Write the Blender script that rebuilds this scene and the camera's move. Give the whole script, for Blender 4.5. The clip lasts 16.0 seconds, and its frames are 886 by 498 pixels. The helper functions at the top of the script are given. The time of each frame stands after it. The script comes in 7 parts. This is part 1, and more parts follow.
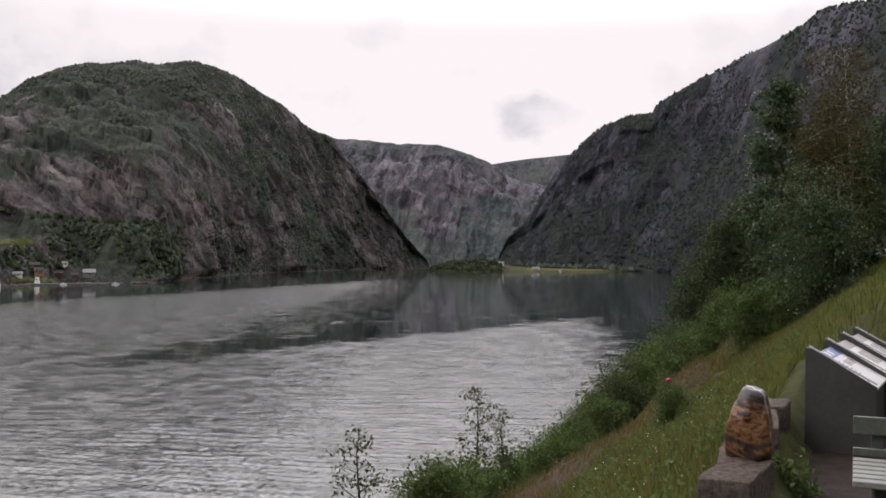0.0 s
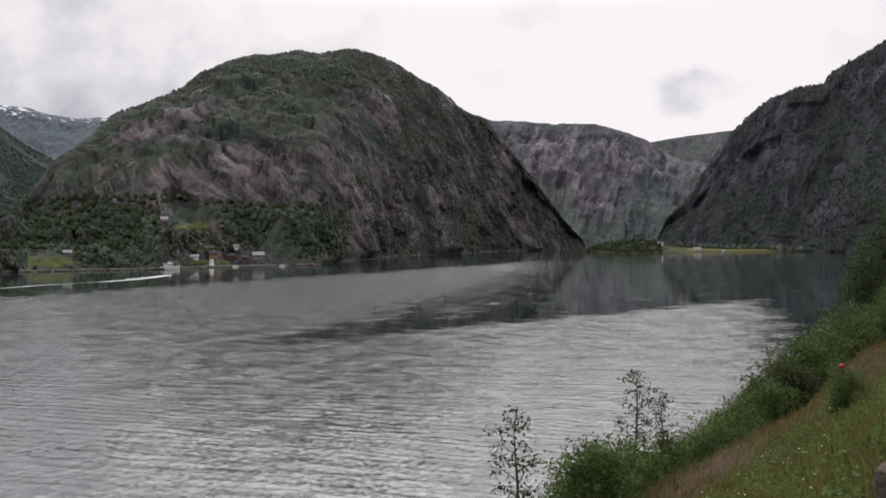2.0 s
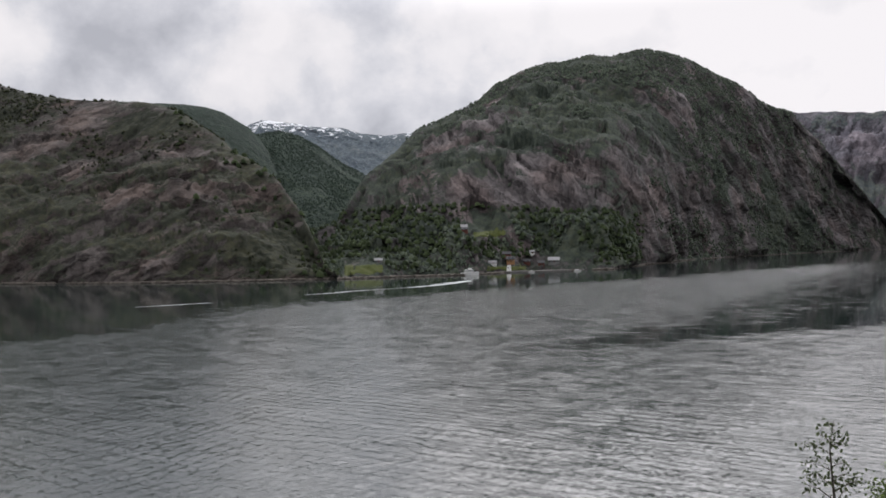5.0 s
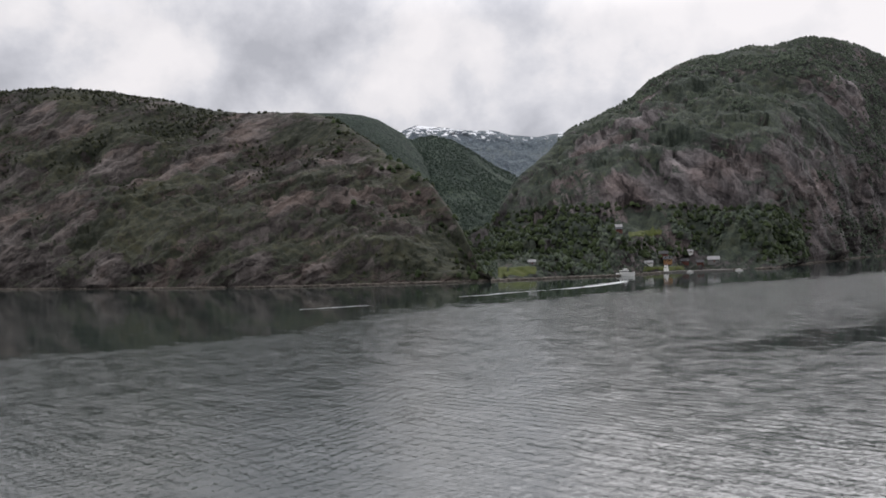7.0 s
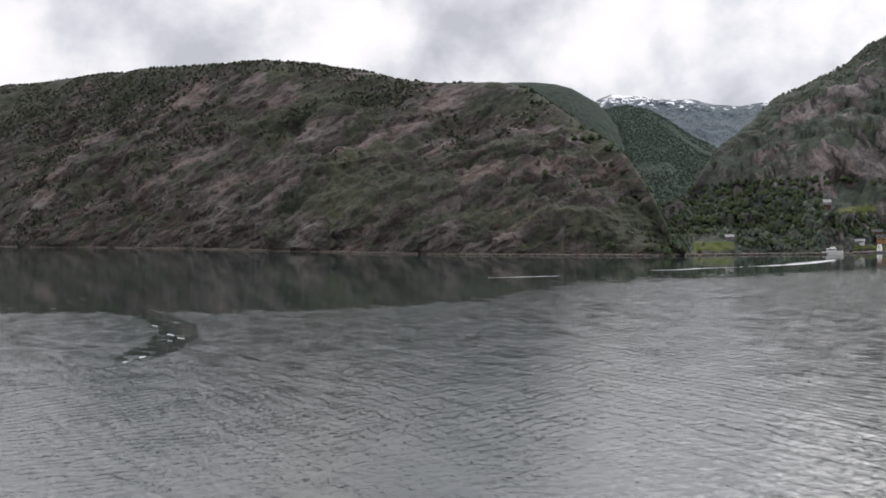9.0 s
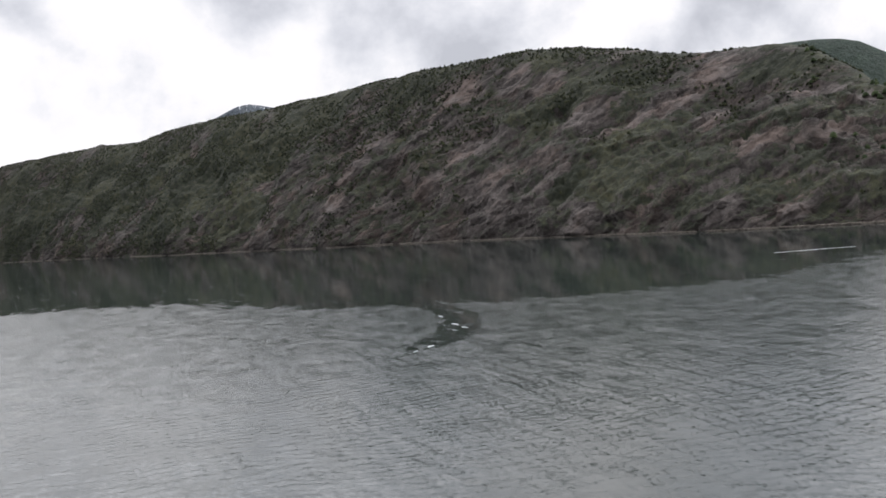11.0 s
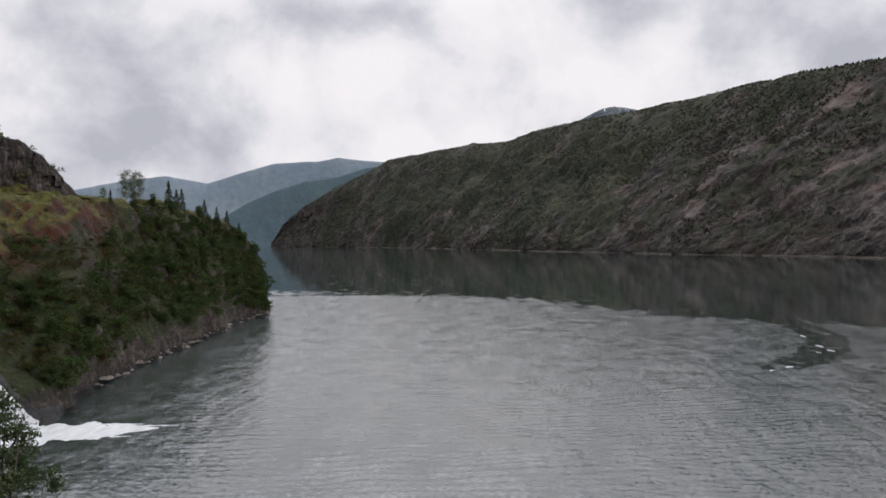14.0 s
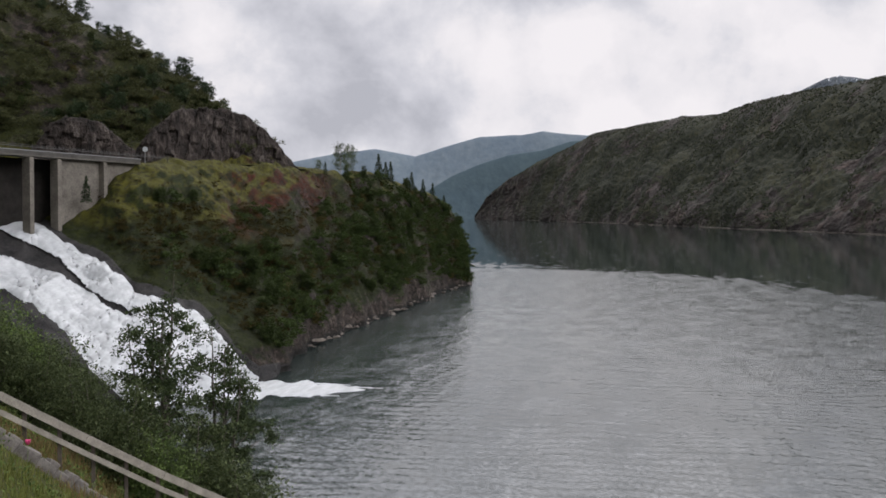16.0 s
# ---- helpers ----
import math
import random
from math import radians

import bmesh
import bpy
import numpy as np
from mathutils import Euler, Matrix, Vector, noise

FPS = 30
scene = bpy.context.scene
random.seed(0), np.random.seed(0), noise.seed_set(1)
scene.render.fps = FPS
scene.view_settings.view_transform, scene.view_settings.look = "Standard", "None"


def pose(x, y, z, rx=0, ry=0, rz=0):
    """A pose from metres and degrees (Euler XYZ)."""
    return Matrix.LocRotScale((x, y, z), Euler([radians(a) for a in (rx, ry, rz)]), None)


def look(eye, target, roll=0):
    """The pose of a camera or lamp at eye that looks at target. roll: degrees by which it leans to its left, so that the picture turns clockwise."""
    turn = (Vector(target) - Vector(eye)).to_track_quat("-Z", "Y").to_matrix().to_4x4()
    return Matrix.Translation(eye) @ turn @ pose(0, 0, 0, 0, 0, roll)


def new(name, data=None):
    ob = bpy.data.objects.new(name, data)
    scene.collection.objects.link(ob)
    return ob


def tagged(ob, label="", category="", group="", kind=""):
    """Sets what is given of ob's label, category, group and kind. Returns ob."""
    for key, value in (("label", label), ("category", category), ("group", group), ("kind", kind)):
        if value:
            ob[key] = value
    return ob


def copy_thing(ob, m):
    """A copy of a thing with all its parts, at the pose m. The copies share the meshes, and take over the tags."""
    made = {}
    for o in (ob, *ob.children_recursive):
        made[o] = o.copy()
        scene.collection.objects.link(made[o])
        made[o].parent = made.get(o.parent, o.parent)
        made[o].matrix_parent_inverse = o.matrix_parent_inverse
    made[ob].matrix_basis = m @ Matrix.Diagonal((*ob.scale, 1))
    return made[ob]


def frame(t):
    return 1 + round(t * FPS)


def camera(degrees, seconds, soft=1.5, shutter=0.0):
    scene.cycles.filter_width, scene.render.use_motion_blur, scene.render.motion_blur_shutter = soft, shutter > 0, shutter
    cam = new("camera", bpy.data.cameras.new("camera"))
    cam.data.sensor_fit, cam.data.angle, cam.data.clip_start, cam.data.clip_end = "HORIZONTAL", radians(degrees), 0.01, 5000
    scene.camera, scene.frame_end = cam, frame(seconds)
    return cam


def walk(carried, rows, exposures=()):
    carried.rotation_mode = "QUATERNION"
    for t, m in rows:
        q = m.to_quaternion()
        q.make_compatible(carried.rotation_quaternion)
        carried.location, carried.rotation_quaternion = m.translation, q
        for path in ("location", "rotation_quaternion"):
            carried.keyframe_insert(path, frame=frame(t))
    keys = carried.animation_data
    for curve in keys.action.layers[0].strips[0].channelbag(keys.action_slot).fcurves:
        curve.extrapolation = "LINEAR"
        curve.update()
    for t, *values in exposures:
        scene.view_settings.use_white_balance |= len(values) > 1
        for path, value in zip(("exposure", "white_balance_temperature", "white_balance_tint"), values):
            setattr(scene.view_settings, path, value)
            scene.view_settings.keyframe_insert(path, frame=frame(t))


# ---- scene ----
# A slow pan by a person standing on a terrace above a fjord. Water is z = 0.
EYE = 24.0
cam = camera(51.14, 16.0, soft=1.7)
PATH = [
    (0.0, pose(0, 0, EYE, 90.73, -0.64, 0.03)),
    (0.5, pose(0, 0, EYE, 90.70, -1.07, 2.26)),
    (1.0, pose(0, 0, EYE, 90.40, -0.29, 5.26)),
    (1.5, pose(0, 0, EYE, 89.90, -0.33, 7.68)),
    (2.0, pose(0, 0, EYE, 89.50, -0.25, 9.66)),
    (2.5, pose(0, 0, EYE, 89.84, -0.09, 11.57)),
    (3.0, pose(0, 0, EYE, 90.16, -0.21, 13.49)),
    (3.5, pose(0, 0, EYE, 91.33, -1.36, 16.95)),
    (4.0, pose(0, 0, EYE, 90.51, -0.74, 20.85)),
    (4.2, pose(0, 0, EYE, 90.08, -0.06, 22.27)),
    (6.3, pose(0, 0, EYE, 90.62, 0.65, 33.97)),
    (6.5, pose(0, 0, EYE, 90.61, 0.99, 34.53)),
    (7.0, pose(0, 0, EYE, 90.20, 1.70, 37.20)),
    (7.5, pose(0, 0, EYE, 90.66, 1.64, 40.23)),
    (8.0, pose(0, 0, EYE, 89.81, 0.40, 43.25)),
    (8.5, pose(0, 0, EYE, 89.39, 0.54, 46.19)),
    (9.0, pose(0, 0, EYE, 88.55, 0.29, 48.93)),
    (9.2, pose(0, 0, EYE, 88.50, 0.56, 50.18)),
    (11.3, pose(0, 0, EYE, 88.26, 3.52, 67.44)),
    (11.5, pose(0, 0, EYE, 88.20, 2.78, 68.41)),
    (12.0, pose(0, 0, EYE, 88.55, 3.81, 73.60)),
    (12.5, pose(0, 0, EYE, 89.07, 3.81, 77.91)),
    (13.0, pose(0, 0, EYE, 88.73, 1.52, 81.48)),
    (13.5, pose(0, 0, EYE, 89.22, 1.64, 84.50)),
    (14.0, pose(0, 0, EYE, 89.38, 0.69, 87.48)),
    (14.5, pose(0, 0, EYE, 87.89, 0.71, 90.81)),
    (15.0, pose(0, 0, EYE, 87.66, 0.98, 93.75)),
    (15.5, pose(0, 0, EYE, 87.58, 0.04, 96.32)),
    (16.0, pose(0, 0, EYE, 87.79, -0.38, 99.95)),
]
# the camera cools its white balance as it turns from the bright end of the fjord
walk(cam, PATH, [(0.0, 0.03, 6560, 17.0), (1.5, 0.02, 6500, 15.5), (4.0, 0.0, 6350, 13.0), (7.0, 0.02, 6380, 12.5), (8.2, 0.03, 6380, 12.5), (9.0, 0.28, 6370, 12.0), (11.5, 0.33, 6320, 11.5), (12.5, 0.36, 6310, 12.0), (13.0, 0.17, 6320, 12.0), (13.5, 0.13, 6330, 12.5), (14.5, 0.0, 6370, 13.5), (16.0, 0.04, 6370, 13.5)])

# ---- sky and sun: a bright broken overcast ----
SUN_AZ, SUN_EL = 100.0, 48.0
world = bpy.data.worlds.new("overcast_sky")
scene.world = world
world.use_nodes = True


class Nodes:
    """Short hand for wiring a node tree."""

    def __init__(self, tree):
        self.t = tree

    def add(self, kind, **sets):
        n = self.t.nodes.new(kind)
        for k, v in sets.items():
            setattr(n, k, v)
        return n

    def link(self, a, b):
        self.t.links.new(a, b)

    def put(self, socket, v):
        if isinstance(v, bpy.types.NodeSocket):
            self.t.links.new(v, socket)
        else:
            socket.default_value = v

    def math(self, op, a, b=0.0, c=0.0, clamp=False):
        n = self.add("ShaderNodeMath", operation=op, use_clamp=clamp)
        for s, v in zip(n.inputs, (a, b, c)):
            self.put(s, v)
        return n.outputs[0]

    def ramp(self, fac, stops):
        n = self.add("ShaderNodeValToRGB")
        el = n.color_ramp.elements
        while len(el) < len(stops):
            el.new(0.5)
        for e, (p, col) in zip(el, stops):
            e.position = p
            e.color = (*col, 1) if len(col) == 3 else col
        self.put(n.inputs[0], fac)
        return n.outputs[0]

    def smooth(self, v, a, b, lo=0.0, hi=1.0):
        n = self.add("ShaderNodeMapRange", interpolation_type="SMOOTHSTEP")
        for s, q in zip(n.inputs, (v, a, b, lo, hi)):
            self.put(s, q)
        return n.outputs[0]

    def noise(self, vec, scale, detail=4.0, rough=0.55, dist=0.0):
        n = self.add("ShaderNodeTexNoise")
        if vec is not None:
            self.put(n.inputs["Vector"], vec)
        for k, v in (("Scale", scale), ("Detail", detail), ("Roughness", rough), ("Distortion", dist)):
            n.inputs[k].default_value = v
        return n.outputs[0]

    def mapping(self, vec, scale=(1, 1, 1), rot=(0, 0, 0), loc=(0, 0, 0)):
        n = self.add("ShaderNodeMapping")
        self.put(n.inputs[0], vec)
        n.inputs[1].default_value, n.inputs[2].default_value, n.inputs[3].default_value = loc, rot, scale
        return n.outputs[0]

    def mix(self, fac, a, b, blend="MIX"):
        n = self.add("ShaderNodeMix", data_type="RGBA", blend_type=blend)
        self.put(n.inputs[0], fac)
        for s, v in ((n.inputs[6], a), (n.inputs[7], b)):
            self.put(s, (*v, 1) if isinstance(v, tuple) and len(v) == 3 else v)
        return n.outputs[2]

    def bump(self, height, strength=0.5, distance=1.0, normal=None):
        n = self.add("ShaderNodeBump")
        n.inputs["Strength"].default_value, n.inputs["Distance"].default_value = strength, distance
        self.put(n.inputs["Height"], height)
        if normal is not None:
            self.put(n.inputs["Normal"], normal)
        return n.outputs[0]


W = Nodes(world.node_tree)
W.t.nodes.clear()
sky = W.add("ShaderNodeTexSky", sky_type="NISHITA", sun_disc=False)
sky.sun_elevation, sky.sun_rotation = radians(SUN_EL), radians(-SUN_AZ)
tc = W.add("ShaderNodeTexCoord").outputs["Generated"]
sep = W.add("ShaderNodeSeparateXYZ")
W.link(tc, sep.inputs[0])
up = W.math("ADD", W.math("MAXIMUM", sep.outputs[2], 0.0), 0.42)
flat = W.add("ShaderNodeCombineXYZ")
W.put(flat.inputs[0], W.math("DIVIDE", sep.outputs[0], up))
W.put(flat.inputs[1], W.math("DIVIDE", sep.outputs[1], up))
big = W.noise(W.mapping(tc, (1.0, 1.0, 1.4), loc=(3.1, 1.7, 0.4)), 2.5, 3.0, 0.5)
fine = W.noise(W.mapping(tc, (1.0, 1.0, 1.15), loc=(7.3, 2.2, 0.0)), 6.0, 7.0, 0.58, 0.1)
# heaped cloud: rounded lumps with ragged rims
rag = W.add("ShaderNodeTexNoise")
W.link(tc, rag.inputs["Vector"])
rag.inputs["Scale"].default_value, rag.inputs["Detail"].default_value = 9.0, 6.0
warp = W.add("ShaderNodeVectorMath", operation="MULTIPLY_ADD")
W.link(rag.outputs["Color"], warp.inputs[0])
warp.inputs[1].default_value = (0.14, 0.14, 0.14)
W.link(tc, warp.inputs[2])
heap = W.add("ShaderNodeTexVoronoi", feature="SMOOTH_F1")
W.link(W.mapping(warp.outputs[0], (1, 1, 1.35)), heap.inputs["Vector"])
heap.inputs["Scale"].default_value, heap.inputs["Smoothness"].default_value = 8.0, 0.35
lump = W.math("MULTIPLY_ADD", heap.outputs["Distance"], -0.27, 0.115)
thick = W.math("ADD", W.math("MULTIPLY", big, 0.3), W.math("MULTIPLY", fine, 0.7))
# thinner, brighter cloud down the fjord, heavier cloud over the far shore
lean = W.math("MULTIPLY_ADD", sep.outputs[1], 0.078, 0.040)
dark = W.add("ShaderNodeVectorMath", operation="DISTANCE")
W.link(tc, dark.inputs[0])
dark.inputs[1].default_value = (-0.60, 0.74, 0.30)
lean = W.math("SUBTRACT", lean, W.smooth(dark.outputs["Value"], 0.05, 0.28, 0.10, 0.0))
# one small grey cloud over the head of the fjord
near_c = W.add("ShaderNodeVectorMath", operation="DISTANCE")
W.link(W.mapping(tc, (1.0, 1.0, 2.6)), near_c.inputs[0])
near_c.inputs[1].default_value = (0.10, 0.98, 0.40)
puff = W.math("ADD", near_c.outputs["Value"], W.math("MULTIPLY", W.math("SUBTRACT", fine, 0.5), 0.22))
lean = W.math("SUBTRACT", lean, W.smooth(puff, 0.02, 0.10, 0.15, 0.0))
thick = W.math("ADD", W.math("ADD", thick, lump), lean)
cloud = W.ramp(thick, [(0.37, (0.47, 0.48, 0.515)), (0.45, (0.61, 0.617, 0.65)), (0.505, (0.72, 0.72, 0.742)), (0.55, (0.82, 0.805, 0.81)), (0.63, (0.90, 0.875, 0.87))])
gap = W.smooth(W.noise(W.mapping(flat.outputs[0], loc=(1.4, 5.0, 0.0)), 1.1, 4.0), 0.62, 0.72, 0.0, 0.35)
blue = W.mix(1.0, sky.outputs[0], (0.16, 0.16, 0.16), "MULTIPLY")
colour = W.mix(gap, cloud, blue)
bg = W.add("ShaderNodeBackground")
W.link(colour, bg.inputs[0])
# the cloud is thin and bright half way up, down the fjord, and heavier overhead
glow = W.math("MULTIPLY", W.smooth(sep.outputs[2], 0.235, 0.46), W.smooth(sep.outputs[2], 0.55, 0.95, 1.0, 0.5))
ahead = W.math("ADD", W.math("MULTIPLY", sep.outputs[1], 0.996), W.math("MULTIPLY", sep.outputs[0], 0.087))
west = W.math("ADD", W.math("MULTIPLY", sep.outputs[1], -0.19), W.math("MULTIPLY", sep.outputs[0], -0.98))
power = W.math("ADD", W.smooth(ahead, 0.42, 1.0, 0.55, 7.3), W.smooth(west, 0.60, 0.98, 0.0, 3.6))
glow = W.math("MULTIPLY", glow, power)
W.put(bg.inputs[1], W.math("ADD", glow, W.smooth(sep.outputs[1], 0.72, 0.98, 0.97, 1.03)))
W.link(bg.outputs[0], W.add("ShaderNodeOutputWorld").inputs[0])

sun = new("sun", bpy.data.lights.new("sun", "SUN"))
sun.data.energy, sun.data.angle, sun.data.color = 0.7, radians(14), (1.0, 0.96, 0.9)
sa, se = radians(SUN_AZ), radians(SUN_EL)
sun.matrix_basis = look((0, 0, 300), (300 * math.sin(sa) * math.cos(se), -300 * math.cos(sa) * math.cos(se), 300 - 300 * math.sin(se)))

# ---- materials ----
def material(name):
    m = bpy.data.materials.new(name)
    m.use_nodes = True
    n = Nodes(m.node_tree)
    b = m.node_tree.nodes["Principled BSDF"]
    co = n.add("ShaderNodeTexCoord").outputs["Object"]
    return m, n, b, co


def plain(name, dark, light, scale=6.0, rough=0.7, metal=0.0, bump=0.2, dist=0.01):
    """A surface with grain at two sizes between two colours."""
    m, n, b, co = material(name)
    f = n.math("ADD", n.math("MULTIPLY", n.noise(co, scale, 6.0, 0.6), 0.6), n.math("MULTIPLY", n.noise(co, scale * 9, 4.0), 0.4))
    n.link(n.ramp(f, [(0.34, dark), (0.66, light)]), b.inputs["Base Color"])
    b.inputs["Roughness"].default_value, b.inputs["Metallic"].default_value = rough, metal
    if rough >= 0.8:
        b.inputs["Specular IOR Level"].default_value = 0.15
    n.link(n.bump(f, bump, dist), b.inputs["Normal"])
    return m


def mountain_mat(name, bias, rock, green, grain=1.0, snow=None):
    """Bare rock where it is steep and in blotches, scrub and forest between."""
    m, n, b, co = material(name)
    geo = n.add("ShaderNodeNewGeometry")
    s = n.add("ShaderNodeSeparateXYZ")
    n.link(geo.outputs["Normal"], s.inputs[0])
    a = n.noise(co, 0.006 * grain, 8.0, 0.62, 0.6)
    c = n.noise(n.mapping(co, (1, 1, 0.85)), 0.045 * grain, 8.0, 0.68, 0.4)
    f = n.noise(co, 0.3 * grain, 5.0, 0.65)
    streak = n.noise(n.mapping(co, (1, 1, 0.7), (0.7, 0.5, 0)), 0.03 * grain, 7.0, 0.66, 0.8)
    v = n.math("ADD", n.math("MULTIPLY", s.outputs[2], 0.3), n.math("MULTIPLY", a, 0.8))
    pos = n.add("ShaderNodeSeparateXYZ")
    n.link(co, pos.inputs[0])
    v = n.math("ADD", v, n.math("MULTIPLY", c, 0.95))
    v = n.math("ADD", v, n.math("MULTIPLY", f, 0.4))
    veg = n.smooth(n.math("ADD", v, bias), 1.22, 1.33)
    r = n.math("ADD", n.math("MULTIPLY", streak, 0.5), n.math("MULTIPLY", f, 0.3))
    r = n.math("ADD", r, n.math("MULTIPLY", n.noise(co, 0.012 * grain, 4.0, 0.6), 0.25))
    rockc = n.ramp(r, [(0.455, tuple(q * 0.2 for q in rock)), (0.505, tuple(q * 0.6 for q in rock)), (0.55, tuple(q * 1.05 for q in rock)), (0.61, tuple(q * 1.6 for q in rock))])
    g = n.math("ADD", n.math("MULTIPLY", n.noise(co, 0.12 * grain, 6.0, 0.7), 0.6), n.math("MULTIPLY", a, 0.4))
    greenc = n.ramp(g, [(0.38, tuple(q * 0.5 for q in green)), (0.5, green), (0.64, (green[0] * 1.8, green[1] * 1.55, green[2] * 1.3))])
    col = n.mix(veg, rockc, greenc)
    if snow is not None:
        pz = n.add("ShaderNodeSeparateXYZ")
        n.link(co, pz.inputs[0])
        sn = n.math("ADD", n.math("MULTIPLY", c, 260.0), n.math("MULTIPLY", pz.outputs[2], 0.45))
        col = n.mix(n.smooth(sn, snow, snow + 12), col, (0.75, 0.77, 0.8))
    n.link(col, b.inputs["Base Color"])
    b.inputs["Roughness"].default_value = 0.95
    b.inputs["Specular IOR Level"].default_value = 0.15
    h = n.math("ADD", n.math("MULTIPLY", c, 15.0 / max(grain, 0.7)), n.math("MULTIPLY", f, 3.5 / max(grain, 0.7)))
    h = n.math("ADD", h, n.math("MULTIPLY", streak, 12.0 / max(grain, 0.7)))
    n.link(n.bump(h, 0.8, 1.0), b.inputs["Normal"])
    return m


def leaf_mat(name, dark, light, through_light=0.3):
    m, n, b, co = material(name)
    geo = n.add("ShaderNodeNewGeometry")
    f = n.math("ADD", n.math("MULTIPLY", geo.outputs["Random Per Island"], 0.6), n.math("MULTIPLY", n.noise(co, 0.9, 3.0), 0.5))
    col = n.ramp(f, [(0.2, dark), (0.85, light)])
    n.link(col, b.inputs["Base Color"])
    b.inputs["Roughness"].default_value = 0.6
    b.inputs["Specular IOR Level"].default_value = 0.1
    tr = n.add("ShaderNodeBsdfTranslucent")
    n.link(col, tr.inputs[0])
    mx = n.add("ShaderNodeMixShader")
    mx.inputs[0].default_value = through_light
    n.link(b.outputs[0], mx.inputs[1])
    n.link(tr.outputs[0], mx.inputs[2])
    n.link(mx.outputs[0], m.node_tree.nodes["Material Output"].inputs[0])
    return m


def forest_mat(name, dark, light):
    """Far tree crowns: each one a little different."""
    m, n, b, co = material(name)
    geo = n.add("ShaderNodeNewGeometry")
    f = n.math("ADD", n.math("MULTIPLY", geo.outputs["Random Per Island"], 0.5), n.math("MULTIPLY", n.noise(co, 0.02, 5.0, 0.6), 0.6))
    n.link(n.ramp(f, [(0.3, dark), (0.8, light)]), b.inputs["Base Color"])
    b.inputs["Roughness"].default_value = 0.9
    b.inputs["Specular IOR Level"].default_value = 0.1
    n.link(n.bump(n.noise(co, 1.2, 4.0, 0.7), 0.8, 0.6), b.inputs["Normal"])
    return m


def water_mat():
    m, n, b, co = material("fjord_water")
    s = n.add("ShaderNodeSeparateXYZ")
    n.link(co, s.inputs[0])
    x, y = s.outputs[0], s.outputs[1]
    wob = n.math("MULTIPLY", n.math("SUBTRACT", n.noise(co, 0.012, 4.0, 0.6), 0.5), 80.0)
    rip = n.math("SUBTRACT", n.noise(n.mapping(co, (0.06, 0.11, 1.0), (0, 0, radians(-13))), 1.0, 6.0, 0.78), 0.5)
    wob = n.math("ADD", wob, n.math("MULTIPLY", rip, 60.0))
    # calm water under the far shore, rippled by wind on the near side
    edge = n.math("MINIMUM", n.math("MULTIPLY_ADD", y, 0.23, -338.0), n.math("MULTIPLY_ADD", y, 0.75, -415.0))
    wind = n.smooth(n.math("ADD", n.math("SUBTRACT", x, edge), wob), -25.0, 60.0)
    # a slick left by a turning boat, out in front of the terrace
    line = n.math("SUBTRACT", y, n.math("MULTIPLY_ADD", x, 1.42, 306.0))
    line = n.math("ADD", line, n.math("MULTIPLY", wob, 0.45))
    past = n.smooth(line, -22.0, 26.0)
    fade = n.math("MAXIMUM", n.smooth(line, 8.0, 70.0, 0.1, 0.9), 0.1)
    fade = n.math("MULTIPLY", fade, n.smooth(x, -130.0, -10.0, 1.0, 0.14))
    east = n.smooth(x, -100.0, -64.0)
    slick = n.math("MULTIPLY", past, east)
    wind = n.math("MULTIPLY", wind, n.mix(slick, (1.0, 1.0, 1.0), fade))
    # its curved trail, broken by small ripples
    dx, dy = n.math("SUBTRACT", x, -262.0), n.math("SUBTRACT", y, -41.0)
    rad = n.math("SQRT", n.math("ADD", n.math("MULTIPLY", dx, dx), n.math("MULTIPLY", dy, dy)))
    ring = n.math("ABSOLUTE", n.math("SUBTRACT", n.math("ADD", rad, n.math("MULTIPLY", wob, 0.12)), 147.0))
    ring = n.math("MULTIPLY", n.smooth(ring, 4.0, 6.0, 1.0, 0.0), n.smooth(x, -152.0, -172.0))
    broken = n.noise(n.mapping(co, (0.16, 0.30, 1.0), (0, 0, radians(-30))), 1.0, 5.0, 0.7, 0.6)
    ring = n.math("MULTIPLY", ring, n.smooth(broken, 0.54, 0.57, 1.0, 0.0))
    wind = n.math("MULTIPLY", wind, n.math("MULTIPLY_ADD", ring, -0.95, 1.0))

    # calm water reaches out from the far shore above the trail
    bx, by = n.math("ADD", x, 345.0), n.math("SUBTRACT", y, 190.0)
    bay = n.math("SQRT", n.math("ADD", n.math("MULTIPLY", bx, bx), n.math("MULTIPLY", by, by)))
    wind = n.math("MULTIPLY", wind, n.smooth(n.math("ADD", bay, n.math("MULTIPLY", wob, 0.3)), 118.0, 142.0, 0.05, 1.0))
    # a lee under the bushes of the near shore
    lee = n.math("SUBTRACT", x, n.math("MULTIPLY_ADD", y, 0.125, 12.0))
    wind = n.math("MULTIPLY", wind, n.smooth(n.math("ADD", lee, n.math("MULTIPLY", wob, 0.25)), -10.0, 12.0, 1.0, 0.12))
    # at every edge the ripples break up into streaks
    fleck = n.noise(n.mapping(co, (0.06, 0.20, 1.0), (0, 0, radians(-4))), 1.0, 6.0, 0.72, 0.2)
    wind = n.smooth(n.math("ADD", wind, n.math("MULTIPLY", n.math("SUBTRACT", fleck, 0.5), 3.6)), 0.2, 0.62)

    # gusts: brighter and darker streaks over the rippled part
    gust = n.smooth(n.noise(n.mapping(co, (0.10, 0.10, 1.0), (0, 0, 0.4)), 1.0, 6.0, 0.78, 0.3), 0.40, 0.60, 0.78, 1.18)
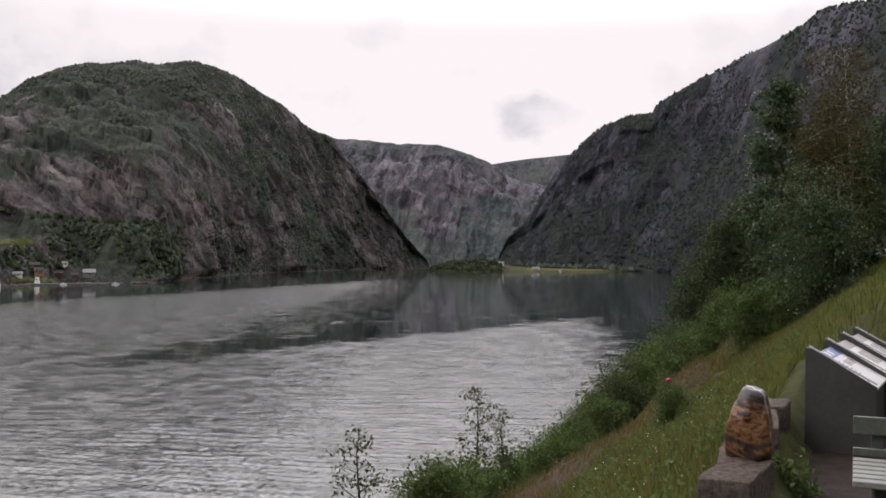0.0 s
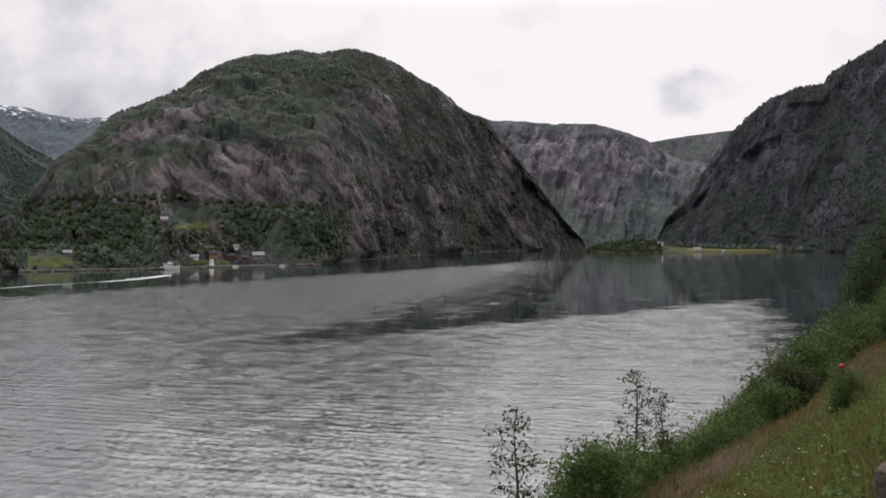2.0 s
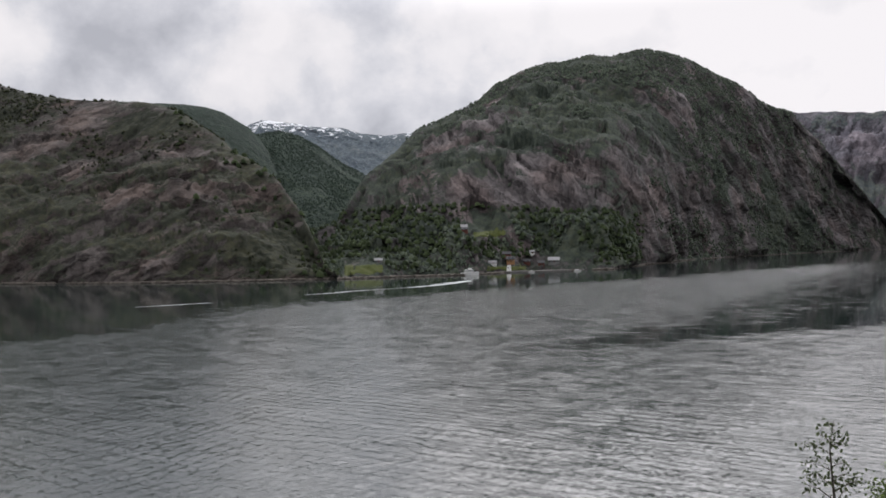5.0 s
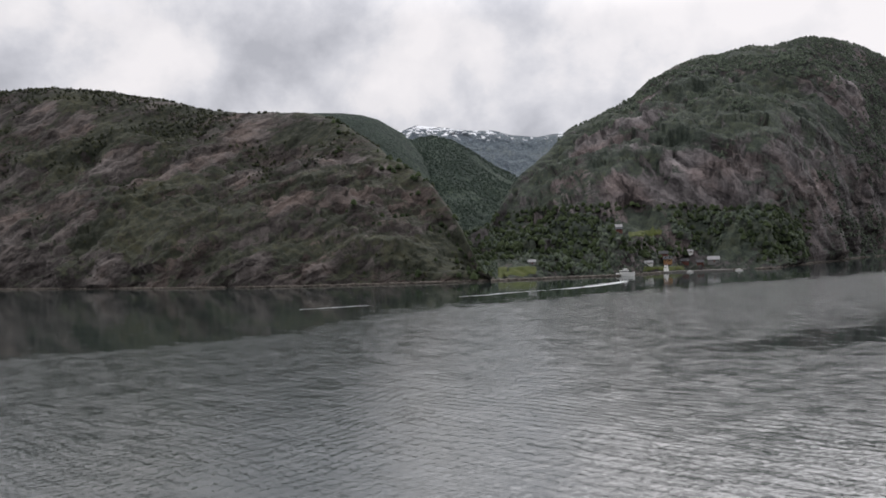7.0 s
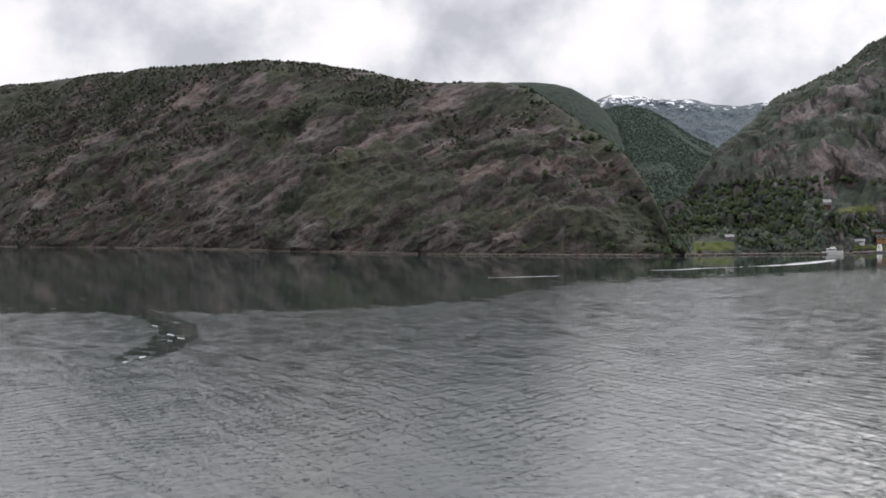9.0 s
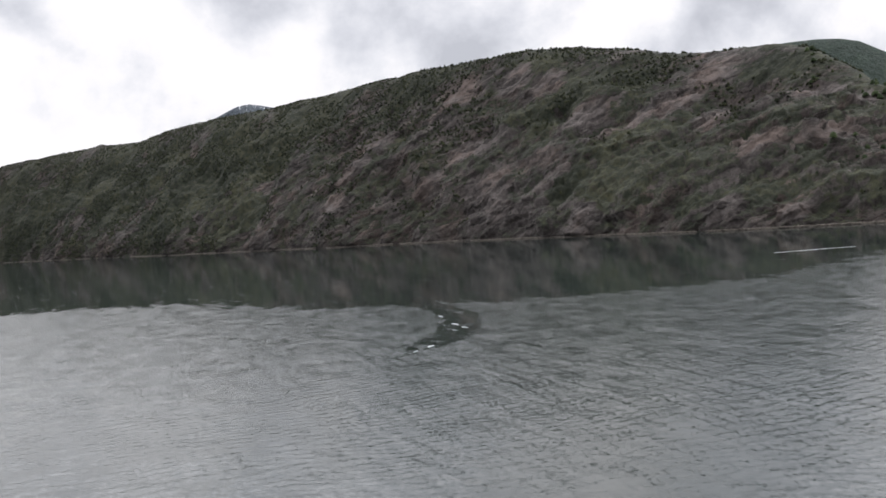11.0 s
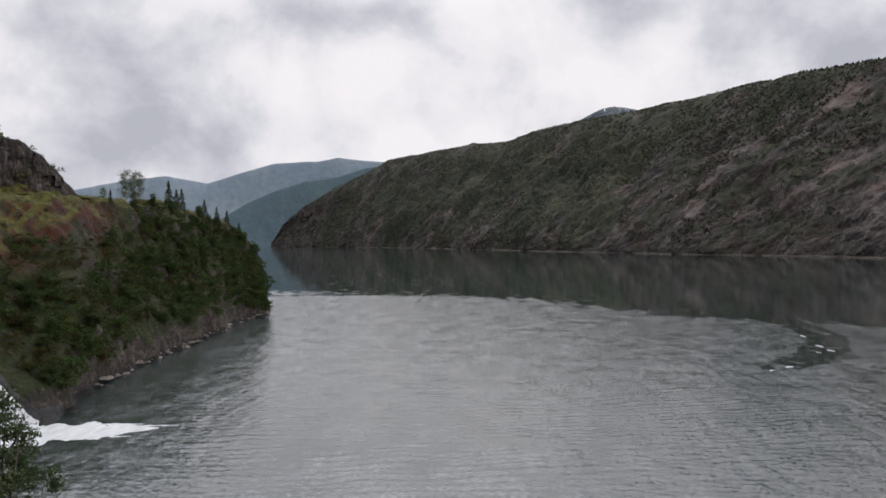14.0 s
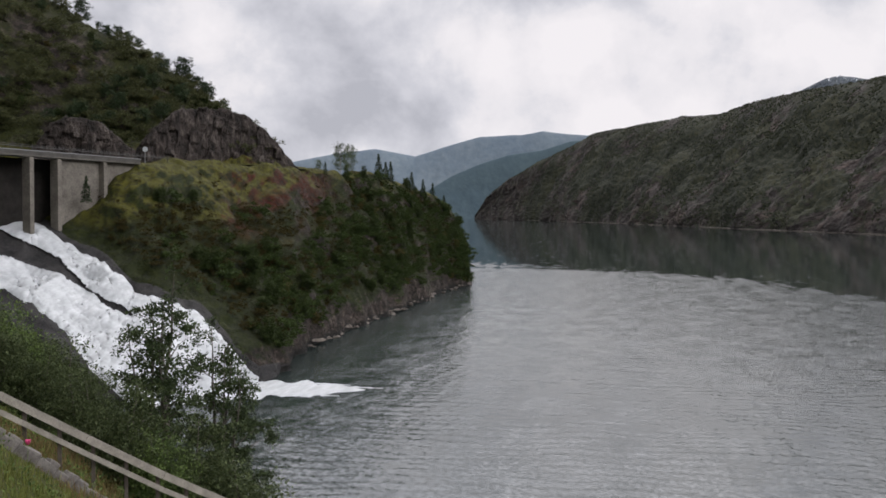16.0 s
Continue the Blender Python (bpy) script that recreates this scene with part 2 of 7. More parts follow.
    lull = n.smooth(n.noise(n.mapping(co, (0.22, 0.26, 1.0), (0, 0, 0.9), (40.0, 9.0, 0.0)), 1.0, 5.0, 0.75, 0.2), 0.40, 0.58, 0.68, 1.1)
    gust = n.math("MULTIPLY", gust, lull)

    # wave slopes: trains of small wind waves from several quarters, with finer chop on them
    def train(heading, length, height, wander, seed, patch):
        kx, ky = -math.sin(radians(heading)), math.cos(radians(heading))
        bend = n.noise(n.mapping(co, (1, 1, 1), (0, 0, 0), (seed * 31.0, seed * 17.0, 0)), wander, 3.0, 0.55)
        ph = n.math("ADD", n.math("MULTIPLY", x, kx * 6.2832 / length), n.math("MULTIPLY", y, ky * 6.2832 / length))
        ph = n.math("ADD", ph, n.math("MULTIPLY", bend, 3.0 / (wander * length)))
        amp = n.smooth(n.noise(n.mapping(co, (1, 1, 1), (0, 0, 0), (seed * 7.0, seed * 13.0, 0)), patch, 3.0, 0.6), 0.34, 0.68, 0.25 * height, height)
        crest_ = n.math("POWER", n.math("MULTIPLY_ADD", n.math("SINE", ph), 0.5, 0.5), 4.0)
        sl = n.math("MULTIPLY", n.math("MULTIPLY_ADD", crest_, 2.4, -0.65), amp)
        v = n.add("ShaderNodeCombineXYZ")
        n.put(v.inputs[0], n.math("MULTIPLY", sl, kx))
        n.put(v.inputs[1], n.math("MULTIPLY", sl, ky))
        return v.outputs[0]

    def slopes(vec, detail, k, kx):
        t = n.add("ShaderNodeTexNoise")
        n.link(vec, t.inputs["Vector"])
        t.inputs["Scale"].default_value, t.inputs["Detail"].default_value, t.inputs["Roughness"].default_value = 1.0, detail, 0.6
        c = n.add("ShaderNodeVectorMath", operation="SUBTRACT")
        n.link(t.outputs["Color"], c.inputs[0])
        c.inputs[1].default_value = (0.5, 0.5, 0.5)
        m = n.add("ShaderNodeVectorMath", operation="MULTIPLY")
        n.link(c.outputs[0], m.inputs[0])
        m.inputs[1].default_value = (k * kx, k, 0.0)
        return m.outputs[0]

    def total(vs):
        out = vs[0]
        for w in vs[1:]:
            q = n.add("ShaderNodeVectorMath", operation="ADD")
            n.link(out, q.inputs[0])
            n.link(w, q.inputs[1])
            out = q.outputs[0]
        return out

    swell = total([train(-5, 2.6, 0.026, 0.036, 1, 0.02), train(4, 4.2, 0.012, 0.022, 5, 0.012), train(-11, 8.0, 0.006, 0.014, 8, 0.009), train(-17, 1.8, 0.018, 0.05, 7, 0.025), train(62, 1.7, 0.014, 0.06, 2, 0.03), train(94, 2.3, 0.020, 0.045, 3, 0.02), train(83, 3.9, 0.008, 0.025, 6, 0.012)])
    swell = total([swell, slopes(n.mapping(co, (0.10, 0.19, 1.0), (0, 0, 0.1)), 6.0, 0.085, 1.0)])
    chop = slopes(n.mapping(co, (1.7, 2.1, 1.0), (0, 0, radians(-9))), 4.0, 0.28, 1.0)
    both = n.add("ShaderNodeVectorMath", operation="ADD")
    n.link(swell, both.inputs[0])
    n.link(chop, both.inputs[1])
    sc = n.add("ShaderNodeVectorMath", operation="SCALE")
    n.link(both.outputs[0], sc.inputs[0])
    n.link(n.math("MULTIPLY_ADD", n.math("MULTIPLY", wind, gust), 1.05, 0.07), sc.inputs["Scale"])
    upv = n.add("ShaderNodeVectorMath", operation="ADD")
    n.link(sc.outputs[0], upv.inputs[0])
    upv.inputs[1].default_value = (0.0, 0.0, 1.0)
    nv_ = n.add("ShaderNodeVectorMath", operation="NORMALIZE")
    n.link(upv.outputs[0], nv_.inputs[0])
    n.link(nv_.outputs[0], b.inputs["Normal"])
    b.inputs["Base Color"].default_value = (0.015, 0.024, 0.022, 1)
    b.inputs["IOR"].default_value = 1.333
    b.inputs["Specular IOR Level"].default_value = 0.8
    n.link(n.math("MULTIPLY_ADD", n.math("MULTIPLY", wind, gust), 0.165, 0.05), b.inputs["Roughness"])
    return m


def crag_mat(name, turn, dip, size, rock, green, bias, bare=(), leafy=(), warm=(1.15, 0.96, 0.86), scale=1.0, depth=1.0):
    """Bedded rock split into slabs, dark joints between them, scrub and forest over the gentler ground.
    turn, dip: the run and the slant of the beds in degrees; bare, leafy: places with their radius where rock or growth prevails."""
    m, n, b, co = material(name)
    wv = n.add("ShaderNodeTexNoise")
    n.link(co, wv.inputs["Vector"])
    wv.inputs["Scale"].default_value, wv.inputs["Detail"].default_value = 0.03 / scale, 5.0
    wp = n.add("ShaderNodeVectorMath", operation="MULTIPLY_ADD")
    n.link(wv.outputs["Color"], wp.inputs[0])
    wp.inputs[1].default_value = (34 * scale, 34 * scale, 34 * scale)
    n.link(co, wp.inputs[2])
    s = n.add("ShaderNodeSeparateXYZ")
    n.link(wp.outputs[0], s.inputs[0])
    x, y, z = s.outputs
    ct, st, ci, si = math.cos(radians(turn)), math.sin(radians(turn)), math.cos(radians(dip)), math.sin(radians(dip))
    u = n.math("ADD", n.math("MULTIPLY", x, ct), n.math("MULTIPLY", y, st))
    w = n.math("SUBTRACT", n.math("MULTIPLY", y, ct), n.math("MULTIPLY", x, st))
    bed = n.add("ShaderNodeCombineXYZ")
    n.put(bed.inputs[0], n.math("MULTIPLY", n.math("ADD", n.math("MULTIPLY", u, ci), n.math("MULTIPLY", z, si)), 1.0 / size[0]))
    n.put(bed.inputs[1], n.math("MULTIPLY", n.math("SUBTRACT", n.math("MULTIPLY", z, ci), n.math("MULTIPLY", u, si)), 1.0 / size[1]))
    n.put(bed.inputs[2], n.math("MULTIPLY", w, 1.0 / size[0]))

    def cells(k, feature):
        v = n.add("ShaderNodeTexVoronoi", feature=feature)
        n.link(n.mapping(bed.outputs[0], (k, k, k), (0, 0, 0), (k * 3.7, k * 1.9, k)), v.inputs["Vector"])
        v.inputs["Scale"].default_value = 1.0
        return v

    tone = []
    for k in (1.0, 2.7):
        t = n.add("ShaderNodeSeparateColor")
        n.link(cells(k, "F1").outputs["Color"], t.inputs[0])
        tone.append(t.outputs[0])
    joint = n.smooth(cells(1.0, "DISTANCE_TO_EDGE").outputs["Distance"], 0.0, 0.16)
    streak = n.noise(bed.outputs[0], 1.7, 7.0, 0.66, 0.5)
    a = n.noise(co, 0.008 / scale, 6.0, 0.62, 0.5)
    c = n.noise(co, 0.045 / scale, 7.0, 0.68, 0.4)
    f = n.noise(co, 0.28 / scale, 5.0, 0.68)

    def region(spots, seed):
        total = None
        wob = n.math("MULTIPLY", n.math("SUBTRACT", n.noise(n.mapping(co, loc=(seed, 0, 0)), 0.022 / scale, 5.0, 0.65), 0.5), 1.9)
        for p, r in spots:
            d = n.add("ShaderNodeVectorMath", operation="DISTANCE")
            n.link(co, d.inputs[0])
            d.inputs[1].default_value = p
            q = n.smooth(n.math("ADD", n.math("MULTIPLY", d.outputs["Value"], 1.0 / r), wob), 0.35, 1.5, 1.0, 0.0)
            total = q if total is None else n.math("MAXIMUM", total, q)
        return total

    v = n.math("MULTIPLY_ADD", a, 0.9, bias - 1.2)
    v = n.math("MULTIPLY_ADD", c, 0.8, v)
    v = n.math("MULTIPLY_ADD", f, 0.7, v)
    geo = n.add("ShaderNodeSeparateXYZ")
    n.link(n.add("ShaderNodeNewGeometry").outputs["Normal"], geo.inputs[0])
    v = n.math("MULTIPLY_ADD", n.math("SUBTRACT", geo.outputs[2], 0.5), 0.30, v)
    v = n.math("MULTIPLY_ADD", tone[0], -0.12, v)
    r = n.math("ADD", n.math("MULTIPLY", tone[0], 0.24), n.math("MULTIPLY", tone[1], 0.17))
    r = n.math("MULTIPLY_ADD", streak, 0.45, r)
    r = n.math("MULTIPLY_ADD", f, 0.45, r)
    r = n.math("MULTIPLY_ADD", c, 0.25, r)
    r = n.math("SUBTRACT", r, 0.28)
    if bare:
        q = region(bare, 11.0)
        v = n.math("MULTIPLY_ADD", q, -0.46, v)
        r = n.math("MULTIPLY_ADD", q, 0.085, r)
    if leafy:
        v = n.math("MULTIPLY_ADD", region(leafy, 57.0), 0.42, v)
    veg = n.smooth(v, -0.06, 0.07)
    rockc = n.ramp(r, [(p, tuple(q * k ** depth for q in rock)) for p, k in ((0.36, 0.2), (0.46, 0.55), (0.54, 1.0), (0.63, 1.65), (0.74, 2.7))])
    rockc = n.mix(n.smooth(n.noise(co, 0.018 / scale, 4.0, 0.6), 0.45, 0.65, 0.0, 0.6), rockc, warm, "MULTIPLY")
    rockc = n.mix(n.math("MULTIPLY_ADD", joint, -0.4 * depth, 0.4 * depth), rockc, tuple(q * 0.15 for q in rock))
    g = n.math("ADD", n.math("MULTIPLY", n.noise(co, 0.13 / scale, 7.0, 0.72), 0.6), n.math("MULTIPLY", a, 0.4))
    greenc = n.ramp(g, [(0.38, tuple(q * 0.45 for q in green)), (0.5, green), (0.62, (green[0] * 1.8, green[1] * 1.6, green[2] * 1.35))])
    n.link(n.mix(veg, rockc, greenc), b.inputs["Base Color"])
    b.inputs["Roughness"].default_value = 0.95
    b.inputs["Specular IOR Level"].default_value = 0.15
    h = n.math("MULTIPLY_ADD", streak, 9.0 * scale, n.math("MULTIPLY", f, 3.0 * scale))
    h = n.math("MULTIPLY_ADD", tone[0], 4.0 * scale, h)
    h = n.math("MULTIPLY_ADD", tone[1], 2.0 * scale, h)
    h = n.math("MULTIPLY_ADD", joint, 3.0 * scale, h)
    n.link(n.bump(h, 0.36 * depth, 1.0), b.inputs["Normal"])
    return m


M_VALLEY = mountain_mat("valley_forest", 0.35, (0.1365, 0.1365, 0.1365), (0.0273, 0.0430, 0.0326))
# distance haze is painted into the blue base colour of both far ranges
M_BLUE = plain("hazed_blue_range", (0.118, 0.155, 0.195), (0.190, 0.230, 0.255), 0.004, 0.95, 0.0, 0.6, 12.0)
M_BLUE2 = plain("hazed_blue_green_range", (0.062, 0.092, 0.112), (0.088, 0.125, 0.140), 0.006, 0.95, 0.0, 0.6, 8.0)
# plateau and peak: rock and growth tinted bluish to carry the haze of distance
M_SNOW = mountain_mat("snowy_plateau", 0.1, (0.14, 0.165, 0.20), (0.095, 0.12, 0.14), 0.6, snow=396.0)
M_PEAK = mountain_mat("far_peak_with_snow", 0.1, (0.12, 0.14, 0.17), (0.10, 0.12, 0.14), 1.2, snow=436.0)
M_WATER = water_mat()
M_FOREST = forest_mat("hill_birch_and_pine", (0.0112, 0.0134, 0.0090), (0.0381, 0.0426, 0.0213))
M_FOREST2 = forest_mat("mountain_forest", (0.0480, 0.0610, 0.0480), (0.0880, 0.1070, 0.0750))
# darker copy of the mountain forest, with the slope's shade put into its colour
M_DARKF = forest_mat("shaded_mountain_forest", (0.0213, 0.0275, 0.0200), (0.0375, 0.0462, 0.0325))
# bluish crowns: the haze of the side valley is mixed into the colour
M_HAZY = forest_mat("hazed_valley_forest", (0.0273, 0.0399, 0.0315), (0.0399, 0.0567, 0.0430))
M_LUSH = forest_mat("valley_birch", (0.016, 0.024, 0.011), (0.044, 0.060, 0.026))

# ---- numeric tools for terrain ----
def at(az, d, z=0.0):
    """A place by its bearing to the left of north, its distance and its height."""
    return Vector((-math.sin(radians(az)) * d, math.cos(radians(az)) * d, z))


def hash3(i, j, k, seed):
    h = (i * 374761393 + j * 668265263 + k * 2147483647 + seed * 974634777) & 0xFFFFFFFF
    h = ((h ^ (h >> 13)) * 1274126177) & 0xFFFFFFFF
    h = ((h ^ (h >> 16)) * 2246822519) & 0xFFFFFFFF
    return ((h ^ (h >> 15)) & 0xFFFFFF) / float(0xFFFFFF)


def vnoise(p, seed=0):
    f = np.floor(p).astype(np.int64)
    q = p - f
    q = q * q * (3 - 2 * q)
    out = 0
    for a in (0, 1):
        for b in (0, 1):
            for c in (0, 1):
                w = (q[:, 0] if a else 1 - q[:, 0]) * (q[:, 1] if b else 1 - q[:, 1]) * (q[:, 2] if c else 1 - q[:, 2])
                out = out + w * hash3(f[:, 0] + a, f[:, 1] + b, f[:, 2] + c, seed)
    return out * 2 - 1


def fbm(p, octaves=5, rough=0.5, seed=0, ridged=False):
    out, amp, tot = 0, 1.0, 0
    for o in range(octaves):
        v = vnoise(p * (2.03 ** o) + o * 17.7, seed + o)
        out = out + amp * ((1 - 2 * np.abs(v)) if ridged else v)
        tot += amp
        amp *= rough
    return out / tot


def mesh_np(name, verts, faces, mat=None, smooth=False):
    """A mesh from arrays; faces all of one size."""
    me = bpy.data.meshes.new(name)
    nf, k = faces.shape
    me.vertices.add(len(verts))
    me.vertices.foreach_set("co", np.ascontiguousarray(verts, dtype=np.float32).ravel())
    me.loops.add(nf * k)
    me.loops.foreach_set("vertex_index", np.ascontiguousarray(faces, dtype=np.int32).ravel())
    me.polygons.add(nf)
    me.polygons.foreach_set("loop_start", np.arange(0, nf * k, k, dtype=np.int32))
    me.update(calc_edges=True)
    me.polygons.foreach_set("use_smooth", np.full(nf, smooth))
    if mat is not None:
        me.materials.append(mat)
    return me


def grid_faces(nu, nv):
    i = np.arange(nu * nv).reshape(nv, nu)
    return np.stack([i[:-1, :-1], i[:-1, 1:], i[1:, 1:], i[1:, :-1]], -1).reshape(-1, 4)


def grid_normals(P):
    du = np.gradient(P, axis=1)
    dv = np.gradient(P, axis=0)
    n = np.cross(du, dv)
    return n / np.maximum(np.linalg.norm(n, axis=2, keepdims=True), 1e-6)


def loft(curves, nu, nv, amp, size, seed, steep=0.0, crest_amp=0.16, beds=None):
    """A mountain side between level curves from the shore to behind the crest. A curve is rows of bearing, distance, height."""
    a0, a1 = curves[0][0][0], curves[0][-1][0]
    az = np.linspace(a0, a1, nu)
    rows = []
    for c in curves:
        c = np.array(c, float)
        o = np.argsort(c[:, 0])
        rows.append((np.interp(az, c[o, 0], c[o, 1]), np.interp(az, c[o, 0], c[o, 2])))
    k = len(rows)
    D, Z = np.array([r[0] for r in rows]), np.array([r[1] for r in rows])
    s = np.linspace(0, k - 1, nv)
    j = np.minimum(s.astype(int), k - 2)
    t = (s - j)[:, None]
    jm, jp = np.maximum(j - 1, 0), np.minimum(j + 2, k - 1)

    def cr(A):
        p0, p1, p2, p3 = A[jm], A[j], A[j + 1], A[jp]
        m1, m2 = 0.35 * (p2 - p0), 0.35 * (p3 - p1)
        return (2 * t**3 - 3 * t**2 + 1) * p1 + (t**3 - 2 * t**2 + t) * m1 + (-2 * t**3 + 3 * t**2) * p2 + (t**3 - t**2) * m2

    d, z = cr(D), cr(Z)
    ar = np.radians(az)[None, :]
    P = np.stack([-np.sin(ar) * d, np.cos(ar) * d, z], -1)
    n = grid_normals(P)
    n *= np.where(n[..., 2:3] < 0, -1, 1)
    q = P.reshape(-1, 3)
    h = fbm(q / size, 6, 0.52, seed) + 0.55 * fbm(q / size * np.array([1.6, 1.6, 0.6]), 6, 0.55, seed + 40, True) - 0.1
    h = (h - h.mean()).reshape(nv, nu)
    # still at the water's edge, quiet along the skyline
    u = s / (k - 2)
    win = np.clip(s / 0.25, 0, 1) * np.clip(np.abs(k - 2 - s) / 1.1, crest_amp, 1)
    relief = np.clip(Z.max(0) / (5.0 * amp), 0.04, 1.0)
    P = P + n * (h * amp * win[:, None] * relief[None])[..., None]
    if steep:
        st = fbm(P.reshape(-1, 3) / (size * 0.4), 4, 0.5, seed + 80).reshape(nv, nu)
        P[..., 2] += np.round(P[..., 2] / steep + st) * steep * 0.12 * win[:, None]
    if beds:
        # slabs of the bedding stand in front of or behind one another
        turn, dip, sx, sy, push = beds
        ct, st_, ci, si = math.cos(radians(turn)), math.sin(radians(turn)), math.cos(radians(dip)), math.sin(radians(dip))
        off = np.zeros((nv, nu))
        for k in (1.0, 0.4):
            q = P.reshape(-1, 3) + np.stack([fbm(P.reshape(-1, 3) / (sx * k), 3, 0.5, seed + 90 + i) for i in range(3)], 1) * sy * k
            u = q[:, 0] * ct + q[:, 1] * st_
            along, across = u * ci + q[:, 2] * si, q[:, 2] * ci - u * si
            row = np.floor(across / (sy * k)).astype(np.int64)
            col = np.floor(along / (sx * k) + hash3(row, row * 0, row * 0, seed) * 7).astype(np.int64)
            dep = np.floor((q[:, 1] * ct - q[:, 0] * st_) / (sx * k * 1.5)).astype(np.int64)
            off += ((hash3(row, col, dep, seed + 5) - 0.5) * push * k).reshape(nv, nu)
        P = P + n * (off * win[:, None] * relief[None])[..., None]
    return P


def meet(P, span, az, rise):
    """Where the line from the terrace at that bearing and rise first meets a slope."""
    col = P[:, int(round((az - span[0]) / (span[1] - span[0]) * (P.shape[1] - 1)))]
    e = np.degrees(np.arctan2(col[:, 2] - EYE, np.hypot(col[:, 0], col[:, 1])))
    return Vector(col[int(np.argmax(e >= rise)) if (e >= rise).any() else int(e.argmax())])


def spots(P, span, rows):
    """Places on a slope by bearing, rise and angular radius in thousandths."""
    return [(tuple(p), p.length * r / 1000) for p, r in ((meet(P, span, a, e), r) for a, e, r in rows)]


def land(name, P, mat, label, category="mountain"):
    nv, nu = P.shape[:2]
    ob = new(name, mesh_np(name, P.reshape(-1, 3), grid_faces(nu, nv)[:, ::-1], mat, True))
    return tagged(ob, label, category, kind="structure")


BEND_AZ = [-25, 0, 12, 20, 28, 36, 50, 58, 68, 77, 87, 100, 125]
BEND = [0.12, 0.07, 0.0, -0.06, -0.14, -0.21, -0.21, -0.18, -0.14, -0.09, 0.0, 0.08, 0.12]
SHORE_AZ = [0.9, 4, 8.2, 10.7, 14.1, 17.6, 20.6, 23.7, 26.4, 30, 40, 45, 50, 53.5, 60, 63.4, 73.3, 78, 82, 87, 92.2, 98]
SHORE_D = [2850, 2400, 1850, 1600, 1230, 930, 905, 885, 835, 828, 812, 825, 870, 915, 1060, 1150, 1390, 1600, 1760, 2150, 2900, 4120]


def bend(az):
    """Correction in degrees to the rise of the far land, by its bearing."""
    return float(np.interp(az, BEND_AZ, BEND))


def near(az, d=None):
    """By how much a place on the water at that bearing lies nearer for that correction."""
    e = math.atan(EYE / (d or float(np.interp(az, SHORE_AZ, SHORE_D))))
    return math.tan(e) / math.tan(e - radians(min(bend(az), 0.0)))


def sea(az, d, z=0.0):
    return at(az, d * near(az, d), z)


def shore(rows):
    """Level curve in bearing, distance, height, corrected with its rise."""
    out = []
    for a, d, z in rows:
        k = near(a)
        out.append((a, d * k, z if z <= 0 else EYE + d * k * (math.tan(math.atan((z - EYE) / d) + radians(min(bend(a), 0.0))))))
    return out


def crest(rows, scaled=False):
    """Rows of bearing, rise in degrees as seen from the terrace, and distance."""
    out = []
    for a, e, d in rows:
        d = d * near(a) if scaled else d
        out.append((a, d, EYE + d * math.tan(radians(e + bend(a))) - 0.0022 * d))
    return out


def between(lo, hi, f, zf, extra=0.0):
    """A level curve part of the way from one to another."""
    lo, hi = np.array(lo, float), np.array(hi, float)
    az = np.union1d(lo[:, 0], hi[:, 0])
    dl, dh = np.interp(az, lo[:, 0], lo[:, 1]), np.interp(az, hi[:, 0], hi[:, 1])
    zl, zh = np.interp(az, lo[:, 0], lo[:, 2]), np.interp(az, hi[:, 0], hi[:, 2])
    return [(a, x, y) for a, x, y in zip(az, dl + (dh - dl) * f, zl + (zh - zl) * zf + extra)]


def behind(c, by, drop):
    return [(a, d + by, z - drop) for a, d, z in c]


TUFT = np.array([[0, 0, 0], *[[math.cos(a), math.sin(a), 0.22] for a in np.arange(5) * 1.2566], *[[0.72 * math.cos(a + 0.6), 0.72 * math.sin(a + 0.6), 0.72] for a in np.arange(5) * 1.2566], [0, 0, 1.0]])
TUFT_F = np.array([[1 + i, 1 + (i + 1) % 5, 6 + i] for i in range(5)] + [[1 + (i + 1) % 5, 6 + (i + 1) % 5, 6 + i] for i in range(5)] + [[6 + i, 6 + (i + 1) % 5, 11] for i in range(5)])


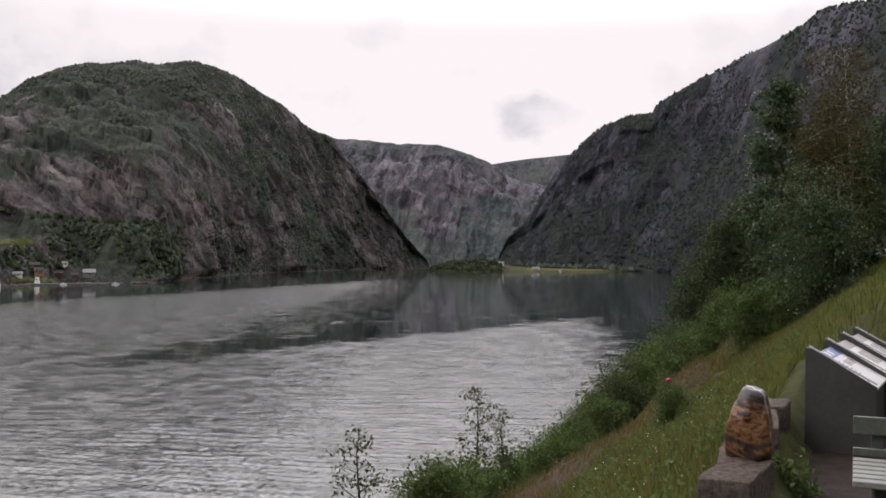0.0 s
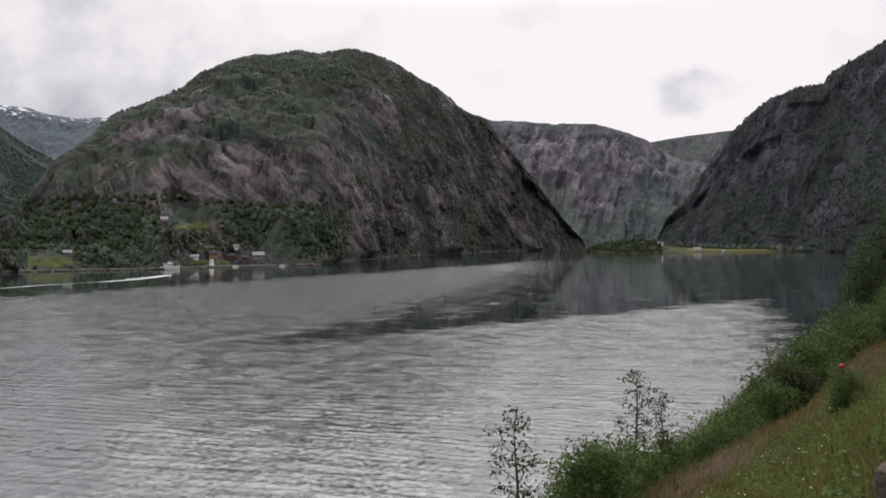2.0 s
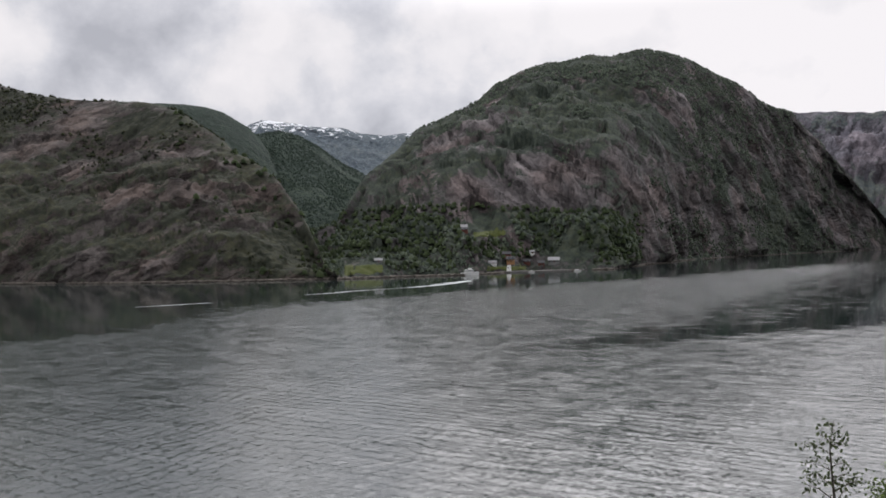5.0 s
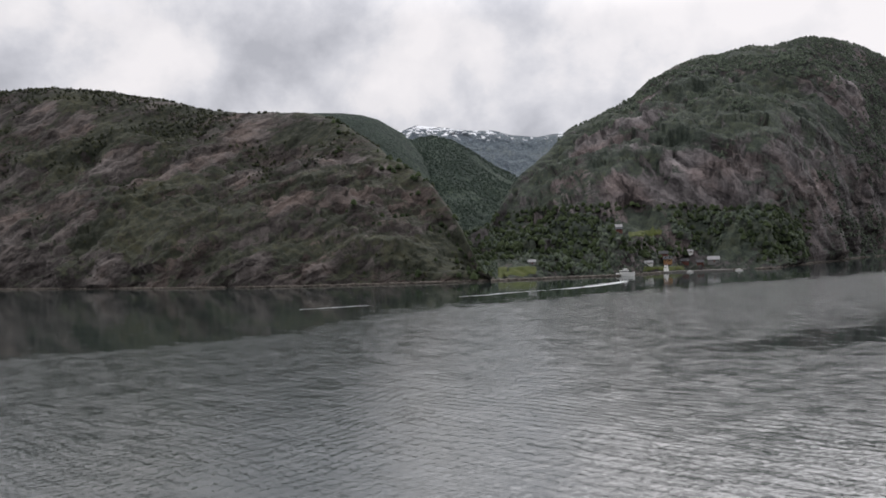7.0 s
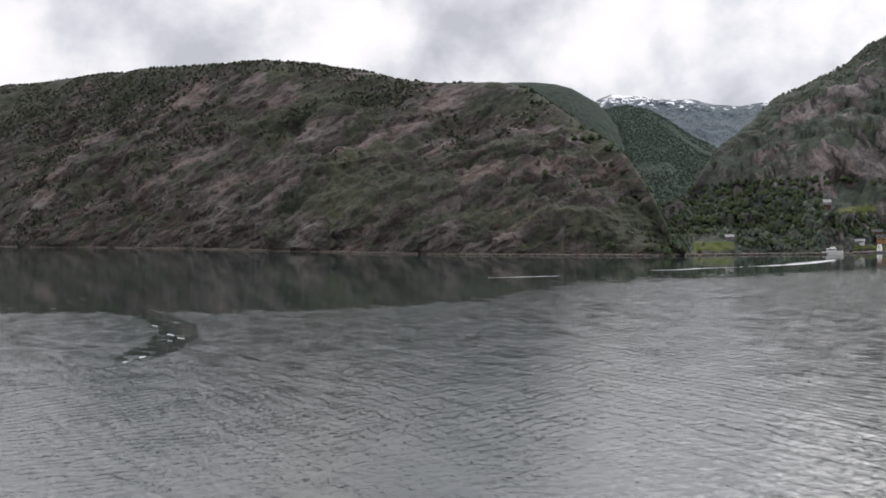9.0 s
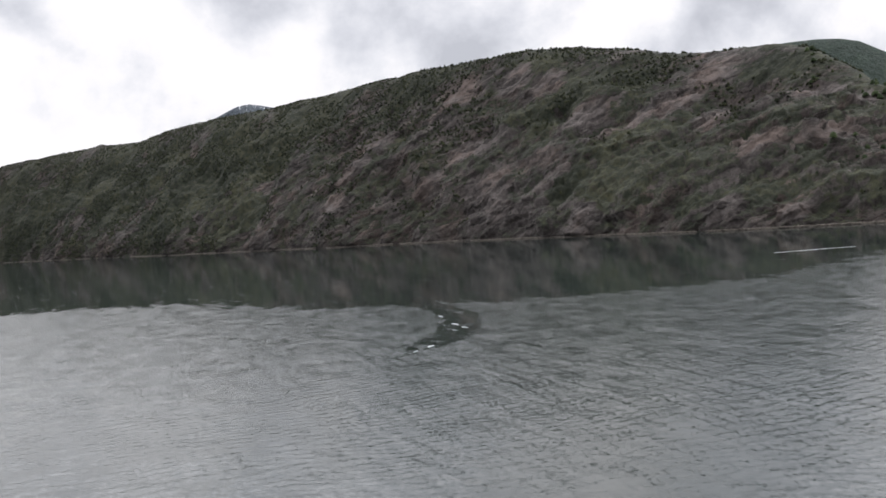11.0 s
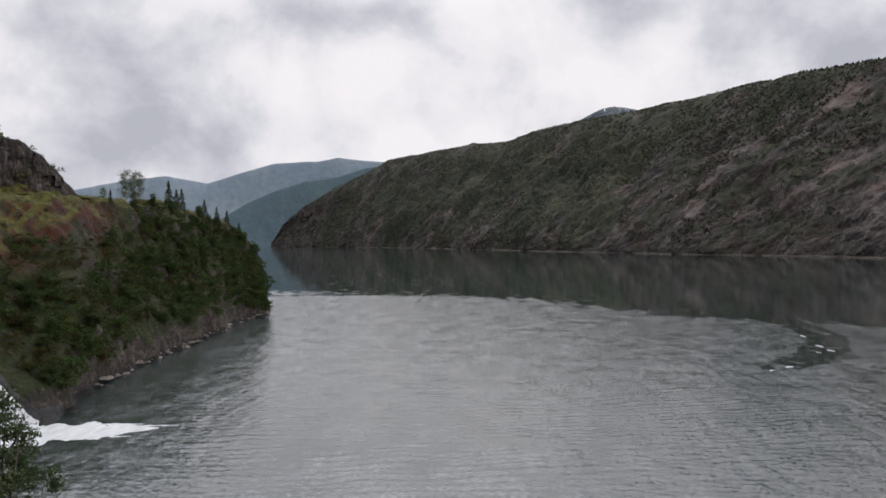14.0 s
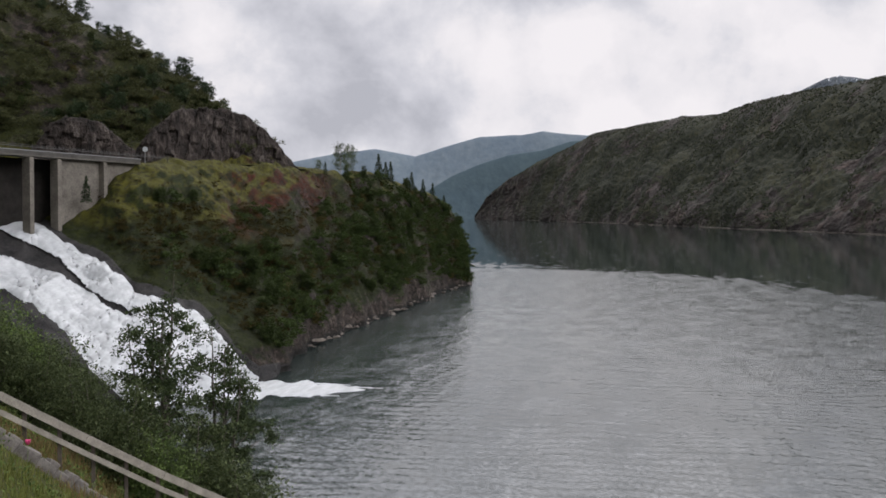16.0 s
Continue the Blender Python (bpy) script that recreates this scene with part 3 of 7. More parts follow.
def forest(name, P, mat, count, height, seed, label, keep, slim=0.42, conical=0.3):
    """Many small uneven crowns standing on a hillside, one mass that nobody could count."""
    r = np.random.default_rng(seed)
    nv, nu = P.shape[:2]
    n = grid_normals(P)
    i, j = r.integers(0, nv - 1, count * 6), r.integers(0, nu - 1, count * 6)
    a, b = r.random((2, count * 6, 1))
    base = P[i, j] * (1 - a) * (1 - b) + P[i + 1, j] * a * (1 - b) + P[i, j + 1] * (1 - a) * b + P[i + 1, j + 1] * a * b
    area = np.linalg.norm(np.cross(P[i + 1, j] - P[i, j], P[i, j + 1] - P[i, j]), axis=1)
    up = np.abs(n[i, j, 2])
    ok = keep(base, up, i / nv) & (r.random(count * 6) < np.clip(area / np.quantile(area, 0.9), 0.02, 1)) & (base[:, 2] > 1.0)
    base = base[ok][:count]
    m = len(base)
    h = height * r.uniform(0.45, 1.25, m) ** 1.0
    w = h * slim * r.uniform(0.7, 1.3, m)
    ang = r.uniform(0, 6.283, m)
    t = TUFT[None].repeat(m, 0) + r.normal(0, 0.09, (m, 12, 3))
    cone = (r.random(m) < conical)[:, None]
    t[:, 6:11, :2] *= np.where(cone, 0.5, 1)[..., None]
    x = (t[..., 0] * np.cos(ang)[:, None] - t[..., 1] * np.sin(ang)[:, None]) * w[:, None]
    y = (t[..., 0] * np.sin(ang)[:, None] + t[..., 1] * np.cos(ang)[:, None]) * w[:, None]
    v = np.stack([x, y, t[..., 2] * h[:, None] - 0.12 * h[:, None]], -1) + base[:, None]
    f = (TUFT_F[None] + (np.arange(m) * 12)[:, None, None]).reshape(-1, 3)
    return tagged(new(name, mesh_np(name, v.reshape(-1, 3), f, mat, True)), label, "forest", kind="stuff")


# ---- the fjord ----
ring = [(4950 * math.cos(a), 4950 * math.sin(a), 0) for a in np.arange(96) / 96 * 2 * math.pi]
me = bpy.data.meshes.new("water")
me.from_pydata(ring, [], [list(range(96))])
me.materials.append(M_WATER)
tagged(new("water", me), "grey-green fjord water, rippled by wind with calm dark slicks", "water", kind="structure")

# mountain down the fjord, on the near side
c = crest([(-75, 16, 1300), (-50, 16, 1500), (-25.5, 14.65, 2000), (-23.6, 14.5, 2100), (-22.1, 14.3, 2150), (-21.2, 13.6, 2200), (-19, 12.5, 2300), (-17.4, 11.8, 2400), (-15.8, 11.05, 2500), (-14.5, 10.4, 2550), (-13, 9.6, 2600), (-12.7, 9.0, 2650), (-11.2, 8.85, 2700), (-9.7, 8.3, 2800), (-8.5, 7.3, 2850), (-7.5, 6.25, 2900), (-6.8, 5.25, 2950), (-5.9, 4.0, 3000), (-5.1, 2.45, 3050), (-4.0, 1.4, 3100), (-3.4, 0.1, 3150)])
s = [(-75, 350, -3), (-50, 500, -3), (-25, 1300, -3), (-18, 1900, -3), (-13.6, 2450, -3), (-9, 2700, -3), (-5, 2950, -3), (-3.4, 3120, -3)]
P_RIGHT = loft([s, between(s, c, 0.12, 0.12, 4), between(s, c, 0.45, 0.42), between(s, c, 0.75, 0.70), c, behind(c, 500, 200)], 460, 170, 26, 170, 3, beds=(-10, 72, 90, 26, 11))
RS = (-75, -3.4)
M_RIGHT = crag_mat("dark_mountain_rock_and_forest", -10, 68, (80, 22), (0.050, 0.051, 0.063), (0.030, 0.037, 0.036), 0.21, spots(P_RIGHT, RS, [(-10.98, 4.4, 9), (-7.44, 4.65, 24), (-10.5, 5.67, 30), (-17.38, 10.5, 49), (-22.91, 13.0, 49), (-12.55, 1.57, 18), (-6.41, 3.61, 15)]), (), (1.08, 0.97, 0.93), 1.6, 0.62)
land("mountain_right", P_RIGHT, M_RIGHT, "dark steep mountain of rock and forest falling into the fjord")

# the head wall at the end of the fjord, and a plateau behind it
c = crest([(12, 7.4, 4150), (7.2, 7.37, 4150), (5.1, 7.24, 4150), (3, 7.2, 4150), (0.2, 7.05, 4150), (-1.6, 6.55, 4200), (-2.8, 6.0, 4250), (-4.5, 5.0, 4300), (-9, 4.0, 4350)][::-1])
s = [(-9, 3600, -3), (12, 3500, -3)]
P_HEAD = loft([s, between(s, c, 0.2, 0.2), between(s, c, 0.55, 0.55), between(s, c, 0.8, 0.76), c, behind(c, 150, 60)], 340, 170, 60, 260, 11, 70, beds=(0, 80, 150, 40, 26))
# rock and green are paler and bluer, haze painted in for the distance
M_FAR = crag_mat("hazed_distant_rock", 0, 78, (150, 34), (0.122, 0.116, 0.132), (0.076, 0.090, 0.091), 0.02, spots(P_HEAD, (-9, 12), [(0.19, 2.16, 24), (3.03, 5.61, 37), (-1.18, 4.97, 30), (0.92, 4.25, 30), (5.11, 4.53, 24), (-4.67, 4.64, 24)]), spots(P_HEAD, (-9, 12), [(-2.5, 1.2, 30), (2.5, 0.8, 30), (4.5, 2.2, 24), (-0.5, 0.2, 30), (-3.0, 3.2, 18)]), (1.1, 0.97, 0.92), 2.4, 0.6)
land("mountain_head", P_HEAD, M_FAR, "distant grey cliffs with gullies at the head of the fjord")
c = crest([(-12, 6.9, 4550), (-7.6, 6.6, 4550), (-5.1, 6.35, 4550), (-2.8, 6.02, 4550), (2, 5.5, 4550)])
s = [(-12, 4380, 200), (2, 4380, 200)]
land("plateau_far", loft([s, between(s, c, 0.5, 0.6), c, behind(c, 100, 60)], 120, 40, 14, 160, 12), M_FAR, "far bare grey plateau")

# the great dome across the water
c = crest([(0.9, -0.4, 2900), (1.1, 0.0, 2850), (2.3, 1.3, 2700), (3.7, 3.2, 2550), (5.4, 5.45, 2400), (7.1, 7.25, 2250), (8.5, 7.85, 2150), (9.9, 8.8, 2100), (11.3, 9.65, 2050), (12.7, 10.5, 2000), (14.1, 11.0, 1980), (15.5, 11.2, 1970), (17.2, 10.85, 1950), (18.5, 11.05, 1930), (19.5, 10.85, 1900), (21.2, 10.9, 1880), (22.8, 10.45, 1830), (24.1, 9.75, 1800), (25.4, 8.75, 1750), (27.3, 7.85, 1680), (29.3, 7.05, 1600), (30.4, 6.05, 1500), (31.5, 5.25, 1430), (32.3, 4.6, 1380), (33.5, 2.7, 1250), (34.2, 1.6, 1180), (36.5, 0.6, 1150), (39, 0.2, 1120)], True)
s = shore([(0.9, 2850, -2), (4, 2400, -2), (8.2, 1850, -2), (10.7, 1600, -2), (14.1, 1230, -2), (17.6, 930, -2), (20.6, 905, -2), (23.7, 885, -2), (26.4, 835, -2), (30, 828, -2), (33.3, 818, -2), (36, 815, -2), (39, 812, -2)])
foot = shore([(0.9, 2860, 3), (4, 2430, 30), (8.2, 1900, 60), (10.7, 1660, 60), (14.1, 1290, 50), (17.6, 980, 22), (20.6, 935, 8), (23.7, 920, 9), (26.4, 870, 6), (30, 870, 6), (33.3, 860, 5), (36, 850, 4), (39, 850, 5)])
shelf = shore([(0.9, 2870, 6), (4, 2460, 70), (8.2, 1970, 130), (10.7, 1730, 130), (14.1, 1380, 110), (17.6, 1070, 60), (20.6, 1010, 32), (23.7, 1000, 36), (26.4, 960, 40), (30, 980, 26), (33.3, 980, 14), (36, 980, 12), (39, 980, 12)])
P_DOME = loft([s, foot, shelf, between(shelf, c, 0.32, 0.36), between(shelf, c, 0.68, 0.69), c, behind(c, 500, 150)], 640, 240, 34, 170, 5, 42, beds=(15, -52, 60, 20, 9))
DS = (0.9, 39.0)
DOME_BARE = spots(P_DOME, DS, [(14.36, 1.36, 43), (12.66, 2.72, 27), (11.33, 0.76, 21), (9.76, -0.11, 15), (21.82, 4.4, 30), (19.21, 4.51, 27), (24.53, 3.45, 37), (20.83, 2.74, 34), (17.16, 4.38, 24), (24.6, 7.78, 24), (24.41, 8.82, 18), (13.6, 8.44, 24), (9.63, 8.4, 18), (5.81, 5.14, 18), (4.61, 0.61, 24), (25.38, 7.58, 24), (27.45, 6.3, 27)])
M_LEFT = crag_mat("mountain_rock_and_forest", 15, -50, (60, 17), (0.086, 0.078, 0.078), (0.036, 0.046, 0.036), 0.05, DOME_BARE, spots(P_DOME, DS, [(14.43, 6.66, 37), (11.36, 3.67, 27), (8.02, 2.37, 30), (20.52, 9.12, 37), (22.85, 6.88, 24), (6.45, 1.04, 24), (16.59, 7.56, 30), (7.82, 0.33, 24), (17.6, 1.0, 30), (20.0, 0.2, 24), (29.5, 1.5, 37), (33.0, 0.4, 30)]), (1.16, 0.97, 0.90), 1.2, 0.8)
land("mountain_dome", P_DOME, M_LEFT, "broad mountain dome with pale rock slabs and dark forest")

# ridges and a snowy plateau up the side valley
c = crest([(30, 4.0, 2500), (32, 4.4, 2500), (32.56, 4.8, 2500), (33.9, 5.5, 2500), (35.23, 6.47, 2480), (36.44, 7.16, 2450), (37.69, 7.48, 2420), (39.23, 7.24, 2380), (40.29, 6.85, 2350), (43, 6.5, 2300)])
s = [(30, 1500, 8), (43, 1300, 8)]
P_V2 = loft([s, between(s, c, 0.35, 0.3), between(s, c, 0.7, 0.72), c, behind(c, 200, 80)], 160, 90, 18, 130, 21)
land("ridge_valley", P_V2, M_VALLEY, "green forested ridge in the side valley")
c = crest([(37.8, 5.6, 2150), (38.89, 7.05, 2120), (39.46, 7.7, 2100), (41.0, 8.6, 2050), (41.97, 8.88, 2020), (43.25, 9.03, 2000), (44.74, 9.02, 2000), (45.91, 8.87, 2000), (47.48, 8.6, 2000), (52, 7.5, 2000)])
s = [(37.8, 1500, 60), (52, 1300, 60)]
P_V1 = loft([s, between(s, c, 0.5, 0.5), c, behind(c, 200, 80)], 120, 60, 14, 120, 22)
land("ridge_middle", P_V1, M_VALLEY, "green rounded ridge behind the near hill")
c = crest([(27, 7.0, 4450), (29.38, 7.27, 4450), (30, 7.2, 4450), (31.21, 7.05, 4450), (32.77, 7.25, 4450), (33.98, 7.6, 4450), (35.37, 7.62, 4450), (37.11, 7.9, 4450), (38.68, 8.03, 4450), (39.46, 7.75, 4450), (43, 7.6, 4450)])
s = [(27, 3500, 150), (43, 3500, 150)]
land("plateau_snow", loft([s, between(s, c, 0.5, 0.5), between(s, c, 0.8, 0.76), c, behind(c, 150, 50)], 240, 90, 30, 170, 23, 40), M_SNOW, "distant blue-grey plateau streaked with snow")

# the long rocky hill straight across
c = crest([(34.3, -1.7, 822), (34.94, -1.35, 850), (35.62, 0.5, 930), (36.18, 1.75, 960), (36.91, 2.95, 990), (37.79, 4.1, 1020), (39.53, 5.5, 1080), (41.3, 6.87, 1140), (43.72, 8.35, 1220), (45.9, 8.74, 1290), (48.1, 8.7, 1340), (51.7, 8.9, 1400), (53.8, 9.4, 1430), (56.5, 9.82, 1470), (59.5, 9.9, 1530), (62.6, 9.68, 1600), (64.8, 9.45, 1660), (69.8, 8.7, 1850), (73, 8.05, 2000), (75.5, 7.6, 2150), (79, 7.1, 2350), (81.9, 6.5, 2550), (83.5, 5.92, 2650), (85.5, 5.8, 2800), (88, 5.38, 3000), (90.8, 4.9, 3250), (92.15, 4.1, 3370), (94.2, 3.13, 3550), (95.92, 2.16, 3750), (97.3, 0.97, 4000), (98, -0.2, 4150)], True)
s = shore([(34.3, 817, -2), (35, 815, -2), (40, 812, -2), (45, 825, -2), (50, 870, -2), (53.5, 915, -2), (60, 1060, -2), (63.4, 1150, -2), (73.3, 1390, -2), (78, 1600, -2), (82, 1760, -2), (87, 2150, -2), (92.2, 2900, -2), (98, 4120, -2)])
P_HILL = loft([s, between(s, c, 0.05, 0.09, 4), between(s, c, 0.3, 0.34), between(s, c, 0.62, 0.62), c, behind(c, 400, 120)], 1000, 260, 24, 105, 7, 22, beds=(52, 26, 40, 11, 5))
HS = (34.3, 98)
HILL_BARE = spots(P_HILL, HS, [(49.02, 7.49, 24), (51.61, 5.99, 24), (48.65, 5.08, 24), (46.3, 3.3, 24), (42.75, 3.43, 24), (43.34, 5.69, 18), (40.44, 5.18, 15), (38.68, 3.32, 13), (48.8, -0.21, 18), (45.08, -0.74, 18), (56.67, 5.72, 24), (58.77, 7.64, 24), (69.17, 5.02, 21), (70.81, 3.6, 21), (66.34, 1.99, 21), (72.23, 1.38, 18), (64.28, 7.33, 30), (60.6, 8.39, 24), (64.01, 4.08, 24), (63.4, 1.77, 21), (55.77, 4.53, 21), (53.54, 5.24, 18), (56.97, -0.66, 21), (62.28, 0.2, 18), (76.53, 2.72, 15), (87.16, 1.28, 9), (91.39, 1.04, 11)])
M_HILL = crag_mat("hill_rock_and_scrub", 52, 26, (40, 9), (0.074, 0.065, 0.061), (0.034, 0.038, 0.027), 0.05, HILL_BARE, spots(P_HILL, HS, [(46.18, 7.48, 24), (43.04, 7.68, 24), (50.93, -0.15, 15), (38.36, -0.08, 27), (53.46, 7.38, 24), (57.39, 2.12, 18), (75.29, 5.73, 49), (65.9, 8.95, 37), (56.74, 7.23, 30), (58.22, 1.14, 18), (59.34, 6.1, 18), (84.1, 3.34, 55), (90.94, 2.71, 37), (80, 4.5, 60), (36.6, 0.4, 26), (88, 2.6, 50), (77, 1.5, 30), (94, 1.0, 40), (82, 2.0, 60), (86, 3.4, 50), (79, 3.4, 55), (90, 1.4, 45), (74, 6.6, 45), (71.5, 7.6, 40)]), depth=0.62)
land("hill_across", P_HILL, M_HILL, "long brown rocky hillside with scrub rising from the shore", "hill")

# far blue ranges down the other arm
c = crest([(86, 5.0, 4700), (91.13, 4.84, 4700), (92.5, 4.92, 4700), (93.88, 5.09, 4700), (95.08, 4.85, 4700), (95.77, 4.85, 4700), (97.68, 4.75, 4700), (99.77, 4.15, 4700), (101.68, 3.51, 4700), (104.11, 3.94, 4700), (106.36, 3.67, 4700), (109.1, 3.1, 4700), (118, 2.5, 4700)])
s = [(86, 4500, -2), (118, 4500, -2)]
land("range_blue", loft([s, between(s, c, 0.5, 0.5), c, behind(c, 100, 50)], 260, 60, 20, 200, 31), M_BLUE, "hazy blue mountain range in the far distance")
c = crest([(90, 4.6, 4420), (92.15, 4.5, 4420), (93.86, 3.95, 4420), (95.94, 3.65, 4420), (97.67, 3.1, 4420), (99.41, 2.35, 4420), (100.8, 1.5, 4420), (103, 0.1, 4420)])
s = [(90, 4330, -2), (103, 4330, -2)]
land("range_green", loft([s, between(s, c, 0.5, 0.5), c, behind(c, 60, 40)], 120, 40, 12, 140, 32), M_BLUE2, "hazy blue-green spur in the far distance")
c = crest([(73.5, 7.0, 4600), (75.36, 7.8, 4600), (76.23, 7.97, 4600), (76.97, 8.1, 4600), (77.7, 7.95, 4600), (78.44, 7.6, 4600), (80.5, 6.6, 4600)])
s = [(73.5, 4300, 300), (80.5, 4300, 300)]
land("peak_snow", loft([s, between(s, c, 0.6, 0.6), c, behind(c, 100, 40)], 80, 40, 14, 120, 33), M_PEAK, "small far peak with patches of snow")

# an unseen slope added behind the terrace to block sky light and darken the cape
c = crest([(-235, 22, 480), (-215, 30, 520), (-190, 35, 560), (-160, 36, 600), (-130, 36, 640), (-105, 34, 760), (-85, 27, 1000), (-70, 17, 1300)])
s = [(-235, 300, 10), (-215, 180, 20), (-190, 100, 40), (-160, 90, 45), (-130, 100, 40), (-105, 170, 20), (-85, 280, 5), (-70, 380, -2)]
land("sky_blocker_behind", loft([s, between(s, c, 0.35, 0.3), between(s, c, 0.7, 0.68), c, behind(c, 400, 100)], 160, 60, 14, 150, 35), M_RIGHT, "unseen dark slope added behind the terrace to block the eastern sky")

# ---- the steep bank below the terrace ----
DOWN, ALONG = Vector((-0.9135, 0.4067)), Vector((0.4067, 0.9135))
TERRACE = 22.35


def bank_z(x, y):
    """Height of the near bank; it falls towards the water and is cut level for the terrace."""
    x, y = np.asarray(x, float), np.asarray(y, float)
    w = x * DOWN[0] + y * DOWN[1]
    c = x * ALONG[0] + y * ALONG[1]
    z = 23.1 - 0.74 * w + 0.3 * np.maximum(0, -c - 4) - 0.12 * np.maximum(0, -c - 60)
    z = z + 0.25 * np.sin(c * 0.31 + w * 0.2) * np.clip((w - 2) / 6, 0, 1) + 0.4 * np.sin(c * 0.11 + 1.3) * np.clip((w - 2) / 8, 0, 1)
    z = z + np.clip(0.7 + (c - 20) * 0.02, 0.5, 1.2) * np.exp(-((w - 6.9) / 1.35) ** 2) * np.clip((c - 3) / 8, 0, 1)
    z = np.where(w < -9, 29.8 - 0.45 * (w + 9) + 0.3 * np.maximum(0, -c - 4), z)
    level = np.clip(np.minimum(np.minimum((0.62 - w) / 0.25, (w + 8.5) / 1.5), np.minimum((c + 7) / 2.5, (16 - c) / 2.0)), 0, 1)
    return z * (1 - level) + TERRACE * level


cc = np.unique(np.concatenate([np.linspace(-130, -40, 46), np.linspace(-40, 40, 200), np.linspace(40, 130, 90), np.linspace(130, 420, 60)]))
ww = np.unique(np.concatenate([np.linspace(-140, -14, 40), np.linspace(-14, -2, 30), np.linspace(-2, 6, 60), np.linspace(6, 44, 80)]))
CC, WW = np.meshgrid(cc, ww)
X, Y = CC * ALONG[0] + WW * DOWN[0], CC * ALONG[1] + WW * DOWN[1]
Z = bank_z(X, Y)
P_BANK = np.stack([X, Y, Z], -1)
bump_h = fbm(P_BANK.reshape(-1, 3) / 2.2, 5, 0.55, 61).reshape(X.shape)
P_BANK[..., 2] += bump_h * 0.16 * np.clip((WW - 1.2) / 2, 0, 1)

# ---- the cape with its road, beside the waterfall ----
# bearing, shore distance, road distance, road rise, brow distance, brow rise
CAPE = np.array([
    (98.1, 316, 319, -3.9, 324, -4.1), (99.3, 290, 322, -0.5, 340, -0.9), (100.4, 268, 308, 0.8, 335, 0.4),
    (102.2, 228, 284, 1.5, 325, 1.2), (103.9, 210, 262, 2.15, 310, 1.9), (106.3, 184, 235, 2.25, 290, 2.0),
    (109.2, 147, 205, 2.7, 250, 2.6), (110.4, 138, 200, 2.75, 226, 3.4), (111.4, 132, 197, 2.8, 226, 5.0),
    (113.1, 128, 190, 2.85, 226, 5.8), (114.7, 125, 184, 2.9, 232, 7.0), (117.3, 121, 172, 2.95, 240, 8.8),
    (118.4, 119.5, 169, 2.7, 242, 9.3), (119.5, 118, 166, 1.9, 244, 9.8), (121, 116.5, 163, 0.6, 247, 10.6), (122.5, 115, 161, 0.1, 250, 11.5), (124, 114, 159, -0.5, 250, 12.2),
    (126, 112, 157, -0.6, 250, 12.8), (135, 106, 145, -0.6, 240, 16), (150, 96, 125, -0.6, 220, 20)])


def cape_level(di, zi):
    return [(r[0], di(r), zi(r)) for r in CAPE]


def road_z(r):
    return EYE + r[2] * math.tan(radians(r[3]))


def brow_z(r):
    return EYE + r[4] * math.tan(radians(r[5]))


P_CAPE = loft([
    cape_level(lambda r: r[1], lambda r: -2.0),
    cape_level(lambda r: r[1] + 0.06 * (r[2] - r[1]) + 1.0, lambda r: 0.10 * road_z(r) + 0.8),
    cape_level(lambda r: r[1] + 0.34 * (r[2] - r[1]), lambda r: 0.34 * road_z(r)),
    cape_level(lambda r: r[1] + 0.68 * (r[2] - r[1]), lambda r: 0.66 * road_z(r)),
    cape_level(lambda r: r[2], road_z),
    cape_level(lambda r: r[2] + 0.3 * (r[4] - r[2]), lambda r: road_z(r) + 0.03 * max(brow_z(r) - road_z(r), 0)),
    cape_level(lambda r: r[2] + 0.62 * (r[4] - r[2]), lambda r: road_z(r) + 0.55 * (brow_z(r) - road_z(r))),
    cape_level(lambda r: r[4], brow_z),
    cape_level(lambda r: r[4] + 60, lambda r: brow_z(r) - 12)], 520, 240, 2.6, 13, 51, 0, 0.2)


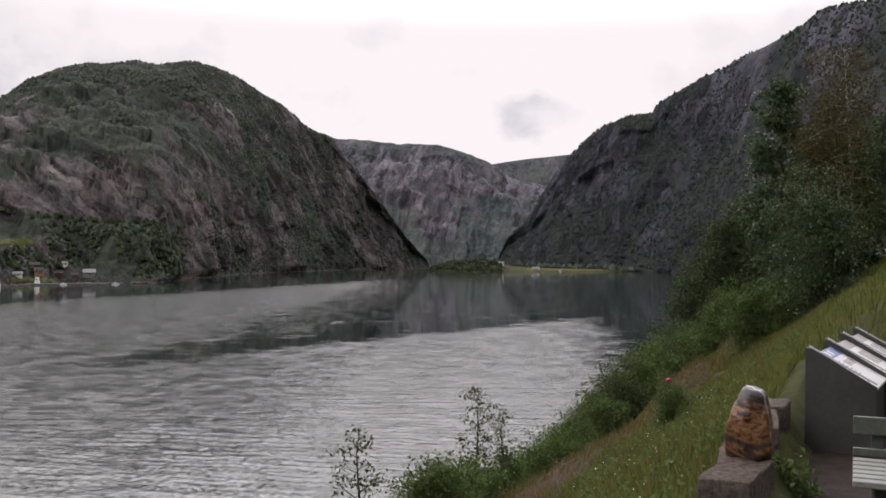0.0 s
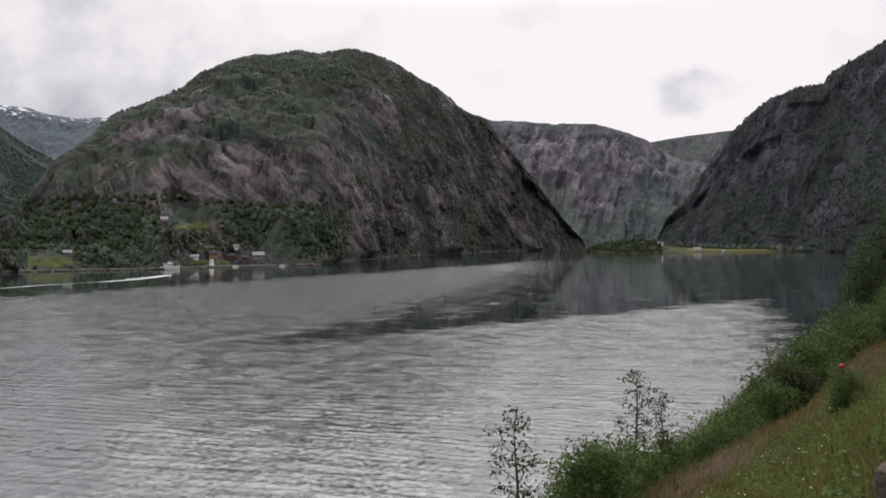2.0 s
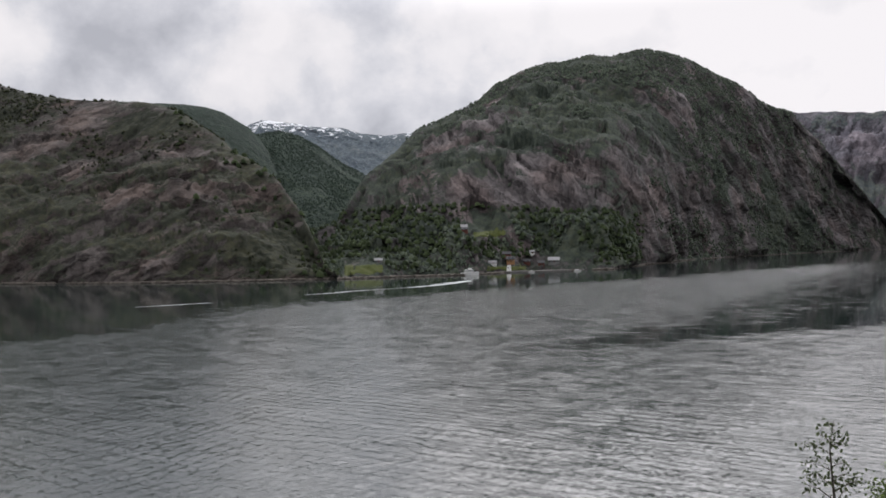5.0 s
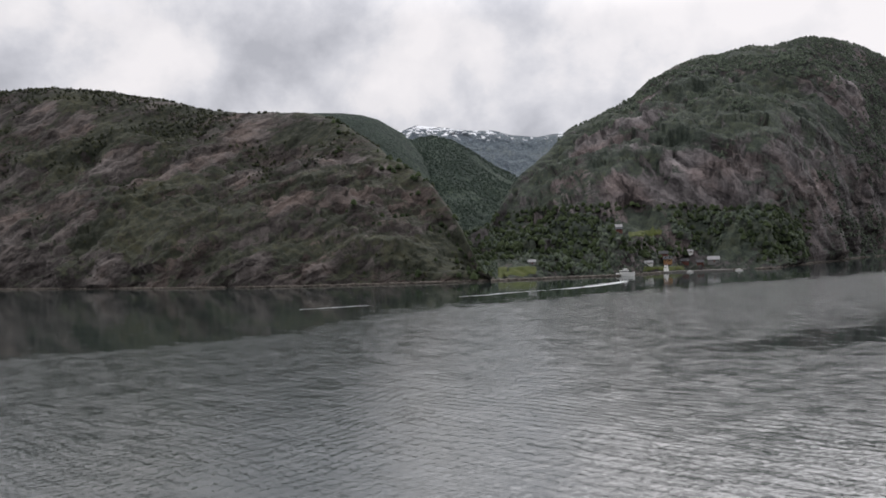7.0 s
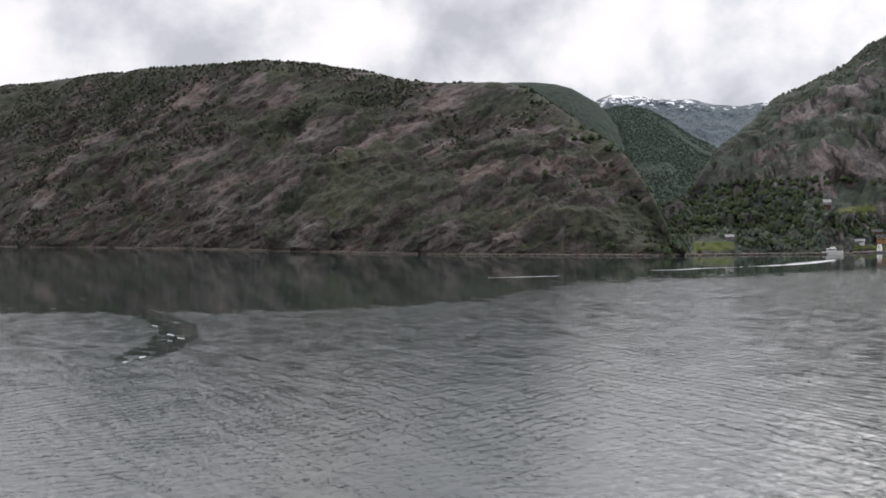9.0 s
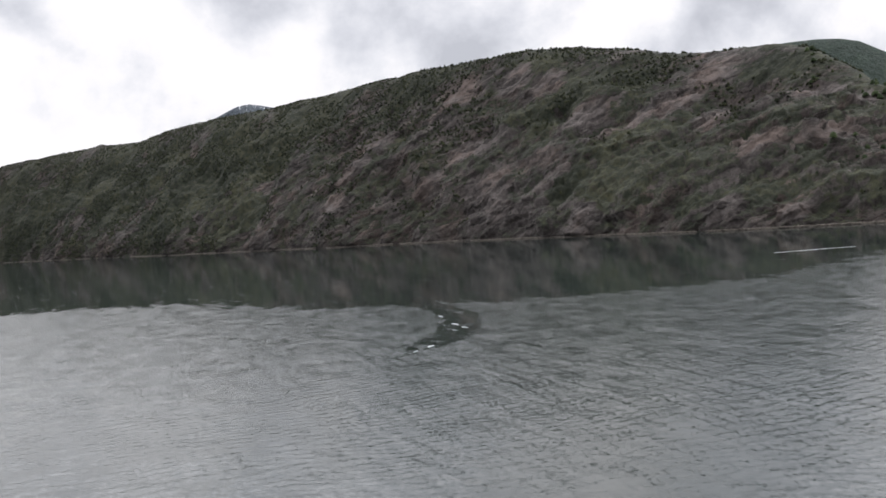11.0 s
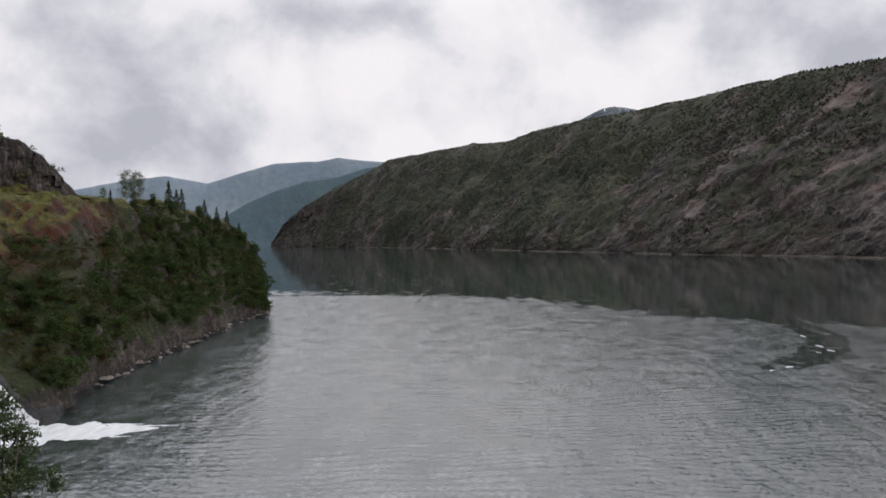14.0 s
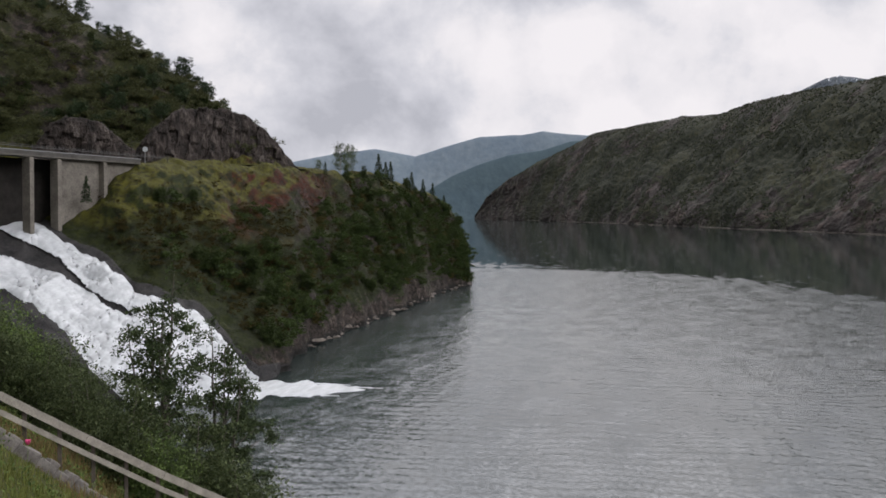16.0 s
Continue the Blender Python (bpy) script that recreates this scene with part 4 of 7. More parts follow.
def cape_mat():
    m, n, b, co = material("cape_heath_and_rock")
    geo = n.add("ShaderNodeNewGeometry")
    s = n.add("ShaderNodeSeparateXYZ")
    n.link(geo.outputs["Normal"], s.inputs[0])
    p = n.add("ShaderNodeSeparateXYZ")
    n.link(co, p.inputs[0])
    a = n.noise(co, 0.07, 6.0, 0.62, 0.5)
    c = n.noise(co, 0.5, 7.0, 0.7, 0.3)
    f = n.noise(co, 3.0, 4.0, 0.7)
    rock = n.ramp(n.math("ADD", n.math("MULTIPLY", c, 0.6), n.math("MULTIPLY", f, 0.4)), [(0.40, (0.007, 0.0055, 0.005)), (0.51, (0.030, 0.023, 0.019)), (0.62, (0.115, 0.092, 0.078))])
    heath = n.ramp(n.math("ADD", n.math("MULTIPLY", c, 0.55), n.math("MULTIPLY", f, 0.45)), [(0.34, (0.0041, 0.0065, 0.0011)), (0.5, (0.0131, 0.0178, 0.0025)), (0.68, (0.0308, 0.0378, 0.0046))])
    fern = n.ramp(c, [(0.35, (0.0191, 0.0033, 0.0014)), (0.65, (0.0683, 0.0097, 0.0035))])
    grass = n.ramp(c, [(0.3, (0.034, 0.036, 0.0042)), (0.7, (0.078, 0.072, 0.0085))])
    bear = n.math("DIVIDE", p.outputs[1], n.math("MULTIPLY", p.outputs[0], -1.0))
    bear = n.math("ADD", bear, n.math("MULTIPLY_ADD", c, 0.12, -0.06))
    slope_mid = n.math("MULTIPLY", n.smooth(bear, -0.45, -0.40), n.smooth(bear, -0.29, -0.33))
    red = n.math("MULTIPLY", n.smooth(a, 0.38, 0.50), n.smooth(n.math("ADD", p.outputs[2], n.math("MULTIPLY", c, 8.0)), 22.0, 27.0))
    red = n.math("MULTIPLY", red, n.smooth(p.outputs[2], 35.5, 38.0, 1.0, 0.0))
    red = n.math("MULTIPLY", n.math("MULTIPLY", red, slope_mid), n.smooth(f, 0.40, 0.52, 0.35, 1.0))
    col = n.mix(red, heath, fern)
    top = n.smooth(n.math("ADD", p.outputs[2], n.math("ADD", n.math("MULTIPLY", a, 5.0), n.smooth(bear, -0.37, -0.44, 0.0, 6.0))), 29.5, 32.5)
    top = n.math("MULTIPLY", top, n.smooth(p.outputs[2], 35.5, 38.0, 1.0, 0.15))
    flat_top = n.math("MULTIPLY", top, n.smooth(s.outputs[2], 0.55, 0.75))
    col = n.mix(flat_top, col, grass)
    bare = n.smooth(n.math("ADD", n.math("ADD", n.math("MULTIPLY", s.outputs[2], 0.9), n.math("MULTIPLY", a, 0.8)), n.math("ADD", n.smooth(p.outputs[2], 34.5, 37.0, 0.0, -0.34), n.smooth(p.outputs[2], 2.0, 8.0, -0.18, 0.0))), 0.60, 0.76)
    col = n.mix(bare, rock, col)
    tuft = n.noise(co, 1.1, 6.0, 0.72, 0.6)
    col = n.mix(n.smooth(tuft, 0.42, 0.50, 0.75, 0.0), col, (0.007, 0.008, 0.004))
    # washed pale ledges above a dark tide band along the water
    ledge = n.math("MULTIPLY", n.smooth(n.math("ADD", p.outputs[2], n.math("MULTIPLY", c, 3.0)), 4.0, 3.2), n.math("MULTIPLY", n.smooth(f, 0.47, 0.56, 0.15, 1.0), n.smooth(a, 0.44, 0.56)))
    col = n.mix(ledge, col, (0.075, 0.062, 0.052))
    wet = n.smooth(n.math("ADD", p.outputs[2], n.math("MULTIPLY", c, 1.2)), 1.4, 2.2)
    col = n.mix(wet, (0.0119, 0.0112, 0.0099), col)
    n.link(col, b.inputs["Base Color"])
    b.inputs["Roughness"].default_value = 0.9
    b.inputs["Specular IOR Level"].default_value = 0.2
    n.link(n.bump(n.math("ADD", n.math("MULTIPLY", c, 1.2), n.math("MULTIPLY", f, 0.25)), 0.7, 1.0), b.inputs["Normal"])
    return m


M_CAPE = cape_mat()
land("cape", P_CAPE, M_CAPE, "steep heathery cape of dark rock with brown bracken", "cape")


def on_cape(az, z):
    """The place on the seaward face of the cape at that bearing and height."""
    az0, az1 = CAPE[0, 0], CAPE[-1, 0]
    u = (az - az0) / (az1 - az0) * (P_CAPE.shape[1] - 1)
    i = int(min(max(u, 0), P_CAPE.shape[1] - 2))
    col = P_CAPE[:, i] * (1 - (u - i)) + P_CAPE[:, i + 1] * (u - i)
    zz = np.maximum.accumulate(col[:, 2])
    return Vector([np.interp(z, zz, col[:, q]) for q in range(3)])


# ---- the waterfall: two white streams over smooth dark slabs ----
FALL_AZ = [111.5, 112.3, 113.1, 115.0, 118.3, 119.5, 121.1, 122.3, 123.7, 125.5, 128.0, 132.0]
FALL_HI = [0.6, 2.8, 5.6, 9.6, 12.7, 15.6, 17.8, 19.8, 22.4, 24.2, 24.4, 23.6]
FALL_LO = [-1.2, -1.2, -1.2, -1.2, -1.0, 1.5, 4.6, 7.8, 11.0, 13.0, 14.0, 14.5]


def foam_mat(name, bright):
    m, n, b, co = material(name)
    f = n.noise(n.mapping(co, (0.25, 1.0, 1.0), (0.0, 0.35, 0.25)), 0.9, 7.0, 0.64, 0.3)
    g = n.noise(co, 2.5, 5.0, 0.7)
    v = n.math("ADD", n.math("MULTIPLY", f, 0.75), n.math("MULTIPLY", g, 0.25))
    n.link(n.ramp(v, [(0.36, tuple(q * 0.8 for q in bright)), (0.5, bright), (0.66, (0.52, 0.54, 0.55))]), b.inputs["Base Color"])
    b.inputs["Roughness"].default_value = 0.7
    n.link(n.bump(v, 0.04, 0.15), b.inputs["Normal"])
    return m


M_FOAM = foam_mat("white_water", (0.41, 0.43, 0.44))
na, nz = 260, 70
azs = np.linspace(FALL_AZ[0], FALL_AZ[-1], na)
hi, lo = np.interp(azs, FALL_AZ, FALL_HI), np.interp(azs, FALL_AZ, FALL_LO)
jag = fbm(np.c_[azs * 2.2, azs * 0, azs * 0], 4, 0.6, 71)
hi, lo = hi + jag * 0.7, lo - jag[::-1] * 0.5
V = np.empty((nz, na, 3))
for i in range(na):
    for j in range(nz):
        V[j, i] = on_cape(azs[i], lo[i] + (hi[i] - lo[i]) * j / (nz - 1))
nrm = grid_normals(V)
nrm *= np.where(nrm[..., 2:3] < 0, -1, 1)
q = V.reshape(-1, 3)
lump = fbm(q / 3.5 * np.array([1, 0.3, 0.5]), 3, 0.45, 72).reshape(nz, na)
edge = np.minimum(np.arange(nz), np.arange(nz)[::-1])[:, None] / 6.0
V = V + nrm * (np.clip(edge, 0, 1) * (0.5 + 0.05 * lump))[..., None]
faces = grid_faces(na, nz)[:, ::-1]
mid = V.reshape(-1, 3)[faces].mean(1)
fa = np.degrees(np.arctan2(-mid[:, 0], mid[:, 1]))
fa = np.where(fa < 0, fa + 360, fa)
fz = mid[:, 2]
wob = fbm(mid / 4.0, 4, 0.6, 73) * 1.5
split = np.interp(fa, [117.5, 119.0, 121.0, 122.5, 125.5, 132], [8.8, 10.2, 12.8, 16.0, 19.4, 20.5])
half = np.interp(fa, [117.8, 118.6, 119.6, 120.6, 121.3, 122.6, 125.5, 132], [-1.5, 0.25, 0.6, 0.1, 0.4, 1.1, 1.7, 1.7])
rocky = np.abs(fz - split + wob * 0.35) < half
falls = new("waterfall")
tagged(falls, "broad white waterfall rushing over dark slabs into the fjord", "waterfall", kind="structure")
M_SLAB = plain("wet_slab_rock", (0.012, 0.012, 0.013), (0.05, 0.048, 0.047), 0.5, 0.8, 0.0, 0.8, 0.5)
M_SLAB.node_tree.nodes["Principled BSDF"].inputs["Specular IOR Level"].default_value = 0.15


def part(name, me, parent, label=""):
    ob = new(name, me)
    ob.parent = parent
    return tagged(ob, label)


part("white_stream", mesh_np("white_stream", V.reshape(-1, 3), faces[~rocky], M_FOAM, True), falls)
# smooth slabs under and beside the water
S = np.empty((50, 150, 3))
az2 = np.linspace(110.0, 131, 150)
for i, a in enumerate(az2):
    top_z = np.interp(a, FALL_AZ, FALL_HI) + (1.3 if a > 112 else 1.2) + 0.35 * math.sin(a * 2.1)
    low_z = np.interp(a, FALL_AZ, FALL_LO) - 3.5
    for j in range(50):
        S[j, i] = on_cape(a, max(low_z, -1.5) + (top_z - max(low_z, -1.5)) * j / 49)
sn = grid_normals(S)
sn *= np.where(sn[..., 2:3] < 0, -1, 1)
sl = fbm(S.reshape(-1, 3) / np.array([9.0, 9.0, 4.0]), 4, 0.5, 75).reshape(50, 150)
se_ = np.minimum(np.minimum(np.arange(50), np.arange(50)[::-1])[:, None] / 5.0, np.minimum(np.arange(150), np.arange(150)[::-1])[None] / 8.0)
S = S + sn * (0.12 * np.clip(se_, 0, 1) + 0.12 * sl - 0.2 * (se_ < 0.2))[..., None]
part("slab", mesh_np("slab", S.reshape(-1, 3), grid_faces(150, 50)[:, ::-1], M_SLAB, True), falls, "smooth dark wet rock slab")


def foam_patch(name, pts, width, seed, z=0.03, ragged=0.5):
    """A ragged raft of foam lying along a line on the water."""
    pts = [Vector(p).to_2d() for p in pts]
    seg = 120
    t = np.linspace(0, 1, seg)
    L = np.linspace(0, 1, len(pts))
    cx, cy = np.interp(t, L, [p[0] for p in pts]), np.interp(t, L, [p[1] for p in pts])
    tx, ty = np.gradient(cx), np.gradient(cy)
    ln = np.hypot(tx, ty)
    r1 = fbm(np.c_[t * 14, t * 0, t * 0 + seed], 4, 0.6, seed)
    r2 = fbm(np.c_[t * 14, t * 0 + 9, t * 0 + seed], 4, 0.6, seed + 5)
    wd = np.interp(t, np.linspace(0, 1, len(width)), width)
    a, b_ = wd * np.maximum(0.03, 0.5 + ragged * r1), wd * np.maximum(0.03, 0.5 + ragged * r2)
    nx, ny = -ty / ln, tx / ln
    v = np.concatenate([np.c_[cx + nx * a, cy + ny * a, np.full(seg, z)], np.c_[cx, cy, np.full(seg, z + 0.05)], np.c_[cx - nx * b_, cy - ny * b_, np.full(seg, z)]])
    return mesh_np(name, v, grid_faces(seg, 3)[:, ::-1], M_FOAM, True)


part("foam", foam_patch("foam", [at(118, 121), at(112.5, 127), at(109.5, 127), at(107, 126), at(104.7, 125)], [9, 12, 12, 7, 0.8], 3, 0.03, 0.35), falls)
for k, (a0, d0, a1, d1, w_) in enumerate([(109.5, 122, 106.3, 121, 1.2), (108.8, 130, 105.6, 128.5, 1.0), (107, 126.5, 103.6, 126, 0.9)]):
    part("foam", foam_patch("foam", [at(a0, d0), at((a0 + a1) / 2, (d0 + d1) / 2 + 0.7), at(a1, d1)], [w_, w_, 0.1], 20 + k, 0.02, 0.9), falls)

# blocky rock cut behind the road
CUT = [(108.6, 0.3), (109.4, 3.2), (110.2, 6.6), (111.0, 9.4), (112.2, 12.2), (113.8, 12.8), (115.4, 11.8), (116.6, 9.2), (117.6, 5.8), (118.3, 2.8), (119.2, 5.4), (120.3, 8.2), (121.8, 8.6), (122.8, 7.0), (123.8, 2.4)]


def cut_level(off, f, drop=0.0):
    rows = []
    for a, h in CUT:
        r = [float(np.interp(min(a, 118.0), CAPE[:, 0], CAPE[:, k])) for k in range(6)]
        rd_ = float(np.interp(a, [100, 118, 124], [r[2], r[2], r[2] - 6]))
        rows.append((a, rd_ + 13.0 + off, EYE + r[2] * math.tan(radians(r[3])) + f * h - drop))
    return rows


P_CUT = loft([cut_level(-1.5, 0, 3.0), cut_level(0, 0.08), cut_level(0.6, 0.5), cut_level(1.3, 0.9), cut_level(4.0, 1.0), cut_level(26, 1.0, 5.0)], 460, 110, 0.9, 3.5, 55, 0, 0.6)
# upright joints: columns of rock standing a little in front of or behind one another
run = np.hypot(P_CUT[..., 0], P_CUT[..., 1])
arc = np.radians(np.linspace(CUT[0][0], CUT[-1][0], P_CUT.shape[1]))[None, :] * 190 + fbm(P_CUT.reshape(-1, 3) / 5.0, 3, 0.5, 57).reshape(run.shape) * 1.3 + P_CUT[..., 2] * 0.22
col_i = np.floor(arc / 2.1).astype(np.int64)
ledge_i = np.floor(P_CUT[..., 2] / 2.4 + hash3(col_i, col_i * 0, col_i * 0, 3) * 3).astype(np.int64)
push = (hash3(col_i, ledge_i, col_i * 0, 9) - 0.5) * 1.5 + (hash3(col_i, col_i * 0, col_i * 0, 4) - 0.5) * 1.4
push = push * np.clip(np.arange(P_CUT.shape[0]) / 20.0, 0, 1)[:, None]
P_CUT[..., :2] *= (1 + push / run)[..., None]
P_CUT[..., 2] += (hash3(col_i, col_i * 0, col_i * 0, 5) - 0.5) * 0.9 * np.clip(np.arange(P_CUT.shape[0]) / 70.0, 0, 1)[:, None]
def cut_mat():
    m, n, b, co = material("dark_cut_rock")
    s1 = n.noise(n.mapping(co, (1, 1, 0.22)), 0.9, 7.0, 0.7, 0.4)
    s2 = n.noise(co, 0.35, 6.0, 0.65)
    s3 = n.noise(co, 4.0, 5.0, 0.7)
    v = n.math("ADD", n.math("MULTIPLY", s1, 0.45), n.math("ADD", n.math("MULTIPLY", s2, 0.35), n.math("MULTIPLY", s3, 0.2)))
    n.link(n.ramp(v, [(0.40, (0.008, 0.007, 0.0065)), (0.49, (0.030, 0.025, 0.022)), (0.55, (0.066, 0.054, 0.047)), (0.63, (0.17, 0.152, 0.138))]), b.inputs["Base Color"])
    b.inputs["Roughness"].default_value = 0.9
    b.inputs["Specular IOR Level"].default_value = 0.15
    n.link(n.bump(v, 1.0, 1.6), b.inputs["Normal"])
    return m


M_CUT = cut_mat()
land("rock_cut", P_CUT, M_CUT, "blocky dark rock face behind the road", "cliff")

# ---- bank, terrace and path ----
def bank_mat():
    m, n, b, co = material("bank_grass")
    p = n.add("ShaderNodeSeparateXYZ")
    n.link(co, p.inputs[0])
    w = n.math("ADD", n.math("MULTIPLY", p.outputs[0], DOWN[0]), n.math("MULTIPLY", p.outputs[1], DOWN[1]))
    a, c, f = n.noise(co, 0.5, 5.0, 0.6), n.noise(co, 3.0, 6.0, 0.7), n.noise(co, 25.0, 4.0, 0.7)
    v = n.math("ADD", n.math("MULTIPLY", c, 0.5), n.math("MULTIPLY", f, 0.5))
    grass = n.ramp(v, [(0.35, (0.020, 0.026, 0.008)), (0.5, (0.048, 0.055, 0.016)), (0.66, (0.10, 0.095, 0.034))])
    dry = n.ramp(v, [(0.35, (0.022, 0.014, 0.009)), (0.5, (0.065, 0.042, 0.027)), (0.66, (0.14, 0.096, 0.066))])
    band = n.math("ADD", w, n.math("MULTIPLY_ADD", a, 5.0, -2.5))
    cc_ = n.math("ADD", n.math("MULTIPLY", p.outputs[0], ALONG[0]), n.math("MULTIPLY", p.outputs[1], ALONG[1]))
    litter = n.math("MULTIPLY", n.math("MULTIPLY", n.smooth(band, 4.8, 6.0), n.smooth(cc_, -4.0, 2.0, 0.15, 1.0)), n.smooth(band, 9.0, 12.0, 1.0, 0.25))
    n.link(n.mix(litter, grass, dry), b.inputs["Base Color"])
    b.inputs["Roughness"].default_value = 0.95
    b.inputs["Specular IOR Level"].default_value = 0.1
    n.link(n.bump(v, 0.8, 0.12), b.inputs["Normal"])
    return m


ob = new("ground", mesh_np("ground", P_BANK.reshape(-1, 3), grid_faces(len(cc), len(ww)), bank_mat(), True))
tagged(ob, "steep grassy bank with brown litter below a level terrace", "ground", kind="structure")


def cw(c, w, z=None):
    """A place on the bank, so far along it and so far down it."""
    x, y = c * ALONG[0] + w * DOWN[0], c * ALONG[1] + w * DOWN[1]
    return Vector((x, y, float(bank_z(x, y)) if z is None else z))


def az_bank(az, d):
    p = at(az, d)
    return Vector((p.x, p.y, float(bank_z(p.x, p.y))))


def bm_mesh(name, bm, mat, smooth=False, bevel=0.0, segments=1):
    if bevel:
        bmesh.ops.bevel(bm, geom=list(bm.edges), offset=bevel, segments=segments, affect="EDGES", profile=0.5)
    bmesh.ops.recalc_face_normals(bm, faces=bm.faces)
    me = bpy.data.meshes.new(name)
    bm.to_mesh(me)
    bm.free()
    me.materials.append(mat)
    if smooth:
        me.polygons.foreach_set("use_smooth", np.full(len(me.polygons), True))
    return me


def box(name, size, m, mat, bevel=0.0, jitter=0.0, cuts=0, seed=0):
    """A block of that size, its foot centred on m."""
    bm = bmesh.new()
    bmesh.ops.create_cube(bm, size=1.0)
    if cuts:
        bmesh.ops.subdivide_edges(bm, edges=list(bm.edges), cuts=cuts, use_grid_fill=True)
    for v in bm.verts:
        v.co = Vector((v.co.x * size[0], v.co.y * size[1], (v.co.z + 0.5) * size[2]))
    if bevel:
        bmesh.ops.bevel(bm, geom=[e for e in bm.edges if e.calc_face_angle(0) > 0.5], offset=bevel, segments=2, affect="EDGES", profile=0.5)
    if jitter:
        for v in bm.verts:
            v.co += Vector(noise.noise_vector(v.co * 3.1 + Vector((seed * 3.7, seed, 0)))) * jitter + Vector(noise.noise_vector(v.co * 9 + Vector((seed, 0, 0)))) * jitter * 0.4
    bm.transform(m)
    return bm_mesh(name, bm, mat, bool(jitter))


def tube(pts, radii, sides=6):
    """Vertices and quads of a tapered tube along points."""
    pts = [Vector(p) for p in pts]
    vs, fs = [], []
    for i, (p, r) in enumerate(zip(pts, radii)):
        d = (pts[min(i + 1, len(pts) - 1)] - pts[max(i - 1, 0)]).normalized()
        a = d.orthogonal().normalized()
        b = d.cross(a)
        for k in range(sides):
            t = 2 * math.pi * k / sides
            vs.append(p + (a * math.cos(t) + b * math.sin(t)) * r)
    for i in range(len(pts) - 1):
        for k in range(sides):
            k2 = (k + 1) % sides
            fs.append((i * sides + k, i * sides + k2, (i + 1) * sides + k2, (i + 1) * sides + k))
    return np.array([tuple(v) for v in vs]), np.array(fs)


def joined(pieces):
    vs, fs, o = [], [], 0
    for v, f in pieces:
        vs.append(v)
        fs.append(f + o)
        o += len(v)
    return np.concatenate(vs), np.concatenate(fs)


M_GRAVEL = plain("dark_gravel", (0.015, 0.011, 0.0095), (0.052, 0.040, 0.035), 9.0, 0.95, 0.0, 0.6, 0.03)
M_STONE = plain("rough_granite", (0.022, 0.017, 0.014), (0.25, 0.20, 0.17), 26.0, 0.9, 0.0, 1.0, 0.05)
M_SLATE = plain("grey_painted_board", (0.030, 0.030, 0.028), (0.060, 0.058, 0.054), 3.0, 0.6, 0.0, 0.15, 0.004)
M_RIM = plain("pale_board_edge", (0.30, 0.32, 0.34), (0.42, 0.44, 0.46), 8.0, 0.5)
M_PAPER = plain("printed_sheet", (0.62, 0.62, 0.62), (0.74, 0.74, 0.75), 3.0, 0.35, 0.0, 0.02)
M_BLUEINK = plain("blue_print", (0.05, 0.10, 0.32), (0.07, 0.14, 0.42), 4.0, 0.35)
M_GREYINK = plain("grey_print", (0.16, 0.16, 0.17), (0.24, 0.24, 0.25), 4.0, 0.4)
M_PHOTO = plain("printed_photo", (0.10, 0.11, 0.10), (0.45, 0.42, 0.38), 22.0, 0.35)
M_BENCHW = plain("weathered_bench_slat", (0.17, 0.18, 0.165), (0.27, 0.28, 0.255), 6.0, 0.75, 0.0, 0.3)
M_BENCHG = plain("green_grey_bench_board", (0.055, 0.062, 0.052), (0.10, 0.11, 0.09), 6.0, 0.7, 0.0, 0.3)
M_RAIL = plain("weathered_timber_rail", (0.1615, 0.1487, 0.1232), (0.3400, 0.3145, 0.2720), 3.0, 0.85, 0.0, 0.5, 0.02)
M_POST = plain("dark_timber_post", (0.05, 0.043, 0.035), (0.12, 0.10, 0.085), 5.0, 0.9)

# gravel of the terrace
bm = bmesh.new()
c0, c1, w0, w1 = -4.6, 13.9, -7.0, 0.36
q = [cw(c0, w0, TERRACE + 0.03), cw(c1, w0, TERRACE + 0.03), cw(c1, w1, TERRACE + 0.03), cw(c0, w1, TERRACE + 0.03)]
lo_ = [p - Vector((0, 0, 0.25)) for p in q]
vv = [bm.verts.new(p) for p in q + lo_]
for f in ((0, 1, 2, 3), (0, 4, 5, 1), (1, 5, 6, 2), (2, 6, 7, 3), (3, 7, 4, 0), (7, 6, 5, 4)):
    bm.faces.new([vv[i] for i in f])
tagged(new("terrace", bm_mesh("terrace", bm, M_GRAVEL)), "level terrace of dark fine gravel", "terrace", kind="structure")

# low wall of rough blocks along its edge
wall = new("stone_wall")
wall.location = cw(5.0, 0.6, TERRACE)
tagged(wall, "low wall of rough granite blocks edging the terrace", "stone wall")
r = random.Random(5)
cpos = 2.9
k = 0
while cpos < 8.6:
    ln = r.uniform(0.7, 1.15)
    hgt = (0.16 if cpos < 5.4 else 0.34 if cpos < 6.9 else 0.45) + r.uniform(-0.03, 0.03)
    m = Matrix.Translation(cw(cpos + ln / 2, 0.69 + r.uniform(-0.03, 0.03), TERRACE - 0.1) - wall.location) @ pose(0, 0, 0, r.uniform(-2, 2), r.uniform(-2, 2), -24 + r.uniform(-5, 5))
    part("stone", box("stone", (0.30 + r.uniform(-0.03, 0.04), ln - 0.02, hgt + 0.1), m, M_STONE, 0.010, 0.022, 6, k), wall)
    cpos += ln
    k += 1


